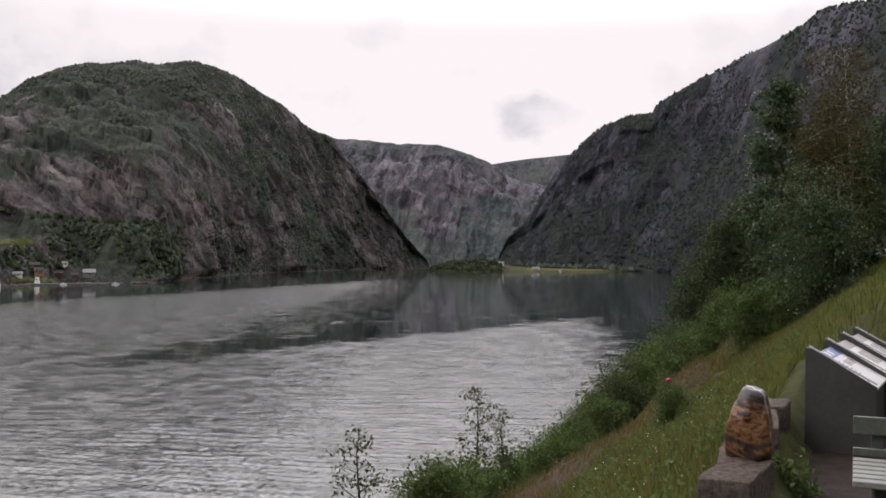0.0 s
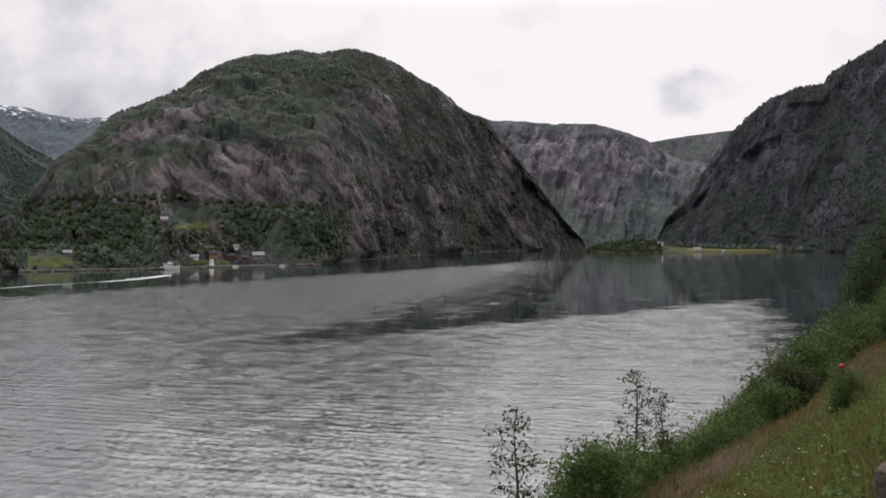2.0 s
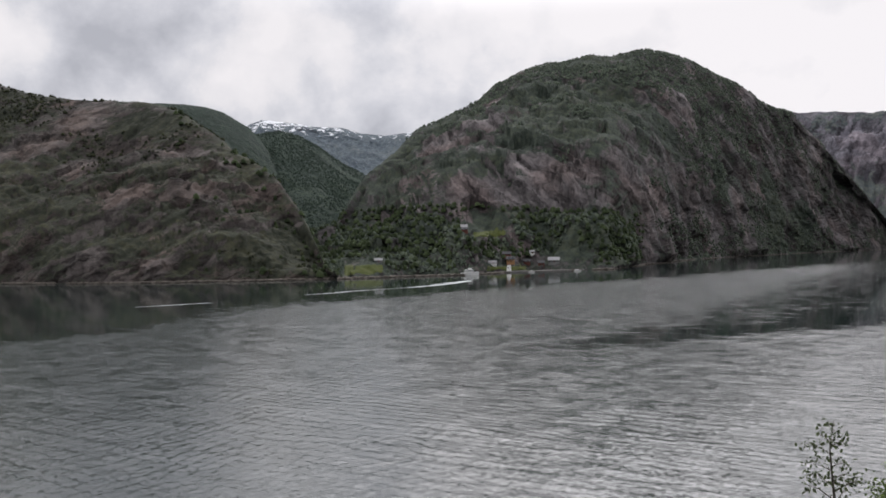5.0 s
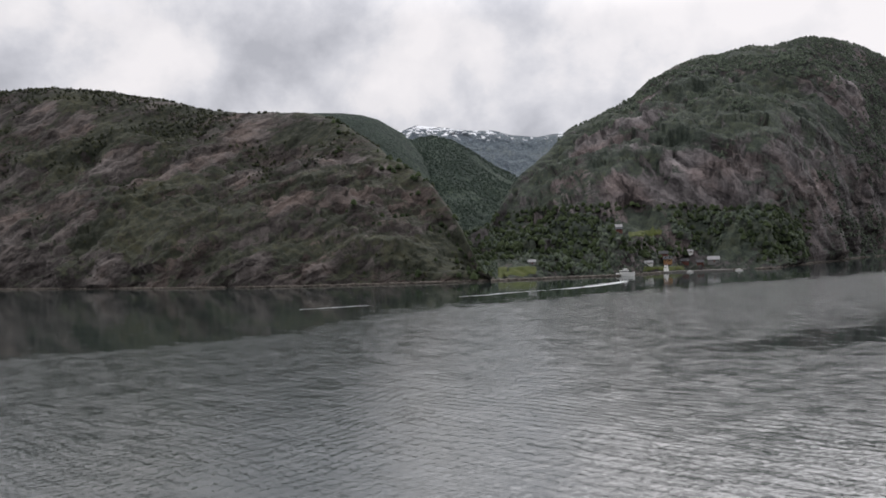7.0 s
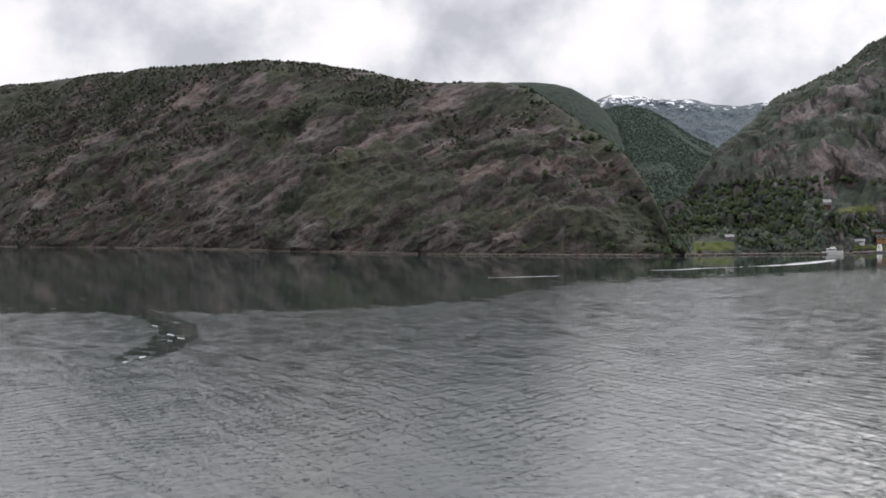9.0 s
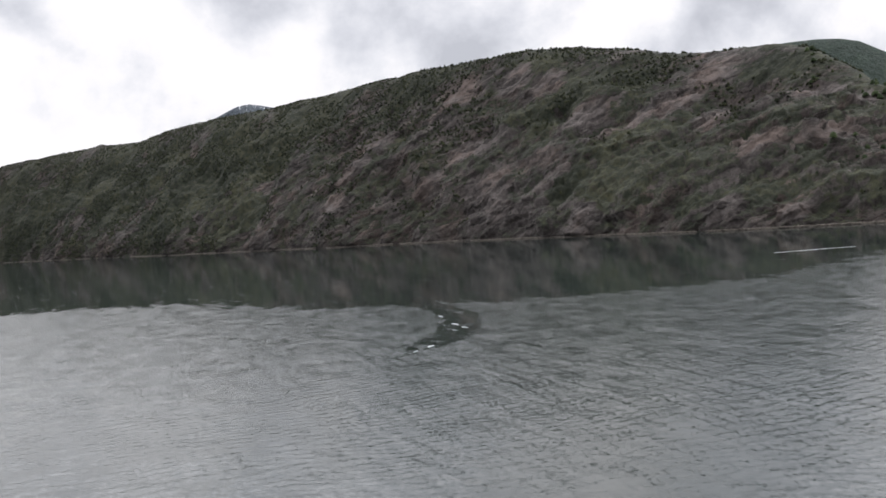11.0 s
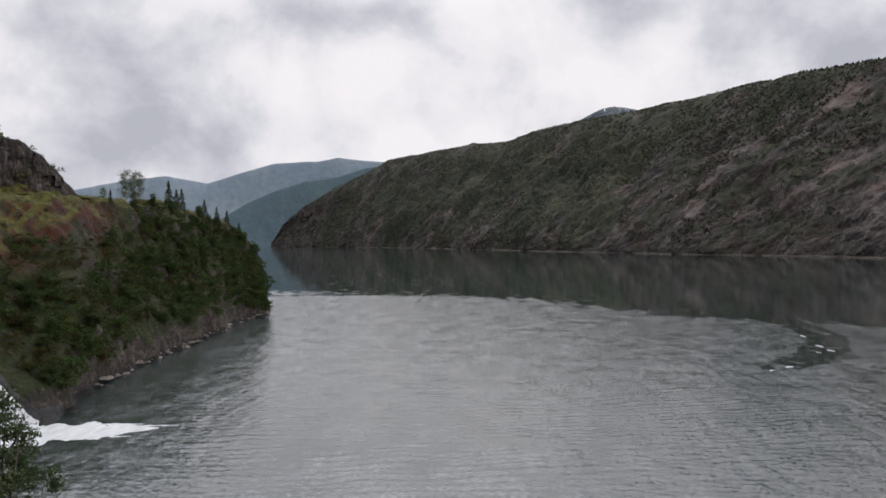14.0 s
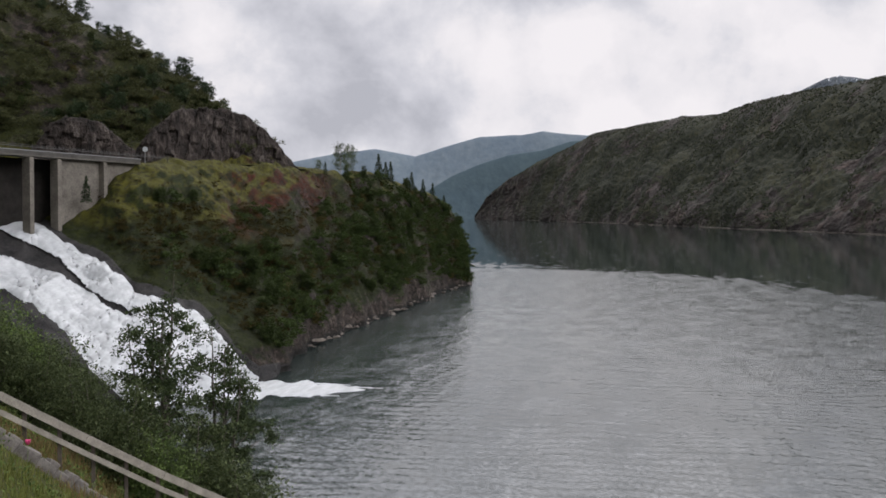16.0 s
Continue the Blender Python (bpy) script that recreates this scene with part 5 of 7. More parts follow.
def boulder_mat():
    m, n, b, co = material("banded_boulder")
    a = n.noise(n.mapping(co, (1.0, 1.0, 3.4), (0.12, 0.3, 0.2)), 3.0, 6.0, 0.6, 0.5)
    g = n.noise(co, 30.0, 5.0, 0.7)
    v = n.math("ADD", n.math("MULTIPLY", a, 0.8), n.math("MULTIPLY", g, 0.2))
    oz = n.add("ShaderNodeSeparateXYZ")
    n.link(co, oz.inputs[0])
    vx = n.math("SUBTRACT", oz.outputs[0], n.math("MULTIPLY_ADD", oz.outputs[2], -0.16, 0.075))
    vein = n.smooth(n.math("ABSOLUTE", n.math("ADD", vx, n.math("MULTIPLY_ADD", g, 0.05, -0.025))), 0.004, 0.014, 0.7, 0.0)
    base = n.ramp(v, [(0.36, (0.014, 0.010, 0.009)), (0.46, (0.045, 0.024, 0.016)), (0.505, (0.20, 0.082, 0.026)), (0.54, (0.23, 0.115, 0.044)), (0.575, (0.022, 0.016, 0.016)), (0.64, (0.12, 0.11, 0.115))])
    grey_top = n.smooth(n.math("ADD", oz.outputs[2], n.math("MULTIPLY", a, 0.25)), 0.53, 0.66)
    base = n.mix(grey_top, base, (0.055, 0.058, 0.066))
    n.link(n.mix(vein, base, (0.36, 0.34, 0.33)), b.inputs["Base Color"])
    b.inputs["Roughness"].default_value = 0.5
    n.link(n.bump(v, 0.5, 0.03), b.inputs["Normal"])
    return m


bm = bmesh.new()
bmesh.ops.create_icosphere(bm, subdivisions=5, radius=1.0)
FACES = [(Vector(n).normalized(), d) for n, d in (((0, 0, -1), 0.27), ((-0.12, -0.2, 1), 0.25), ((0.62, -0.76, 0.16), 0.125), ((-0.42, -0.88, 0.16), 0.13), ((0.95, 0.1, 0.42), 0.175), ((0.95, 0.1, -0.22), 0.16), ((-0.95, 0, 0.42), 0.175), ((-0.95, 0, -0.35), 0.15), ((0, 1, 0.2), 0.14), ((0.6, 0.75, 0.2), 0.15), ((-0.6, 0.7, 0.3), 0.16), ((0.75, -0.1, 0.7), 0.225), ((-0.7, -0.3, 0.6), 0.235), ((0.3, -0.6, -0.6), 0.235))]
for v in bm.verts:
    p = v.co.normalized()
    # broken faces with edges worn a little round
    reach = sum(max(0.0, p.dot(n) / d) ** 16 for n, d in FACES) ** (-1 / 16)
    q3 = p * (reach * 1.04 + 0.012 * noise.noise(p * 2.6) + 0.008 * noise.noise(p * 7) + 0.004 * noise.noise(p * 17))
    v.co = Vector((q3.x, q3.y, max(q3.z + 0.265, 0.0)))
boulder = new("boulder", bm_mesh("boulder", bm, boulder_mat(), True))
boulder.matrix_basis = Matrix.Translation(at(-18.4, 6.55, TERRACE + 0.335)) @ pose(0, 0, 0, 0, 4, 25) @ Matrix.Scale(0.91, 4)
tagged(boulder, "upright orange and brown banded boulder standing on the wall", "boulder")

# information stand: four side boards with three sloping sheets between them
stand = new("information_stand")
STAND_AT = Vector((3.20, 8.17, TERRACE - 0.01))
stand.matrix_basis = Matrix.Translation(STAND_AT) @ pose(0, 0, 0, 0, 0, -31)
tagged(stand, "dark grey information stand with four side boards and sloping printed sheets", "information stand")


def side_board(y):
    # tall at the water side, low at the reader's side
    bm = bmesh.new()
    prof = [(0.0, 0.0), (0.575, 0.0), (0.575, 0.625), (0.05, 0.93), (0.0, 0.935)]
    a = [bm.verts.new((x, y - 0.022, z)) for x, z in prof]
    b = [bm.verts.new((x, y + 0.022, z)) for x, z in prof]
    bm.faces.new(a)
    bm.faces.new(b[::-1])
    for i in range(5):
        bm.faces.new((a[i], a[(i + 1) % 5], b[(i + 1) % 5], b[i]))
    return bm_mesh("side_board", bm, M_SLATE, False, 0.004)


def slope_box(name, x0, x1, y0, y1, lift, thick, mat):
    """A sheet lying on the slope between two side boards."""
    def z(x):
        return 0.895 - (x - 0.05) * (0.33 / 0.61) + lift
    bm = bmesh.new()
    vs = [bm.verts.new(p) for p in ((x0, y0, z(x0)), (x1, y0, z(x1)), (x1, y1, z(x1)), (x0, y1, z(x0)), (x0, y0, z(x0) - thick), (x1, y0, z(x1) - thick), (x1, y1, z(x1) - thick), (x0, y1, z(x0) - thick))]
    for f in ((0, 1, 2, 3), (4, 7, 6, 5), (0, 4, 5, 1), (1, 5, 6, 2), (2, 6, 7, 3), (3, 7, 4, 0)):
        bm.faces.new([vs[i] for i in f])
    return bm_mesh(name, bm, mat)


SP = 1.02
for i in range(4):
    sb = part("side_board", side_board(i * SP), stand)
    part("edge_strip", slope_box("edge_strip", 0.03, 0.575, i * SP - 0.024, i * SP + 0.024, 0.046, 0.012, M_RIM), sb, "pale metal edge strip")
for i in range(3):
    y0, y1 = i * SP + 0.03, (i + 1) * SP - 0.03
    sh = part("printed_sheet", slope_box("printed_sheet", 0.06, 0.56, y0, y1, -0.02, 0.02, M_PAPER), stand, "white printed information sheet")
    part("print_block", slope_box("print_block", 0.065, 0.17, y0 + 0.03, y1 - 0.03, -0.017, 0.002, M_BLUEINK if i == 0 else M_PHOTO), sh)
    for k in range(6):
        x = 0.21 + k * 0.035
        part("print_bar", slope_box("print_bar", x, x + 0.014, y0 + 0.08, y0 + 0.42, -0.017, 0.002, M_GREYINK), sh)
    part("print_block", slope_box("print_block", 0.23, 0.42 if i else 0.30, y0 + 0.52, y1 - 0.08, -0.017, 0.002, M_PHOTO), sh)
    part("print_bar", slope_box("print_bar", 0.47, 0.49, y0 + 0.2, y0 + 0.36, -0.017, 0.002, M_GREYINK), sh)
    part("cross_board", box("cross_board", (0.03, SP - 0.05, 0.5), Matrix.Translation((0.52, (y0 + y1) / 2, 0.06)), M_SLATE), stand)
for k in range(4):
    # heading strokes on the blue band of the first sheet
    part("print_bar", slope_box("print_bar", 0.085, 0.15, 0.12 + k * 0.15, 0.20 + k * 0.15, -0.013, 0.002, M_PAPER), stand)

# bench facing the water
bench = new("bench")
BP = at(-23.9, 6.3, TERRACE + 0.03)
bench.matrix_basis = Matrix.Translation(BP) @ pose(0, 0, 0, 0, 0, -24)
tagged(bench, "park bench with pale weathered seat slats and dark green back boards", "bench")
for k in range(6):
    part("seat_slat", box("seat_slat", (1.6, 0.085, 0.035), Matrix.Translation((0.8, -0.16 - k * 0.102, 0.42 - 0.004 * k)), M_BENCHW, 0.006), bench)
for z, h_ in ((0.445, 0.05), (0.575, 0.11)):
    part("back_board", box("back_board", (1.6, 0.035, h_), Matrix.Translation((0.8, -0.02 + (z - 0.4) * 0.2, z)), M_BENCHG, 0.006), bench)
for x in (0.14, 1.46):
    part("leg", box("leg", (0.07, 0.07, 0.42), Matrix.Translation((x, -0.5, 0)), M_BENCHG, 0.006), bench)
    part("leg", box("leg", (0.07, 0.07, 0.66), Matrix.Translation((x, 0.07, 0)), M_BENCHG, 0.006), bench)
    part("seat_bearer", box("seat_bearer", (0.05, 0.6, 0.07), Matrix.Translation((x, -0.25, 0.345)), M_BENCHG, 0.006), bench)

# timber railing of the path that goes down towards the waterfall
rail = new("path_railing")
RA = [(128.5, 21.6, -8.9), (125.5, 22.0, -10.35), (121.1, 22.6, -13.0), (116.8, 23.2, -15.4), (113.0, 24.0, -17.2), (110.0, 24.8, -18.6)]
tops = [at(a, d, EYE + d * math.tan(radians(e))) for a, d, e in RA]
rail.location = (tops[2].x, tops[2].y, float(bank_z(tops[2].x, tops[2].y)))
tagged(rail, "weathered two-rail timber railing running down a path", "railing")


def beam(name, a, b, w, h, mat):
    d = b - a
    m = Matrix.Translation(a - rail.location) @ d.to_track_quat("X", "Z").to_matrix().to_4x4()
    bm = bmesh.new()
    bmesh.ops.create_cube(bm, size=1.0)
    for v in bm.verts:
        v.co = Vector(((v.co.x + 0.5) * d.length, v.co.y * w, v.co.z * h))
    bm.transform(m)
    return bm_mesh(name, bm, mat, False, 0.008)


for a, b in zip(tops[:-1], tops[1:]):
    up_ = Vector((0, 0, 1))
    part("top_rail", beam("top_rail", a, b + (b - a) * 0.004, 0.05, 0.16, M_RAIL), rail)
    part("lower_rail", beam("lower_rail", a - up_ * 0.36, b - up_ * 0.36, 0.05, 0.10, M_RAIL), rail)
for i in range(13):
    t = i / 12 * (len(tops) - 1.001)
    j = int(t)
    p = tops[j].lerp(tops[j + 1], t - j)
    g = min(float(bank_z(p.x, p.y)) - 0.3, p.z - 0.9)
    part("post", box("post", (0.09, 0.09, p.z - g + 0.02), Matrix.Translation(Vector((p.x * 1.006, p.y * 1.006, g)) - rail.location) @ pose(0, 0, 0, 0, 0, 30), M_POST, 0.008), rail)
M_KERB = plain("pale_kerb_stone", (0.0600, 0.0550, 0.0500), (0.2000, 0.1850, 0.1700), 5.0, 0.9, 0.0, 0.6, 0.04)
# stone kerb on the near side of that path
kerb = new("path_kerb")
KA = [az_bank(128.6, 19.5), az_bank(125.5, 19.8), az_bank(121.7, 20.3), az_bank(118.9, 20.8), az_bank(115, 21.6)]
kerb.location = KA[2]
tagged(kerb, "kerb of pale rough stones along the path", "kerb")
r = random.Random(8)
for i in range(30):
    t = (i + 0.5) / 30 * (len(KA) - 1.001)
    j = int(t)
    p = KA[j].lerp(KA[j + 1], t - j)
    d = (KA[j + 1] - KA[j])
    m = Matrix.Translation(p - kerb.location - Vector((0, 0, 0.12))) @ d.to_track_quat("X", "Z").to_matrix().to_4x4() @ pose(0, 0, 0, r.uniform(-8, 8), r.uniform(-6, 6), r.uniform(-8, 8))
    part("stone", box("stone", (0.30 + r.uniform(-0.03, 0.05), 0.24, 0.34 + r.uniform(-0.05, 0.05)), m, M_KERB, 0.03, 0.03, 1, i), kerb)

# ---- trees and shrubs ----
M_BARK = plain("grey_bark", (0.05, 0.043, 0.036), (0.16, 0.145, 0.125), 9.0, 0.9, 0.0, 0.6, 0.02)
M_BIRCH = plain("birch_bark", (0.12, 0.11, 0.10), (0.45, 0.43, 0.40), 5.0, 0.8, 0.0, 0.3, 0.01)
L_MID = leaf_mat("willow_leaves", (0.036, 0.062, 0.018), (0.142, 0.196, 0.060))
L_DARK = leaf_mat("dark_broad_leaves", (0.020, 0.031, 0.014), (0.072, 0.098, 0.040))
L_BIG = leaf_mat("glossy_maple_leaves", (0.024, 0.042, 0.018), (0.115, 0.160, 0.074), 0.2)
L_BIG.node_tree.nodes["Principled BSDF"].inputs["Roughness"].default_value = 0.38
L_BIG.node_tree.nodes["Principled BSDF"].inputs["Specular IOR Level"].default_value = 0.15
L_BROWN = leaf_mat("olive_birch_leaves", (0.042, 0.038, 0.013), (0.12, 0.102, 0.036))
L_GREY = leaf_mat("grey_green_alder_leaves", (0.028, 0.040, 0.016), (0.094, 0.118, 0.050))
L_CAPE = leaf_mat("cape_birch_leaves", (0.015, 0.025, 0.008), (0.054, 0.074, 0.024))
L_NEEDLE = leaf_mat("spruce_needles", (0.014, 0.024, 0.012), (0.045, 0.068, 0.030), 0.1)


def leaves(centres, size, rng, up=0.35, slim=0.55):
    """A bent four-sided leaf at every centre."""
    n = len(centres)
    d = rng.normal(size=(n, 3))
    d /= np.linalg.norm(d, axis=1, keepdims=True)
    nn = rng.normal(size=(n, 3)) + np.array([0, 0, up * 3])
    s = np.cross(d, nn)
    s /= np.maximum(np.linalg.norm(s, axis=1, keepdims=True), 1e-6)
    nn = np.cross(s, d)
    L = (size * rng.uniform(0.6, 1.35, n))[:, None]
    a = centres - d * L * 0.5
    b = centres + s * L * slim * 0.5 + nn * L * 0.10
    c = centres + d * L * 0.5 - nn * L * 0.05
    e = centres - s * L * slim * 0.5 + nn * L * 0.10
    v = np.stack([a, b, c, e], 1).reshape(-1, 3)
    return v, np.arange(n * 4).reshape(-1, 4)


PROFILES = {
    "round": ([0, 0.15, 0.4, 0.7, 0.9, 1.0], [0.55, 0.9, 1.0, 0.85, 0.5, 0.12]),
    "tall": ([0, 0.15, 0.4, 0.7, 0.9, 1.0], [0.4, 0.85, 1.0, 0.8, 0.6, 0.3]),
    "spruce": ([0, 0.1, 0.5, 1.0], [0.8, 1.0, 0.58, 0.03]),
    "shrub": ([0, 0.3, 0.65, 0.9, 1.0], [0.7, 1.0, 0.85, 0.45, 0.1])}


def make_tree(name, h, spread, limbs, count, leaf, low, shape, seed, lmat, bmat, label, category="tree", stems=1, droop=0.0, spray=0.17, group=""):
    """A tapered trunk with limbs and a crown of single leaves clustered along them."""
    rng = np.random.default_rng(seed)
    rr = random.Random(seed)
    thing = new(name)
    tagged(thing, label, category, group)
    wood, tips, weight = [], [], []
    for st in range(stems):
        lean = Vector((rr.uniform(-1, 1), rr.uniform(-1, 1), 0)) * (0.06 if stems == 1 else 0.38) * spread
        hh = h * (1 if st == 0 else rr.uniform(0.62, 0.95))
        base = Vector((rr.uniform(-1, 1), rr.uniform(-1, 1), 0)) * (0 if stems == 1 else 0.12 * spread)
        pts = [base + lean * (t ** 1.4) + Vector((noise.noise(Vector((t * 3, seed, st))), noise.noise(Vector((seed, t * 3, st + 5))), 0)) * 0.05 * hh * t + Vector((0, 0, t * hh - 0.25)) for t in np.linspace(0, 1, 9)]
        r0 = 0.013 * hh + 0.02
        wood.append(tube(pts, [r0 * (1 - 0.93 * t) for t in np.linspace(0, 1, 9)], 6))
        nl = max(3, limbs // stems)
        for i in range(nl):
            f = (i + rr.random()) / nl
            t = low + (0.985 - low) * f
            o = pts[int(t * 8)].lerp(pts[min(int(t * 8) + 1, 8)], t * 8 - int(t * 8))
            a = i * 2.39996 + rr.uniform(-0.5, 0.5) + st
            L = spread * float(np.interp(f, *PROFILES[shape])) * rr.uniform(0.65, 1.15) * (1 if stems == 1 else 0.72)
            rise = (-0.12 - 0.25 * (1 - f) if shape == "spruce" else rr.uniform(0.25, 0.9) * (0.6 + f * 0.8)) - droop
            out = Vector((math.cos(a), math.sin(a), 0))
            p1 = o + out * L * 0.5 + Vector((0, 0, rise * L * 0.42))
            p2 = o + out * L + Vector((0, 0, rise * L * (0.62 if droop == 0 else 0.3) - droop * L * 0.6))
            wood.append(tube([o, p1, p2], [r0 * 0.34 * (1 - 0.6 * f), r0 * 0.2 * (1 - 0.6 * f), r0 * 0.05], 4))
            for s_ in (0.3, 0.48, 0.65, 0.8, 0.92, 1.0):
                q_ = o.lerp(p1, s_ / 0.5) if s_ < 0.5 else p1.lerp(p2, (s_ - 0.5) * 2)
                jit = 0.0 if shape == "spruce" else 0.20 * L
                tips.append(q_ + Vector((rr.gauss(0, 1), rr.gauss(0, 1), rr.gauss(0, 0.8))) * jit)
                weight.append((0.18 + L / spread) * (0.35 + s_))
    tips, weight = np.array([tuple(p) for p in tips]), np.array(weight)
    # some clusters are bare, some heavy
    weight = weight * rng.choice([0.25, 0.7, 1.0, 1.5], len(weight))
    pick = rng.choice(len(tips), count, p=weight / weight.sum())
    sig = spread * spray * (0.45 if shape == "spruce" else 1.0)
    cen = tips[pick] + rng.normal(size=(count, 3)) * sig * np.array([1, 1, 0.45 if shape == "spruce" else 0.7])
    cen[:, 2] = np.maximum(cen[:, 2], 0.02)
    part("trunk", mesh_np("trunk", *joined(wood), bmat, True), thing)
    v, f_ = leaves(cen, leaf, rng)
    part("crown", mesh_np("crown", v, f_, lmat), thing)
    return thing


def plant(kinds, places, rng, group=""):
    """Copies of the kinds at the places: position, scale."""
    for i, (p, s) in enumerate(places):
        o = copy_thing(kinds[i % len(kinds)], Matrix.Translation(p) @ pose(0, 0, 0, rng.uniform(-4, 4), rng.uniform(-4, 4), rng.uniform(0, 360)) @ Matrix.Diagonal((s * rng.uniform(0.9, 1.15), s * rng.uniform(0.9, 1.15), s * rng.uniform(0.88, 1.1), 1)))
        if group:
            o["group"] = group


def put(thing, p, rz=0, s=1.0):
    thing.matrix_basis = Matrix.Translation(p) @ pose(0, 0, 0, 0, 0, rz) @ Matrix.Scale(s, 4)


# shrub belt below the terrace
G = "shrubs on the bank"
sh1 = make_tree("shrub", 3.6, 1.5, 40, 9500, 0.112, 0.06, "shrub", 101, L_MID, M_BARK, "leafy green willow shrub growing on the bank", "shrub", 5, group=G)
sh2 = make_tree("shrub", 3.2, 1.4, 36, 8500, 0.112, 0.06, "shrub", 102, L_MID, M_BARK, "leafy green willow shrub growing on the bank", "shrub", 4, group=G)
sh3 = make_tree("shrub", 3.7, 1.6, 40, 9500, 0.118, 0.06, "shrub", 103, L_GREY, M_BARK, "grey-green alder shrub growing on the bank", "shrub", 4, group=G)
rnd = random.Random(12)
belt = []
for i in range(46):
    f = i / 45
    az = 0.9 - 18.9 * f ** 0.9
    d = 19 + 44 * f ** 1.25
    p = az_bank(az, d)
    belt.append((az_bank(az + 0.5 + rnd.uniform(-0.8, 0.8), d + rnd.uniform(-1.5, 1.5) + (i % 3) * 1.6), rnd.uniform(0.72, 1.08) + 0.55 * f))
put(sh1, belt[0][0], 20, 0.7)
put(sh2, belt[1][0], 80, 0.75)
put(sh3, belt[2][0], 140, 0.75)
plant([sh1, sh2, sh1, sh2, sh1, sh3], belt[3:], rnd)
for az, d, s in ((-11.0, 41, 1.0), (-12.0, 45, 1.15), (-13.0, 49, 1.25), (-13.8, 54, 1.35), (-19.3, 47, 0.95), (-20.2, 45, 0.8), (-18.4, 46, 1.05)):
    put(copy_thing((sh1, sh2, sh3)[int(d) % 3], Matrix()), az_bank(az, d), az * 53, s)
# two thin saplings stand above the belt
sap = make_tree("sapling", 4.7, 0.5, 26, 900, 0.085, 0.40, "tall", 111, L_GREY, M_BARK, "thin young rowan with sparse leaves", "sapling")
put(sap, az_bank(-2.2, 25), 0, 1.0)
sap2 = make_tree("sapling", 4.1, 0.5, 26, 1000, 0.08, 0.35, "round", 112, L_GREY, M_BARK, "thin young birch with a small round crown", "sapling")
put(sap2, az_bank(5.0, 20), 0, 1.12)
put(copy_thing(sap, Matrix()), az_bank(-3.8, 26), 70, 0.80)
# the big round tree and those behind it
big_t = make_tree("broadleaf_tree", 8.2, 3.2, 60, 17000, 0.19, 0.05, "round", 121, L_BIG, M_BARK, "dense round dark green broadleaf tree on the bank", "tree", 3, spray=0.13)
put(big_t, az_bank(-22.5, 42) - Vector((0, 0, 0.4)), 30, 0.76)
tall_t = make_tree("birch_tree", 15.5, 1.9, 60, 15000, 0.26, 0.12, "tall", 122, L_BIG, M_BARK, "tall slender green birch standing above the shrubs", "tree", 1, spray=0.15)
put(tall_t, az_bank(-20.0, 58) - Vector((0, 0, 0.3)), 0, 0.97)
weep = make_tree("birch_tree", 17.0, 4.3, 64, 15000, 0.22, 0.2, "tall", 123, L_BROWN, M_BIRCH, "tall weeping birch with thin olive-brown foliage", "tree", 2, 0.35, 0.16)
put(weep, az_bank(-23.9, 55) - Vector((0, 0, 0.3)), 0, 0.77)
put(copy_thing(weep, Matrix()), az_bank(-27.0, 57) - Vector((0, 0, 0.3)), 120, 0.74)
alder = make_tree("alder_tree", 11, 3.9, 54, 9500, 0.32, 0.08, "round", 124, L_DARK, M_BARK, "dark alder tree in the row behind the shrubs", "tree", 2, spray=0.15, group="alders behind the shrubs")
put(alder, az_bank(-15.6, 76), 0, 0.8)
for az, d, s in ((-14.9, 92, 0.5), (-16.6, 82, 0.9), (-17.6, 70, 0.9), (-18.6, 84, 1.15), (-20.4, 66, 0.95), (-23.6, 58, 0.8), (-26.6, 46, 0.6), (-14.0, 108, 0.35)):
    put(copy_thing(alder, Matrix()), az_bank(az, d), az * 40, s)

# shrubs by the path to the waterfall
al2 = make_tree("alder_bush", 8.6, 1.75, 84, 15000, 0.12, 0.10, "shrub", 131, L_DARK, M_BARK, "tall grey-green alder bush in front of the waterfall", "shrub", 5, spray=0.072)
put(al2, az_bank(116.9, 30) - Vector((0, 0, 0.5)), 0, 0.98)
put(copy_thing(al2, Matrix()), az_bank(113.4, 31) - Vector((0, 0, 0.5)), 100, 0.98)
for az, d, s, t in ((125.5, 31, 0.85, 0), (123.6, 30, 0.75, 1), (121.6, 29, 0.75, 0), (127.5, 33, 1.05, 2), (120.3, 28.5, 0.8, 1), (119.0, 27, 0.9, 0), (112.2, 27, 1.0, 1), (110.6, 27.5, 0.85, 0), (109.2, 28, 0.8, 2), (114.8, 27, 1.05, 0), (107.9, 28.5, 0.75, 1), (124.6, 34, 0.95, 2), (117.2, 26.5, 0.75, 2), (122.5, 35, 1.0, 1), (128.5, 29, 0.85, 0), (105.8, 29.5, 0.5, 2)):
    o = copy_thing((sh3, sh3, sh1)[t], Matrix())
    o["group"] = "shrubs by the path"
    put(o, az_bank(az, d), az * 77, s)

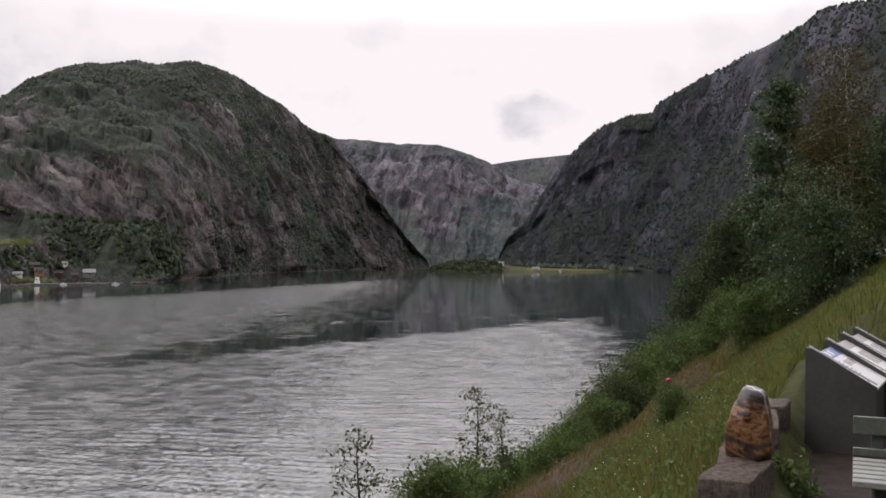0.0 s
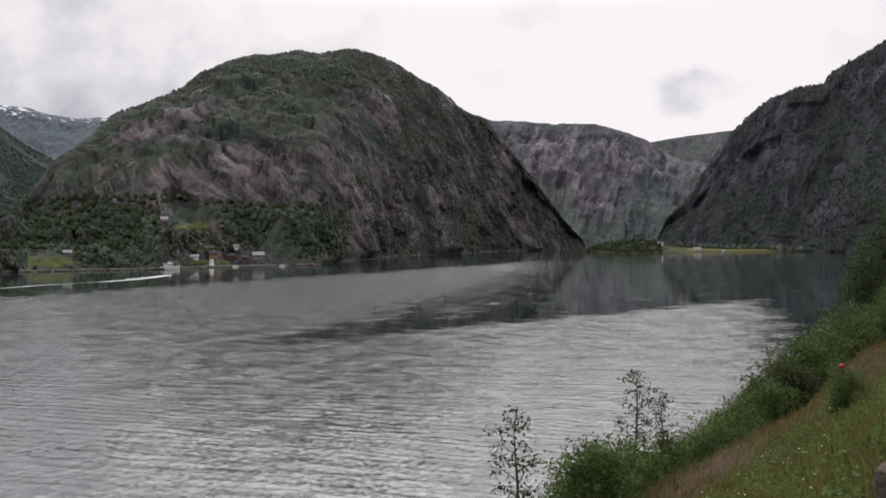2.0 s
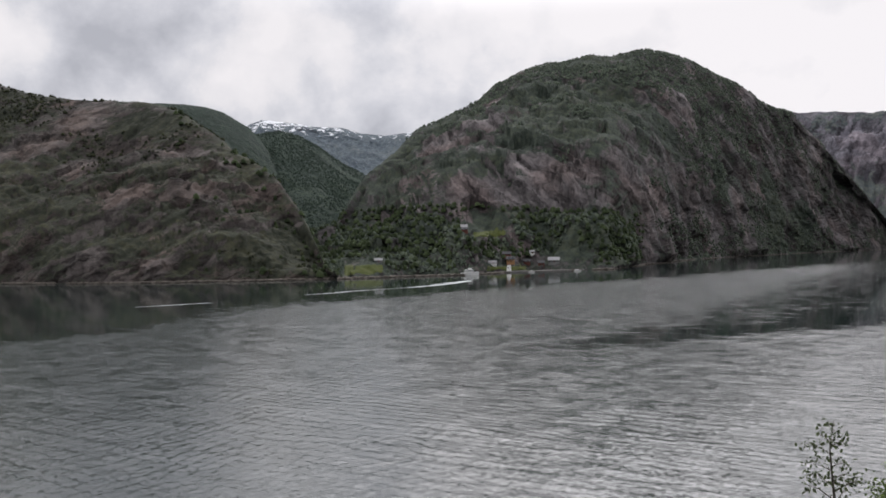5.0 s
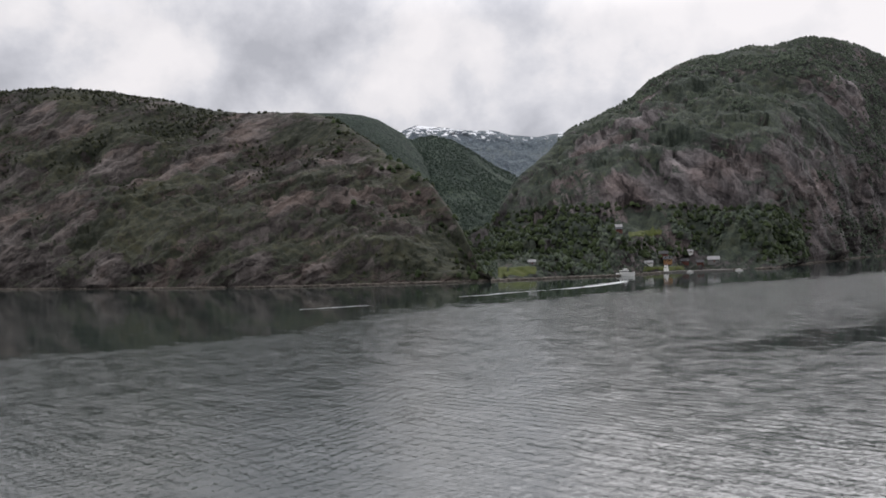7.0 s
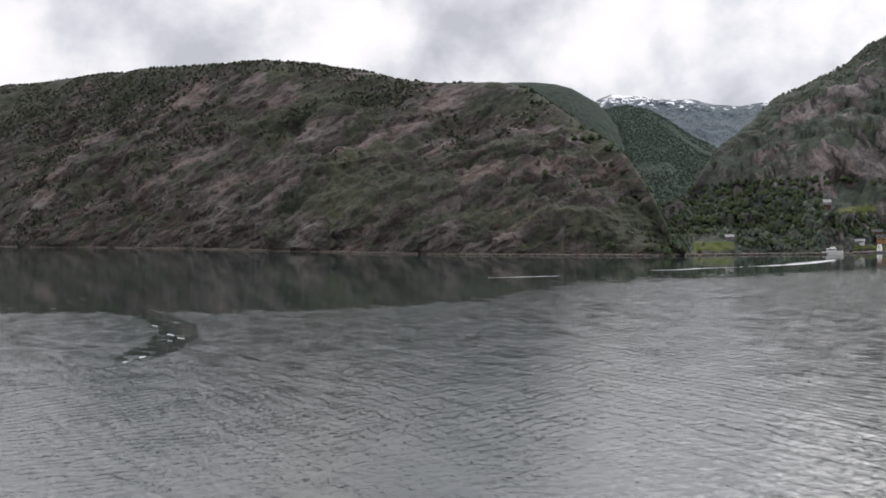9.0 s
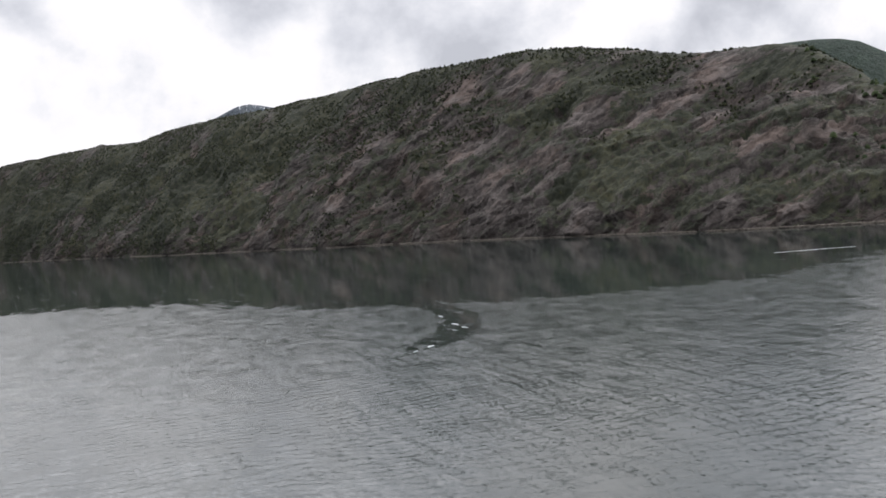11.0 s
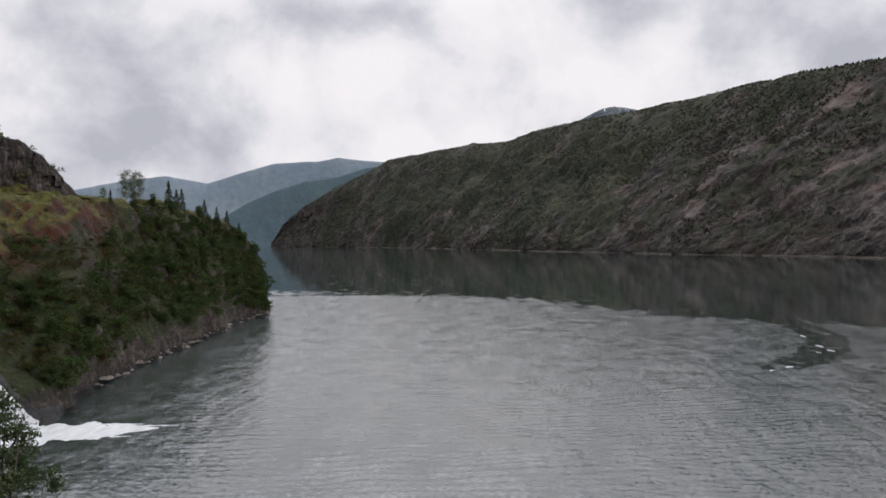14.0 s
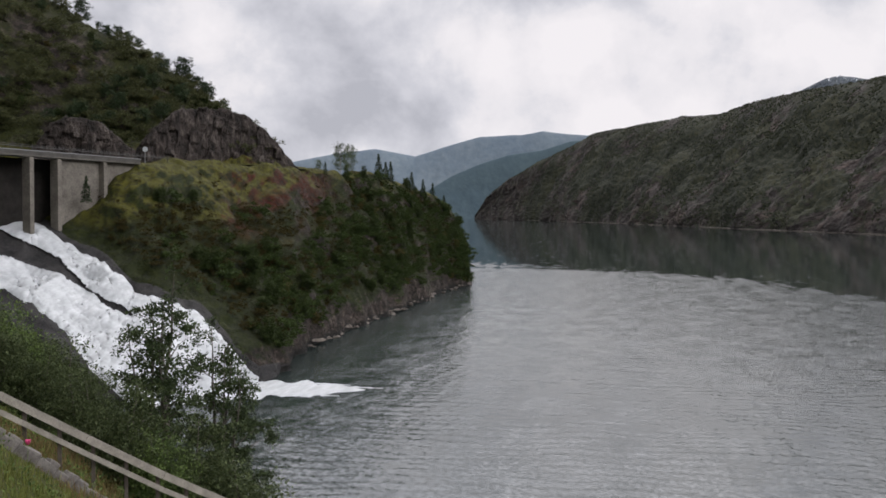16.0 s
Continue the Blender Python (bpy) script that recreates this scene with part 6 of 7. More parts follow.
# grass, weeds and flowers
def blades(name, mat, label, n, crange, wrange, h, seed, thin=0.0045):
    rng = np.random.default_rng(seed)
    c = crange[0] + (crange[1] - crange[0]) * rng.random(n) ** 1.5
    w = rng.uniform(*wrange, n)
    x, y = c * ALONG[0] + w * DOWN[0], c * ALONG[1] + w * DOWN[1]
    z = bank_z(x, y) - 0.03
    hh = h * rng.uniform(0.4, 1.2, n) * (0.75 + 0.5 * vnoise(np.c_[x, y, x * 0] * 0.8, 5))
    a = rng.uniform(0, 6.283, n)
    wd = thin * (1 + np.abs(c) / 14) * rng.uniform(0.7, 1.5, n)
    lx, ly = rng.normal(0, 0.28, n) * hh, rng.normal(0, 0.28, n) * hh
    b = np.c_[x, y, z]
    s = np.c_[np.cos(a) * wd, np.sin(a) * wd, np.zeros(n)]
    m = b + np.c_[lx * 0.35, ly * 0.35, hh * 0.6]
    t = b + np.c_[lx, ly, hh]
    v = np.stack([b - s, b + s, m + s * 0.6, t, m - s * 0.6], 1).reshape(-1, 3)
    k = np.arange(n)[:, None] * 5
    f = np.concatenate([k + np.array([[0, 1, 2, 4]]), k + np.array([[4, 2, 3, 3]])])
    me = bpy.data.meshes.new(name)
    me.from_pydata(v.tolist(), [], [*(k + np.array([[0, 1, 2, 4]])).tolist(), *(k + np.array([[4, 2, 3]])).tolist()])
    me.materials.append(mat)
    return tagged(new(name, me), label, "grass", kind="stuff")


L_GRASS = leaf_mat("meadow_grass", (0.044, 0.062, 0.013), (0.165, 0.178, 0.048))
L_STRAW = leaf_mat("dry_grass", (0.0750, 0.0517, 0.0216), (0.2025, 0.1496, 0.0690))
blades("grass", L_GRASS, "long green meadow grass on the bank", 105000, (2.0, 75.0), (0.85, 5.4), 0.30, 201)
blades("grass", L_GRASS, "long green grass below the terrace edge", 16000, (-8.0, 2.2), (0.85, 5.4), 0.3, 209)
blades("grass", L_GRASS, "long green grass behind the wall", 4000, (8.0, 16.5), (0.8, 1.3), 0.24, 206)
blades("grass", L_GRASS, "long green meadow grass on the slope beside the terrace", 22000, (15.0, 75.0), (-9.0, 1.0), 0.4, 205)
blades("dry_grass", L_STRAW, "dry straw-coloured grass stalks on the bank", 13000, (2.0, 46.0), (0.9, 7.5), 0.40, 202, 0.0035)
blades("dry_grass", L_STRAW, "flattened brown grass between meadow and shrubs", 5000, (4.0, 60.0), (5.0, 8.2), 0.22, 207, 0.004)
blades("grass", L_GRASS, "sparse grass under the shrubs", 9000, (4.0, 60.0), (5.2, 8.4), 0.26, 208)
blades("grass", L_GRASS, "long green grass beside the path", 26000, (-9.0, -24.0), (4.5, 19.0), 0.34, 203)
blades("dry_grass", L_STRAW, "dry orange grass along the path railing", 9000, (-22.0, -10.0), (10.5, 18.0), 0.42, 204, 0.0045)


def weeds(name, mat, label, n, crange, wrange, size, hmax, seed, cat="weeds"):
    rng = np.random.default_rng(seed)
    c, w = rng.uniform(*crange, n), rng.uniform(*wrange, n)
    x, y = c * ALONG[0] + w * DOWN[0], c * ALONG[1] + w * DOWN[1]
    cl = rng.integers(0, max(n // 26 if size > 0.03 else n // 2, 1), n)
    x, y = x[cl] + rng.normal(0, 0.09, n), y[cl] + rng.normal(0, 0.09, n)
    z = bank_z(x, y) + rng.random(n) * hmax
    v, f = leaves(np.c_[x, y, z], size, rng, 0.8)
    return tagged(new(name, mesh_np(name, v, f, mat)), label, cat, kind="stuff")


weeds("weeds", L_MID, "broad-leaved green weeds among the grass", 17000, (2.5, 30), (0.95, 5.2), 0.055, 0.30, 211)
weeds("weeds", L_MID, "leafy green weeds beside the path", 9000, (-24, -9), (5, 19), 0.075, 0.4, 213)
M_PETAL = plain("white_petals", (0.70, 0.71, 0.68), (0.82, 0.82, 0.80), 20.0, 0.7)
M_ROSE = plain("pink_petals", (0.45, 0.03, 0.12), (0.62, 0.06, 0.20), 20.0, 0.6)
weeds("daisies", M_PETAL, "small white wild flowers in the grass", 420, (2.5, 18), (1.1, 4.4), 0.022, 0.5, 212, "flowers")


def flower(p, label, group=""):
    th = new("rose")
    th.location = p
    tagged(th, label, "flower", group)
    rng = np.random.default_rng(int(abs(p.x * 100)))
    bm = bmesh.new()
    bmesh.ops.create_icosphere(bm, subdivisions=3, radius=0.05)
    for v in bm.verts:
        a = math.atan2(v.co.y, v.co.x)
        v.co = v.co * (0.8 + 0.3 * math.cos(a * 5 + v.co.z * 60)) + Vector((0, 0, 0.35 * math.hypot(v.co.x, v.co.y)))
    part("petals", bm_mesh("petals", bm, M_ROSE, True), th)
    part("stem", mesh_np("stem", *tube([(0, 0, -0.9), (0.02, 0, -0.4), (0, 0, 0)], [0.006, 0.005, 0.004], 5), L_MID), th)


flower(az_bank(-13.7, 20) + Vector((0, 0, 1.08)), "pink wild rose on its stem above the grass")
flower(az_bank(124.2, 18.6) + Vector((0, 0, 0.55)), "pink wild rose on its stem beside the path")
fern = make_tree("leafy_plant", 0.5, 0.32, 16, 700, 0.06, 0.05, "shrub", 140, L_MID, M_BARK, "low leafy green plant at the foot of the wall", "plant", 3)
put(fern, Vector((at(-19.9, 7.0).x, at(-19.9, 7.0).y, TERRACE + 0.03)), 0, 1.0)
sh4 = copy_thing(sh2, Matrix())
put(sh4, az_bank(-13.9, 20.3), 0, 0.36)


# dead twigs lying in the litter below the meadow
def twig(c, w, length, turn, label):
    p = cw(c, w)
    th = new("twig")
    th.location = p
    tagged(th, label, "twig", "fallen twigs on the bank")
    rr = random.Random(int(c * 100))
    ax = Vector((ALONG[0] * math.cos(turn) + DOWN[0] * math.sin(turn), ALONG[1] * math.cos(turn) + DOWN[1] * math.sin(turn), 0))

    def spot(t, side, lift):
        q = ax * length * t + Vector((-ax.y, ax.x, 0)) * side
        z = float(bank_z(p.x + q.x, p.y + q.y)) - p.z
        return Vector((q.x, q.y, z + 0.05 + lift))

    main = [spot(t, 0.05 * rr.uniform(-1, 1), 0.10 * t) for t in (-0.5, -0.2, 0.1, 0.4)]
    part("stem", mesh_np("stem", *tube(main, [0.022, 0.018, 0.012, 0.004], 6), M_BARK, True), th)
    for k in range(3):
        s_ = rr.choice((-1, 1))
        o = main[k].lerp(main[k + 1], rr.random())
        part("branch", mesh_np("branch", *tube([o, o + ax * length * 0.14 + Vector((-ax.y, ax.x, 0)) * 0.12 * s_ + Vector((0, 0, 0.08)), o + ax * length * 0.26 + Vector((-ax.y, ax.x, 0)) * 0.26 * s_ + Vector((0, 0, 0.13))], [0.009, 0.006, 0.002], 5), M_BARK, True), th)


rw = random.Random(9)
for i in range(16):
    twig(rw.uniform(10, 30), rw.uniform(5.2, 6.9), rw.uniform(0.9, 1.8), rw.uniform(-0.7, 0.7), "bare grey twig lying in the brown litter")

# ---- forest on the far slopes ----
def patchy(scale, cut, seed):
    def keep(b, up, v):
        return fbm(b / scale, 4, 0.6, seed) > cut
    return keep


def clear_of(b, places, seed):
    """True where growth stands clear of the bare rock."""
    wob = fbm(b / 30.0, 4, 0.6, seed) * 0.8
    ok = np.ones(len(b), bool)
    for p, r in places:
        ok &= np.linalg.norm(b - np.array(p), axis=1) / r + wob > 0.85
    return ok


def hill_keep(b, up, v):
    n = fbm(b / 60.0, 6, 0.72, 301)
    lean = np.clip((-b[:, 0] - 1000) / 900, -0.35, 0.12) + np.clip((v - 0.55) * 1.1, -0.15, 0.5)
    return (n + 0.55 * lean > 0.06) & (v < 0.86) & clear_of(b, HILL_BARE, 321)


def dome_keep(b, up, v):
    n = fbm(b / 80.0, 6, 0.72, 302)
    az = np.degrees(np.arctan2(-b[:, 0], b[:, 1]))
    lean = np.clip((13 - az) / 12, -0.4, 0.08) + np.clip((b[:, 2] - 170) / 300, -0.25, 0.5) + np.where(b[:, 2] < 55, 0.5, 0)
    top = np.clip((b[:, 2] - 380) / 120, 0, 0.4)
    fields = ((az > 23.5) & (az < 26.7) & (b[:, 2] > 32) & (b[:, 2] < 60)) | ((az > 31.3) & (az < 33.9) & (b[:, 2] < 13)) | ((az > 20) & (az < 25) & (b[:, 2] < 11))
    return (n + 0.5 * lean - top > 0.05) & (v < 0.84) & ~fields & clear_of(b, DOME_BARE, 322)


forest("hill_trees", P_HILL, M_FOREST, 36000, 3.2, 401, "low birch and pine scrub on the rocky hillside", hill_keep, 0.5)
forest("dome_trees", P_DOME, M_FOREST2, 38000, 4.4, 402, "mixed dark forest on the mountain side", dome_keep, 0.45, 0.4)
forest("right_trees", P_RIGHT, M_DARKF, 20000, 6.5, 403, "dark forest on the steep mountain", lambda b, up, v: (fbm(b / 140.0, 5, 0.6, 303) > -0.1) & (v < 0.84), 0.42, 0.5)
forest("ridge_trees", P_V2, M_HAZY, 10000, 4.4, 404, "green forest in the side valley", patchy(120.0, -0.35, 304), 0.5, 0.2)


def lush_keep(b, up, v):
    az = np.degrees(np.arctan2(-b[:, 0], b[:, 1]))
    fields = ((az > 23.5) & (az < 26.7) & (b[:, 2] > 30) & (b[:, 2] < 60) & (fbm(b / 18.0, 2, 0.5, 9) > -0.45)) | ((az > 31.2) & (az < 34.0) & (b[:, 2] < 14)) | ((az > 19.5) & (az < 25.2) & (b[:, 2] < 12))
    return (az > 15.5) & (b[:, 2] < 70 - 0.8 * np.abs(az - 29)) & (b[:, 2] > 2.0) & ~fields & (fbm(b / 40.0, 3, 0.5, 306) > -0.3)


forest("valley_trees", P_DOME, M_LUSH, 17000, 5.2, 406, "lush green birch and alder round the farms", lush_keep, 0.55, 0.15)



def edge_keep(b, up, v):
    az = np.degrees(np.arctan2(-b[:, 0], b[:, 1]))
    return (az < 44) & (v < 0.86) & (fbm(b / 35.0, 4, 0.6, 308) > np.interp(az, [34, 37, 44], [-0.6, -0.15, 0.12]))


forest("hill_edge_trees", P_HILL, M_LUSH, 5200, 5.0, 407, "birch and alder wood round the end of the hill", edge_keep, 0.5, 0.2)


def shore_stones(name, P, n, seed, size):
    """A pale broken line of stones at the foot of a slope."""
    rng = np.random.default_rng(seed)
    u = rng.random(n) * (P.shape[1] - 2)
    i = u.astype(int)
    j0 = int(P.shape[0] * 0.012) + 1
    b = P[j0, i] * (1 - (u - i))[:, None] + P[j0, i + 1] * (u - i)[:, None]
    run = fbm(b / 60.0, 3, 0.6, seed) > -0.3
    b = b[run]
    b[:, 2] = rng.uniform(0.0, 1.0, len(b))
    m = len(b)
    t = (TUFT[None] - np.array([0, 0, 0.35]) + rng.normal(0, 0.13, (m, 12, 3))) * (size * rng.uniform(0.4, 1.4, m))[:, None, None] * np.array([1.6, 1.6, 1.0])
    v = (t + b[:, None]).reshape(-1, 3)
    f = (TUFT_F[None] + (np.arange(m) * 12)[:, None, None]).reshape(-1, 3)
    return tagged(new(name, mesh_np(name, v, f, M_SHORE)), "pale bare rocks along the waterline", "rocks", kind="stuff")


M_SHORE = plain("bare_shore_rock", (0.05, 0.043, 0.037), (0.21, 0.185, 0.16), 0.4, 0.9, 0.0, 0.5, 0.3)
shore_stones("shore_rocks", P_HILL, 9000, 421, 0.8)
shore_stones("shore_rocks", P_CAPE, 420, 423, 0.5)
shore_stones("shore_rocks", P_DOME, 3600, 422, 0.9)

# ---- village on the far shore ----
def dome(az, rise):
    return meet(P_DOME, (0.9, 39.0), az, rise + bend(az))


M_WHITE = plain("white_boarding", (0.66, 0.66, 0.64), (0.78, 0.78, 0.76), 2.0, 0.6)
M_OCHRE = plain("ochre_boarding", (0.28, 0.15, 0.06), (0.36, 0.20, 0.085), 2.0, 0.6)
M_REDW = plain("falu_red_boarding", (0.10, 0.032, 0.024), (0.15, 0.05, 0.036), 2.0, 0.7)
M_GREYW = plain("grey_boarding", (0.16, 0.16, 0.155), (0.26, 0.255, 0.245), 2.0, 0.8)
M_ROOFD = plain("dark_roof", (0.035, 0.035, 0.038), (0.07, 0.07, 0.075), 2.0, 0.7)
M_ROOFG = plain("grey_sheet_roof", (0.22, 0.22, 0.225), (0.32, 0.32, 0.325), 2.0, 0.5)
M_WIN = plain("dark_window", (0.02, 0.022, 0.025), (0.035, 0.038, 0.042), 2.0, 0.15)
M_FIELD = plain("mown_field", (0.0403, 0.0550, 0.0132), (0.0744, 0.0825, 0.0240), 0.15, 0.95, 0.0, 0.3, 0.3)
M_FIELDY = plain("yellow_hay_field", (0.0900, 0.0870, 0.0300), (0.1320, 0.1200, 0.0450), 0.12, 0.95, 0.0, 0.3, 0.3)
M_QUAY = plain("quay_stone", (0.10, 0.095, 0.09), (0.22, 0.21, 0.20), 0.8, 0.9)


def house(p, size, turn, wall, roof, label, floors=1, chimney=True):
    """A gabled house with its windows, door and chimney; p is its foot."""
    L, B, H = size[0] * 0.8, size[1] * 0.8, size[2] * 0.85
    th = new("house")
    th.matrix_basis = Matrix.Translation(p) @ pose(0, 0, 0, 0, 0, turn)
    tagged(th, label, "house")
    bm = bmesh.new()
    rh = B * 0.42
    for x in (-L / 2, L / 2):
        for y, z in ((-B / 2, -2.5), (B / 2, -2.5), (B / 2, H), (0, H + rh), (-B / 2, H)):
            bm.verts.new((x, y, z))
    bm.verts.ensure_lookup_table()
    v = bm.verts
    bm.faces.new([v[i] for i in range(5)])
    bm.faces.new([v[i + 5] for i in range(4, -1, -1)])
    for i in range(5):
        j = (i + 1) % 5
        bm.faces.new((v[i], v[i + 5], v[j + 5], v[j]))
    part("wall", bm_mesh("wall", bm, wall), th)
    bm = bmesh.new()
    o, tk = 0.5, 0.22
    prof = [(-B / 2 - o, H - o * 0.84), (0, H + rh), (B / 2 + o, H - o * 0.84), (B / 2 + o, H - o * 0.84 + tk), (0, H + rh + tk * 1.2), (-B / 2 - o, H - o * 0.84 + tk)]
    a = [bm.verts.new((-L / 2 - o, y, z)) for y, z in prof]
    b = [bm.verts.new((L / 2 + o, y, z)) for y, z in prof]
    bm.faces.new(a)
    bm.faces.new(b[::-1])
    for i in range(6):
        bm.faces.new((a[i], a[(i + 1) % 6], b[(i + 1) % 6], b[i]))
    rf = part("roof", bm_mesh("roof", bm, roof), th)
    if chimney:
        part("chimney", box("chimney", (0.8, 0.8, 1.5), Matrix.Translation((L * 0.15, 0, H + rh - 0.4)), M_QUAY), rf)
    for side in (-1, 1):
        nwin = max(2, int(L / 2.6))
        for i in range(nwin):
            for f in range(floors):
                x = -L / 2 + (i + 0.5) * L / nwin
                w = part("window", box("window", (1.0, 0.12, 1.15), Matrix.Translation((x, side * (B / 2 + 0.02), 0.9 + f * 2.6)), M_WIN), th)
                part("frame", box("frame", (1.24, 0.08, 0.12), Matrix.Translation((x, side * (B / 2 + 0.06), 2.05 + f * 2.6)), M_WHITE), w)
        part("window", box("window", (0.12, 1.0, 1.15), Matrix.Translation((side * (L / 2 + 0.02), B * 0.2, 0.9)), M_WIN), th)
    part("door", box("door", (0.95, 0.12, 2.05), Matrix.Translation((L * 0.04, -(B / 2 + 0.03), 0.0)), M_REDW), th)
    return th


house(dome(26.1, 1.15), (11, 7, 3.4), 27, M_WHITE, M_ROOFG, "white farmhouse on the hillside meadow", 1)
house(dome(26.55, 1.05), (8, 5, 2.2), 27, M_REDW, M_ROOFD, "low red barn beside the farmhouse", 1, False)
house(dome(31.7, -0.75), (8, 5, 2.2), 32, M_GREYW, M_ROOFG, "small grey cabin at the edge of a field", 1, False)
house(dome(24.55, -1.05), (9, 5, 1.9), 22, M_WHITE, M_ROOFG, "small white shed by the shore", 1, False)
house(dome(23.55, -1.0), (9.5, 6.5, 3.4), 24, M_OCHRE, M_ROOFD, "ochre wooden house with a dark roof by the quay", 2)
house(dome(23.75, -0.65), (10, 6, 2.6), 20, M_REDW, M_ROOFD, "dark-roofed red house behind the ochre house", 1)
house(dome(22.5, -1.0), (14, 6, 2.2), 24, M_REDW, M_ROOFD, "long dark boathouse on the quay", 1, False)
house(dome(22.15, -0.45), (6, 4, 2.4), 50, M_WHITE, M_ROOFG, "small white hut on the slope", 1)
house(dome(21.6, -1.1), (7, 5, 2.6), 24, M_REDW, M_ROOFD, "red boathouse on the quay", 1, False)
house(dome(20.9, -1.05), (13, 8, 3.2), 22, M_GREYW, M_ROOFG, "large grey warehouse with a pale metal roof", 1, False)
# small harbour light
lp = sea(23.68, 893, 0.9)
lamp_th = new("harbour_light")
lamp_th.location = lp
tagged(lamp_th, "small white wooden harbour light with a red cap", "lighthouse")
bm = bmesh.new()
bmesh.ops.create_cone(bm, cap_ends=True, segments=8, radius1=2.5, radius2=1.5, depth=6.0, matrix=Matrix.Translation((0, 0, 3.0)))
part("tower", bm_mesh("tower", bm, M_WHITE), lamp_th)
bm = bmesh.new()
bmesh.ops.create_cone(bm, cap_ends=True, segments=8, radius1=1.7, radius2=0.15, depth=1.6, matrix=Matrix.Translation((0, 0, 6.8)))
part("cap", bm_mesh("cap", bm, M_REDW), lamp_th, "red pointed cap")
part("window", box("window", (0.8, 0.3, 1.0), Matrix.Translation((0.0, -1.95, 3.2)), M_WIN), lamp_th)
# quay
quay = new("quay")
qa, qb = sea(24.2, 892), sea(20.0, 896)
quay.location = qa.lerp(qb, 0.5)
tagged(quay, "low stone quay with timber fenders in front of the boathouses", "quay")
ang = math.degrees(math.atan2((qb - qa).y, (qb - qa).x))
for i in range(10):
    p = qa.lerp(qb, (i + 0.5) / 10) - quay.location
    part("quay_block", box("quay_block", ((qb - qa).length / 10 - 0.2, 12, 2.6), Matrix.Translation((p.x, p.y, -1.2)) @ pose(0, 0, 0, 0, 0, ang), M_QUAY, 0.1), quay)
    part("fender", box("fender", (0.4, 0.4, 2.6), Matrix.Translation((p.x, p.y, -1.0)) @ pose(0, 0, 0, 0, 0, ang) @ Matrix.Translation((0, 6.2, 0)), M_POST), quay)


def field(name, az0, az1, r0, r1, mat, label, surf=dome, n=24, m=10):
    g = np.empty((m, n, 3))
    for j in range(m):
        for i in range(n):
            a = az0 + (az1 - az0) * i / (n - 1)
            f = j / (m - 1)
            wob_ = 0.12 * math.sin(a * 5) * (r1 - r0)
            g[j, i] = surf(a, r0 + wob_ + (r1 - r0 - wob_ * 1.5) * f)
            g[j, i, 2] += 0.55 if 0 < j < m - 1 and 0 < i < n - 1 else -0.6
    return tagged(new(name, mesh_np(name, g.reshape(-1, 3), grid_faces(n, m)[:, ::-1], mat, True)), label, "field", kind="structure")


field("field_hill", 23.75, 25.7, 0.62, 1.0, M_FIELD, "small pale green meadow above the village")
field("field_shore", 31.45, 33.9, -1.45, -0.85, M_FIELD, "bright green hay field by the shore")
field("field_quay", 22.4, 24.9, -1.42, -1.18, M_FIELD, "green lawn by the quay")


def boat(p, size, turn, label, cabin=True):
    L, B, H = size[0] * 0.8, size[1] * 0.8, size[2] * 0.85
    th = new("boat")
    th.matrix_basis = Matrix.Translation(p) @ pose(0, 0, 0, 0, 0, turn)
    tagged(th, label, "boat")
    bm = bmesh.new()
    n = 12
    rows = []
    for i in range(n + 1):
        t = i / n
        w = B / 2 * (1 - max(0, (t - 0.55) / 0.45) ** 2)
        z = H * (0.55 + 0.3 * t * t)
        rows.append([bm.verts.new((L * (t - 0.5), y * w, zz)) for y, zz in ((-1, z), (-0.8, -0.3), (0, -0.6), (0.8, -0.3), (1, z))])
    for a, b in zip(rows[:-1], rows[1:]):
        for i in range(4):
            bm.faces.new((a[i], b[i], b[i + 1], a[i + 1]))
        bm.faces.new((a[4], b[4], b[0], a[0]))
    bm.faces.new(rows[0])
    part("hull", bm_mesh("hull", bm, M_WHITE, False), th)
    if cabin:
        cb = part("cabin", box("cabin", (L * 0.5, B * 0.72, H * 0.62), Matrix.Translation((-L * 0.06, 0, H * 0.6)), M_WHITE, 0.1), th)
        part("window", box("window", (L * 0.47, B * 0.74, H * 0.18), Matrix.Translation((-L * 0.06, 0, H * 0.88)), M_WIN), cb)
        part("wheelhouse", box("wheelhouse", (L * 0.22, B * 0.5, H * 0.4), Matrix.Translation((L * 0.0, 0, H * 1.2)), M_WHITE, 0.08), th)
    return th


boat(sea(26.1, 836, 0.1), (19, 5.2, 4.4), 26, "white excursion boat making way along the shore")
boat(sea(19.5, 892, 0.1), (8, 2.6, 1.4), 20, "small white motor boat at its mooring", True)
boat(sea(22.3, 884, 0.1), (7, 2.4, 1.3), 22, "small white motor boat beside the quay", True)
wk = new("boat_wake")
tagged(wk, "pale foamy wake trailing behind the boat", "wake", kind="structure")
for k, (pts, wd) in enumerate([([(26.1, 694), (27.7, 632), (29.5, 598), (30.7, 588)], [4, 7, 4, 0.4]), ([(30.9, 584), (33.3, 563), (34.7, 543), (36.3, 536)], [0.5, 3, 2.5, 0.3]), ([(26.0, 705), (27.2, 668), (28.6, 640)], [1.5, 2.5, 0.3]), ([(41.8, 470), (44.0, 460), (46.2, 451)], [0.4, 2.6, 0.4])]):
    part("foam", foam_patch("foam", [sea(a, d) for a, d in pts], wd, 40 + k, 0.05, 0.6), wk)
slick = new("slick_foam")
tagged(slick, "thin white foam lines along the dark curved slick", "foam", kind="structure")
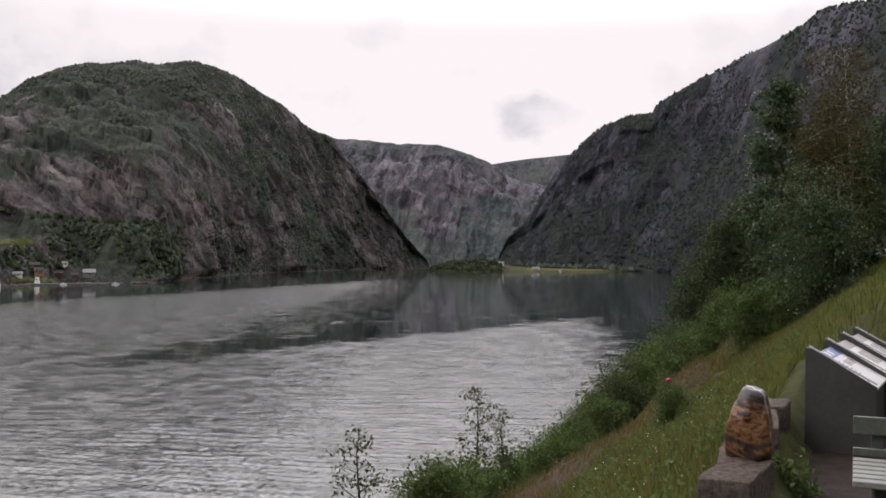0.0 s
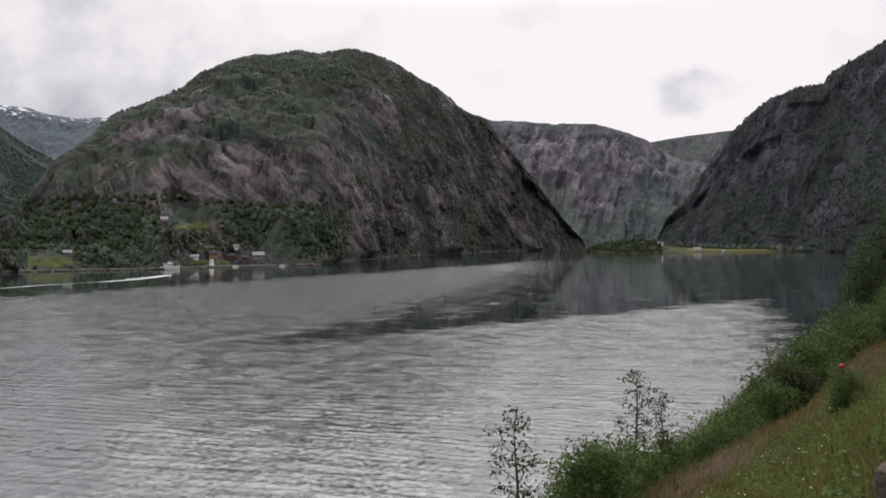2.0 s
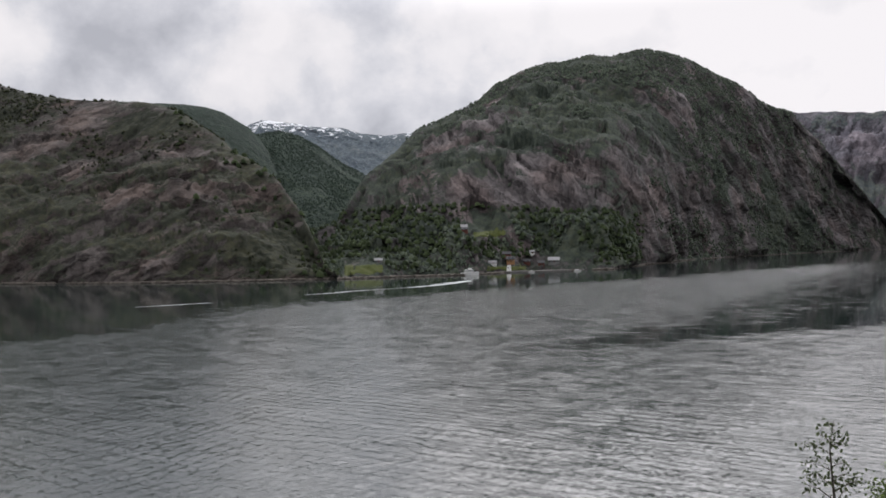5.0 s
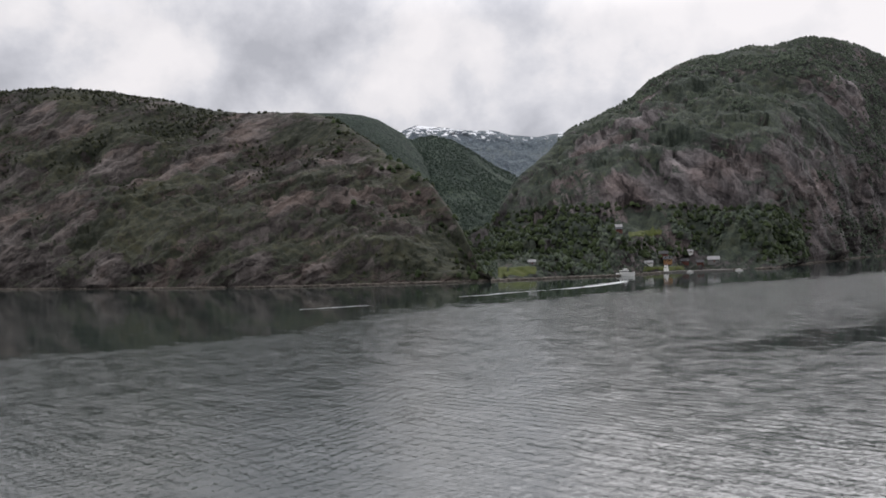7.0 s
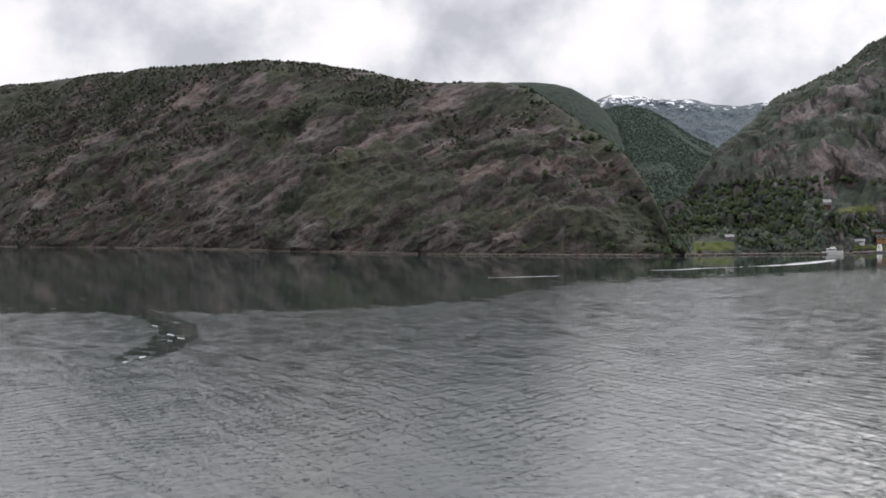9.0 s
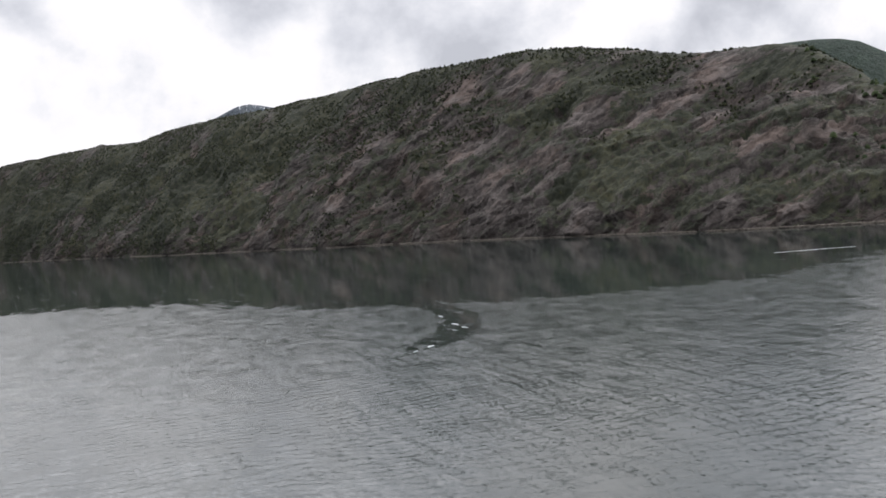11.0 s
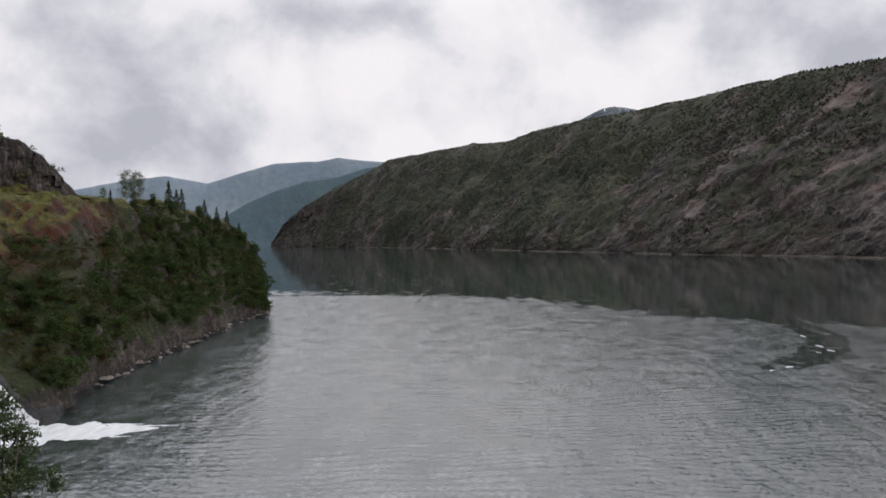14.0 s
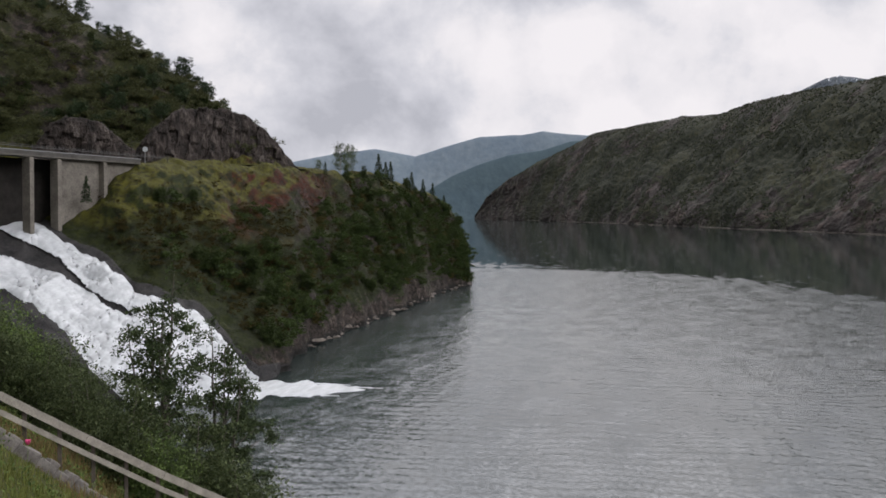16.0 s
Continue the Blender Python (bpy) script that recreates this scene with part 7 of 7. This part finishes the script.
for k, (a0, d0, a1, d1, w_) in enumerate([(66.4, 236, 66.1, 232, 0.7), (65.6, 216, 65.2, 212, 0.9), (65.0, 208, 64.6, 205, 0.8), (65.6, 203, 65.3, 202, 0.5), (67.2, 178, 66.8, 180, 0.7), (68.1, 173, 67.8, 174, 0.6)]):
    part("foam", foam_patch("foam", [at(a0, d0), at((a0 + a1) / 2, (d0 + d1) / 2 + 0.4), at(a1, d1)], [0.05, w_, w_ * 0.5, 0.05], 60 + k, 0.03, 1.2), slick)
# ---- the low point with farm fields down the fjord ----
c = [(0.9, 2180, 0), (0.6, 2220, 6), (-0.2, 2230, 15), (-1.2, 2230, 23), (-2.2, 2240, 25), (-3.2, 2250, 22), (-4.2, 2280, 14), (-5.5, 2350, 9), (-8, 2480, 7), (-10, 2600, 6), (-13, 2750, 6), (-16, 2600, 6)]
s = [(0.9, 2170, -2), (0.6, 2150, -2), (-1.3, 2060, -2), (-3.2, 2120, -2), (-5.5, 2210, -2), (-8, 2350, -2), (-10, 2450, -2), (-13, 2520, -2), (-16, 2400, -2)]
c, s = c[::-1], s[::-1]
P_ISLE = loft([s, between(s, c, 0.25, 0.35), between(s, c, 0.6, 0.8), c, [(a, d + 120, -3) for a, d, z in c]], 260, 50, 5, 45, 91)
M_ISLE = mountain_mat("isle_rock_and_grass", -0.02, (0.15, 0.12, 0.10), (0.030, 0.033, 0.014), 3.0)
land("low_point", P_ISLE, M_ISLE, "low rocky point with trees and farm fields", "point")
forest("point_trees", P_ISLE, M_LUSH, 1500, 9, 431, "trees on the rocky point", lambda b, up, v: (fbm(b / 45.0, 3, 0.5, 320) > -0.3) & (np.degrees(np.arctan2(-b[:, 0], b[:, 1])) > -3.6), 0.5, 0.4)
forest("point_trees", P_ISLE, M_FOREST2, 500, 14, 432, "row of trees behind the farm fields", lambda b, up, v: (np.degrees(np.arctan2(-b[:, 0], b[:, 1])) < -4.5) & (v > 0.62) & (v < 0.8) | (np.degrees(np.arctan2(-b[:, 0], b[:, 1])) < -10.3), 0.5, 0.3)


def isle(az, f):
    u = (az + 16.0) / 16.9 * (P_ISLE.shape[1] - 1)
    return Vector(P_ISLE[int(f * (P_ISLE.shape[0] - 1)), int(round(u))])


field("field_point", -10.2, -4.0, 0.14, 0.56, M_FIELD, "green farm field on the low point", isle, 30, 8)
field("field_hay", -9.8, -5.2, 0.3, 0.58, M_FIELDY, "pale yellow hay field on the low point", lambda a, f: isle(a, f) + Vector((0, 0, 0.9)), 30, 6)
house(isle(-3.55, 0.55), (16, 9, 4.5), 10, M_WHITE, M_ROOFG, "white farmhouse on the low point", 1)
house(isle(-5.7, 0.42), (22, 10, 3.6), 5, M_WHITE, M_ROOFG, "long pale barn among the fields", 1, False)
house(isle(-7.2, 0.2), (7, 6, 3.6), 5, M_WHITE, M_ROOFG, "small white boathouse on the point", 1, False)

# ---- road bridge over the waterfall ----
M_CONC = plain("stained_concrete", (0.0765, 0.0697, 0.0595), (0.1955, 0.1785, 0.1530), 0.45, 0.9, 0.0, 0.4, 0.05)
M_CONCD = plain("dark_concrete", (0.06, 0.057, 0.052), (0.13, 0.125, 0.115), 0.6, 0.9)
M_STEEL = plain("galvanised_steel", (0.22, 0.23, 0.235), (0.34, 0.345, 0.35), 3.0, 0.45, 0.6)
M_DARKSTEEL = plain("weathered_rail_steel", (0.035, 0.035, 0.034), (0.085, 0.083, 0.08), 3.0, 0.6, 0.3)
# near-black concrete: the shade under the deck is put into the colour
M_SHADED = plain("shade_dark_concrete", (0.010, 0.009, 0.008), (0.032, 0.029, 0.026), 0.6, 0.9)
M_ROAD = plain("asphalt", (0.04, 0.04, 0.042), (0.065, 0.065, 0.067), 1.5, 0.9)
BA, BB = at(118.15, 168, 32.9), at(136, 130, 39.2)
bd = BB - BA
BL = Vector((bd.x, bd.y, 0)).length
bridge = new("road_bridge")
BM = Matrix.Translation(BA) @ pose(0, 0, 0, 0, 0, math.degrees(math.atan2(bd.y, bd.x)))
bridge.matrix_basis = BM
tagged(bridge, "low concrete road bridge with steel guard rails crossing the waterfall", "bridge")
# the water side is the side of +y or -y that faces the eye
SIDE = -1 if (BM @ Vector((BL / 2, -3, 0))).length < (BM @ Vector((BL / 2, 3, 0))).length else 1
part("deck", box("deck", (BL, 7.6, 0.5), Matrix.Translation((BL / 2, -SIDE * 3.6, -0.5)), M_ROAD), bridge)
part("edge_beam", box("edge_beam", (BL, 0.5, 0.42), Matrix.Translation((BL / 2, SIDE * 0.35, -0.35)), M_CONCD, 0.03), bridge)
part("edge_strip", box("edge_strip", (BL, 0.14, 0.10), Matrix.Translation((BL / 2, SIDE * 0.62, 0.0)), M_STEEL), bridge, "bright galvanised edge strip")
part("edge_strip", box("edge_strip", (BL, 0.12, 0.10), Matrix.Translation((BL / 2, SIDE * 0.56, -0.78)), M_CONC), bridge)
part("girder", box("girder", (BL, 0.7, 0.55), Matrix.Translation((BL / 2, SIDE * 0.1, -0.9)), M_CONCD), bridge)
for z in (0.55, 0.85):
    part("guard_rail", box("guard_rail", (BL + 8, 0.06, 0.12 if z < 0.8 else 0.05), Matrix.Translation((BL / 2 - 4, SIDE * 0.1, z)), M_DARKSTEEL, 0.01), bridge)
for i in range(int(BL / 2.0) + 4):
    part("rail_post", box("rail_post", (0.09, 0.09, 1.0), Matrix.Translation((i * 2.0 - 7.5, SIDE * 0.02, -0.1)), M_DARKSTEEL), bridge)


def retaining(x0, x1, z0, z1, back, mat=None):
    """A wall panel under the deck; its foot follows the bank."""
    bm = bmesh.new()
    pr = [(x0, -0.9), (x1, -0.9), (x1, z1), (x0, z0)]
    a = [bm.verts.new((x, SIDE * (-0.35 - back), z)) for x, z in pr]
    b = [bm.verts.new((x, SIDE * (-1.2 - back), z)) for x, z in pr]
    bm.faces.new(a)
    bm.faces.new(b[::-1])
    for i in range(4):
        bm.faces.new((a[i], a[(i + 1) % 4], b[(i + 1) % 4], b[i]))
    return bm_mesh("wall_panel", bm, mat or M_CONC)


part("wall_panel", retaining(0.0, 8.0, -3.2, -12.4, 0.0), bridge)
part("wall_panel", retaining(8.6, 17.5, -12.4, -20.0, 0.0), bridge)
# dark panel added behind the opening, painted as the shade below the deck
part("wall_panel", retaining(10.0, 44.0, -19.0, -24.0, 3.2, M_SHADED), bridge, "added dark panel standing in for the shade under the deck")
for x, h_ in ((8.3, 14.0), (17.9, 18.0), (23.2, 19.0), (33.0, 22.0)):
    part("pier", box("pier", (0.8, 1.6, h_), Matrix.Translation((x, -SIDE * 0.1, -0.95 - h_)), M_CONC, 0.05), bridge)
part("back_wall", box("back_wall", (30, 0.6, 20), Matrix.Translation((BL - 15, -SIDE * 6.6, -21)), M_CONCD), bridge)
# asphalt on the shelf
rd = []
for a in np.linspace(103.5, 118.3, 40):
    r_ = [float(np.interp(a, CAPE[:, 0], CAPE[:, k])) for k in range(6)]
    for off in (4.0, 11.0):
        p = at(a, r_[2] + off)
        zc = EYE + r_[2] * math.tan(radians(r_[3]))
        rd.append((p.x, p.y, zc + 0.25))
tagged(new("road", mesh_np("road", np.array(rd), grid_faces(2, 40), M_ROAD)), "asphalt road along the cape", "road", kind="structure")
# a round sign by the bridge
sign = new("road_sign")
sign.location = at(117.75, 171.5, 32.8)
tagged(sign, "round pale road sign seen from behind on a steel post", "road sign")
bm = bmesh.new()
bmesh.ops.create_cone(bm, cap_ends=True, segments=20, radius1=0.45, radius2=0.45, depth=0.04, matrix=pose(0, 0, 2.1, 90, 0, 117))
part("disc", bm_mesh("disc", bm, M_RIM), sign)
part("post", mesh_np("post", *tube([(0, 0, -1.0), (0, 0, 2.0)], [0.05, 0.05], 8), M_STEEL), sign)

# ---- trees on the cape and the slope above the road ----
GC = "birch scrub on the cape"
cb1 = make_tree("birch_scrub", 4.6, 2.0, 26, 2300, 0.34, 0.08, "shrub", 501, L_CAPE, M_BARK, "dark green birch scrub growing on the cape", "shrub", 3, spray=0.16, group=GC)
cb2 = make_tree("birch_scrub", 5.4, 1.9, 26, 2300, 0.33, 0.08, "tall", 502, L_CAPE, M_BARK, "dark green birch scrub growing on the cape", "shrub", 3, spray=0.16, group=GC)
cb3 = make_tree("birch_scrub", 3.4, 1.9, 22, 1700, 0.33, 0.08, "round", 503, L_BROWN, M_BARK, "olive willow scrub growing on the cape", "shrub", 3, spray=0.17, group=GC)
spr = make_tree("spruce_tree", 8.0, 1.7, 60, 2600, 0.34, 0.08, "spruce", 504, L_NEEDLE, M_BARK, "dark pointed spruce on the crest of the cape", "tree", group="spruces on the cape")
pine = make_tree("pine_tree", 7.5, 2.3, 22, 2000, 0.36, 0.45, "round", 505, L_NEEDLE, M_BARK, "crooked dark pine on the slope above the road", "tree", group="pines above the road", spray=0.15)
twin = make_tree("birch_tree", 8.8, 2.0, 34, 2300, 0.26, 0.28, "round", 506, L_GREY, M_BIRCH, "slender grey-green birch beside the road", "tree", group="birches by the road")
rc = random.Random(77)


def cape_top(az, back=0.0):
    r_ = [float(np.interp(az, CAPE[:, 0], CAPE[:, k])) for k in range(6)]
    return at(az, r_[2] + back, EYE + (r_[2]) * math.tan(radians(r_[3])) - 0.4)


places = []
while len(places) < 640:
    az = 98.7 + 19.5 * rc.random() ** 1.9
    zt = EYE + float(np.interp(az, CAPE[:, 0], CAPE[:, 2])) * math.tan(radians(float(np.interp(az, CAPE[:, 0], CAPE[:, 3]))))
    f = rc.uniform(0.10 if az > 106 else 0.17, 1.0)
    if az > 106.5 and f > 0.78:
        continue
    if f > 0.5 and az > 108.5 and rc.random() < 0.85:
        continue
    if az > 111 and zt * f < float(np.interp(az, FALL_AZ, FALL_HI)) + 4.5:
        continue
    p = on_cape(az, zt * f)
    places.append((p - Vector((0, 0, 0.4)), rc.uniform(0.55, 1.05)))
put(cb1, *[places[0][0]], 0, 0.9)
put(cb2, *[places[1][0]], 0, 0.9)
put(cb3, *[places[2][0]], 0, 0.9)
plant([cb1, cb2, cb1, cb3, cb2], places[3:130], rc)


def scrub_mass(name, mat, spots, per, leaf, size, label, seed):
    """Low growth that cannot be told apart plant by plant: small domes of leaves."""
    rng = np.random.default_rng(seed)
    cen = []
    for p, s in spots:
        k = int(per * s * s)
        blobs = rng.normal(size=(7, 3)) * np.array([0.62, 0.62, 0.35]) * size * s + np.array([0, 0, 0.55 * size * s])
        d = rng.normal(size=(k, 3))
        d /= np.linalg.norm(d, axis=1, keepdims=True)
        d[:, 2] = np.abs(d[:, 2]) * 0.9
        cen.append(blobs[rng.integers(0, 7, k)] + d * size * s * rng.uniform(0.25, 0.55, (k, 1)) + np.array(p))
    v, f = leaves(np.concatenate(cen), leaf, rng)
    return tagged(new(name, mesh_np(name, v, f, mat)), label, "scrub", kind="stuff")


L_SCRUB = leaf_mat("low_scrub_leaves", (0.016, 0.028, 0.008), (0.058, 0.084, 0.024))
L_SLOPE = leaf_mat("shaded_slope_scrub", (0.028, 0.034, 0.015), (0.098, 0.104, 0.044))
L_OLIVE = leaf_mat("olive_heather", (0.0176, 0.0161, 0.0048), (0.0592, 0.0462, 0.0132))
scrub_mass("cape_scrub", L_SCRUB, places[130:], 560, 0.40, 2.0, "dense green birch and willow scrub covering the cape", 601)
low_growth = []
while len(low_growth) < 760:
    az = rc.uniform(98.6, 120.5)
    zt = EYE + float(np.interp(az, CAPE[:, 0], CAPE[:, 2])) * math.tan(radians(float(np.interp(az, CAPE[:, 0], CAPE[:, 3]))))
    z = rc.uniform(0.14 if az > 106 else 0.24, 0.95 if az < 106.5 or rc.random() < 0.3 else 0.74) * zt
    if az > 110.5 and z < float(np.interp(az, FALL_AZ, FALL_HI)) + 3.5:
        continue
    low_growth.append((on_cape(az, z), rc.uniform(0.22, 0.55) * (0.55 if az > 106.5 and z > 0.74 * zt else 1.0)))
scrub_mass("cape_heather", L_OLIVE, low_growth, 700, 0.28, 2.0, "low olive heather and juniper on the cape", 602)
put(spr, cape_top(103.95, 3), 0, 0.95)
for az, b_, s_ in ((103.2, 2, 0.85), (103.5, -6, 0.7), (101.9, 0, 0.8), (101.2, -3, 0.7), (100.6, 0, 0.75), (99.9, -4, 0.7), (107.2, -3, 0.4), (121.0, -6, 0.55)):
    put(copy_thing(spr, Matrix()), cape_top(az, b_), az * 91, s_)
put(twin, cape_top(106.25, 14), 0, 1.12)
put(copy_thing(twin, Matrix()), cape_top(105.75, 15), 140, 1.12)
put(copy_thing(twin, Matrix()), cape_top(107.6, 16), 60, 0.5)


def above(az, z):
    az0, az1 = CAPE[0, 0], CAPE[-1, 0]
    u = (az - az0) / (az1 - az0) * (P_CAPE.shape[1] - 1)
    col = P_CAPE[:, int(round(u))]
    k0 = int(P_CAPE.shape[0] * 0.6)
    k = k0 + int(np.argmax(col[k0:, 2] >= z))
    return Vector(col[k])


hp = []
while len(hp) < 560:
    az = rc.uniform(110.8, 129)
    top = EYE + float(np.interp(az, CAPE[:, 0], CAPE[:, 4])) * math.tan(radians(float(np.interp(az, CAPE[:, 0], CAPE[:, 5]))))
    z = 36 + (top - 36) * rc.random()
    if z < 42 and az < 117.5 and rc.random() < 0.8:
        continue
    hp.append((above(az, min(z, top - 0.5)) - Vector((0, 0, 0.4)), rc.uniform(0.4, 0.8)))
scrub_mass("slope_scrub", L_SLOPE, [(p, s_ * 1.15) for p, s_ in hp[90:]], 560, 0.40, 2.4, "dark mixed scrub on the rocky slope above the road", 603)
for i, (p, s_) in enumerate(hp[:90]):
    o = copy_thing((pine, cb1, cb3, pine, cb2)[i % 5], Matrix())
    if o["category"] == "shrub":
        o["group"], o["label"] = "scrub above the road", "dark green birch scrub on the slope above the road"
    put(o, p, i * 137, s_ * (1.0 if i % 5 in (0, 3) else 0.8))
put(pine, hp[0][0] + Vector((0.5, 0.5, 0)), 0, 0.8)
for az in np.arange(111.0, 129, 0.55):
    top = EYE + float(np.interp(az, CAPE[:, 0], CAPE[:, 4])) * math.tan(radians(float(np.interp(az, CAPE[:, 0], CAPE[:, 5]))))
    o = copy_thing((pine, cb2, pine)[int(az * 7) % 3], Matrix())
    o["group"] = "trees along the brow"
    put(o, above(az, top - 0.6) - Vector((0, 0, 0.5)), az * 131, rc.uniform(0.3, 0.6) * (0.5 if az < 113 else 1))
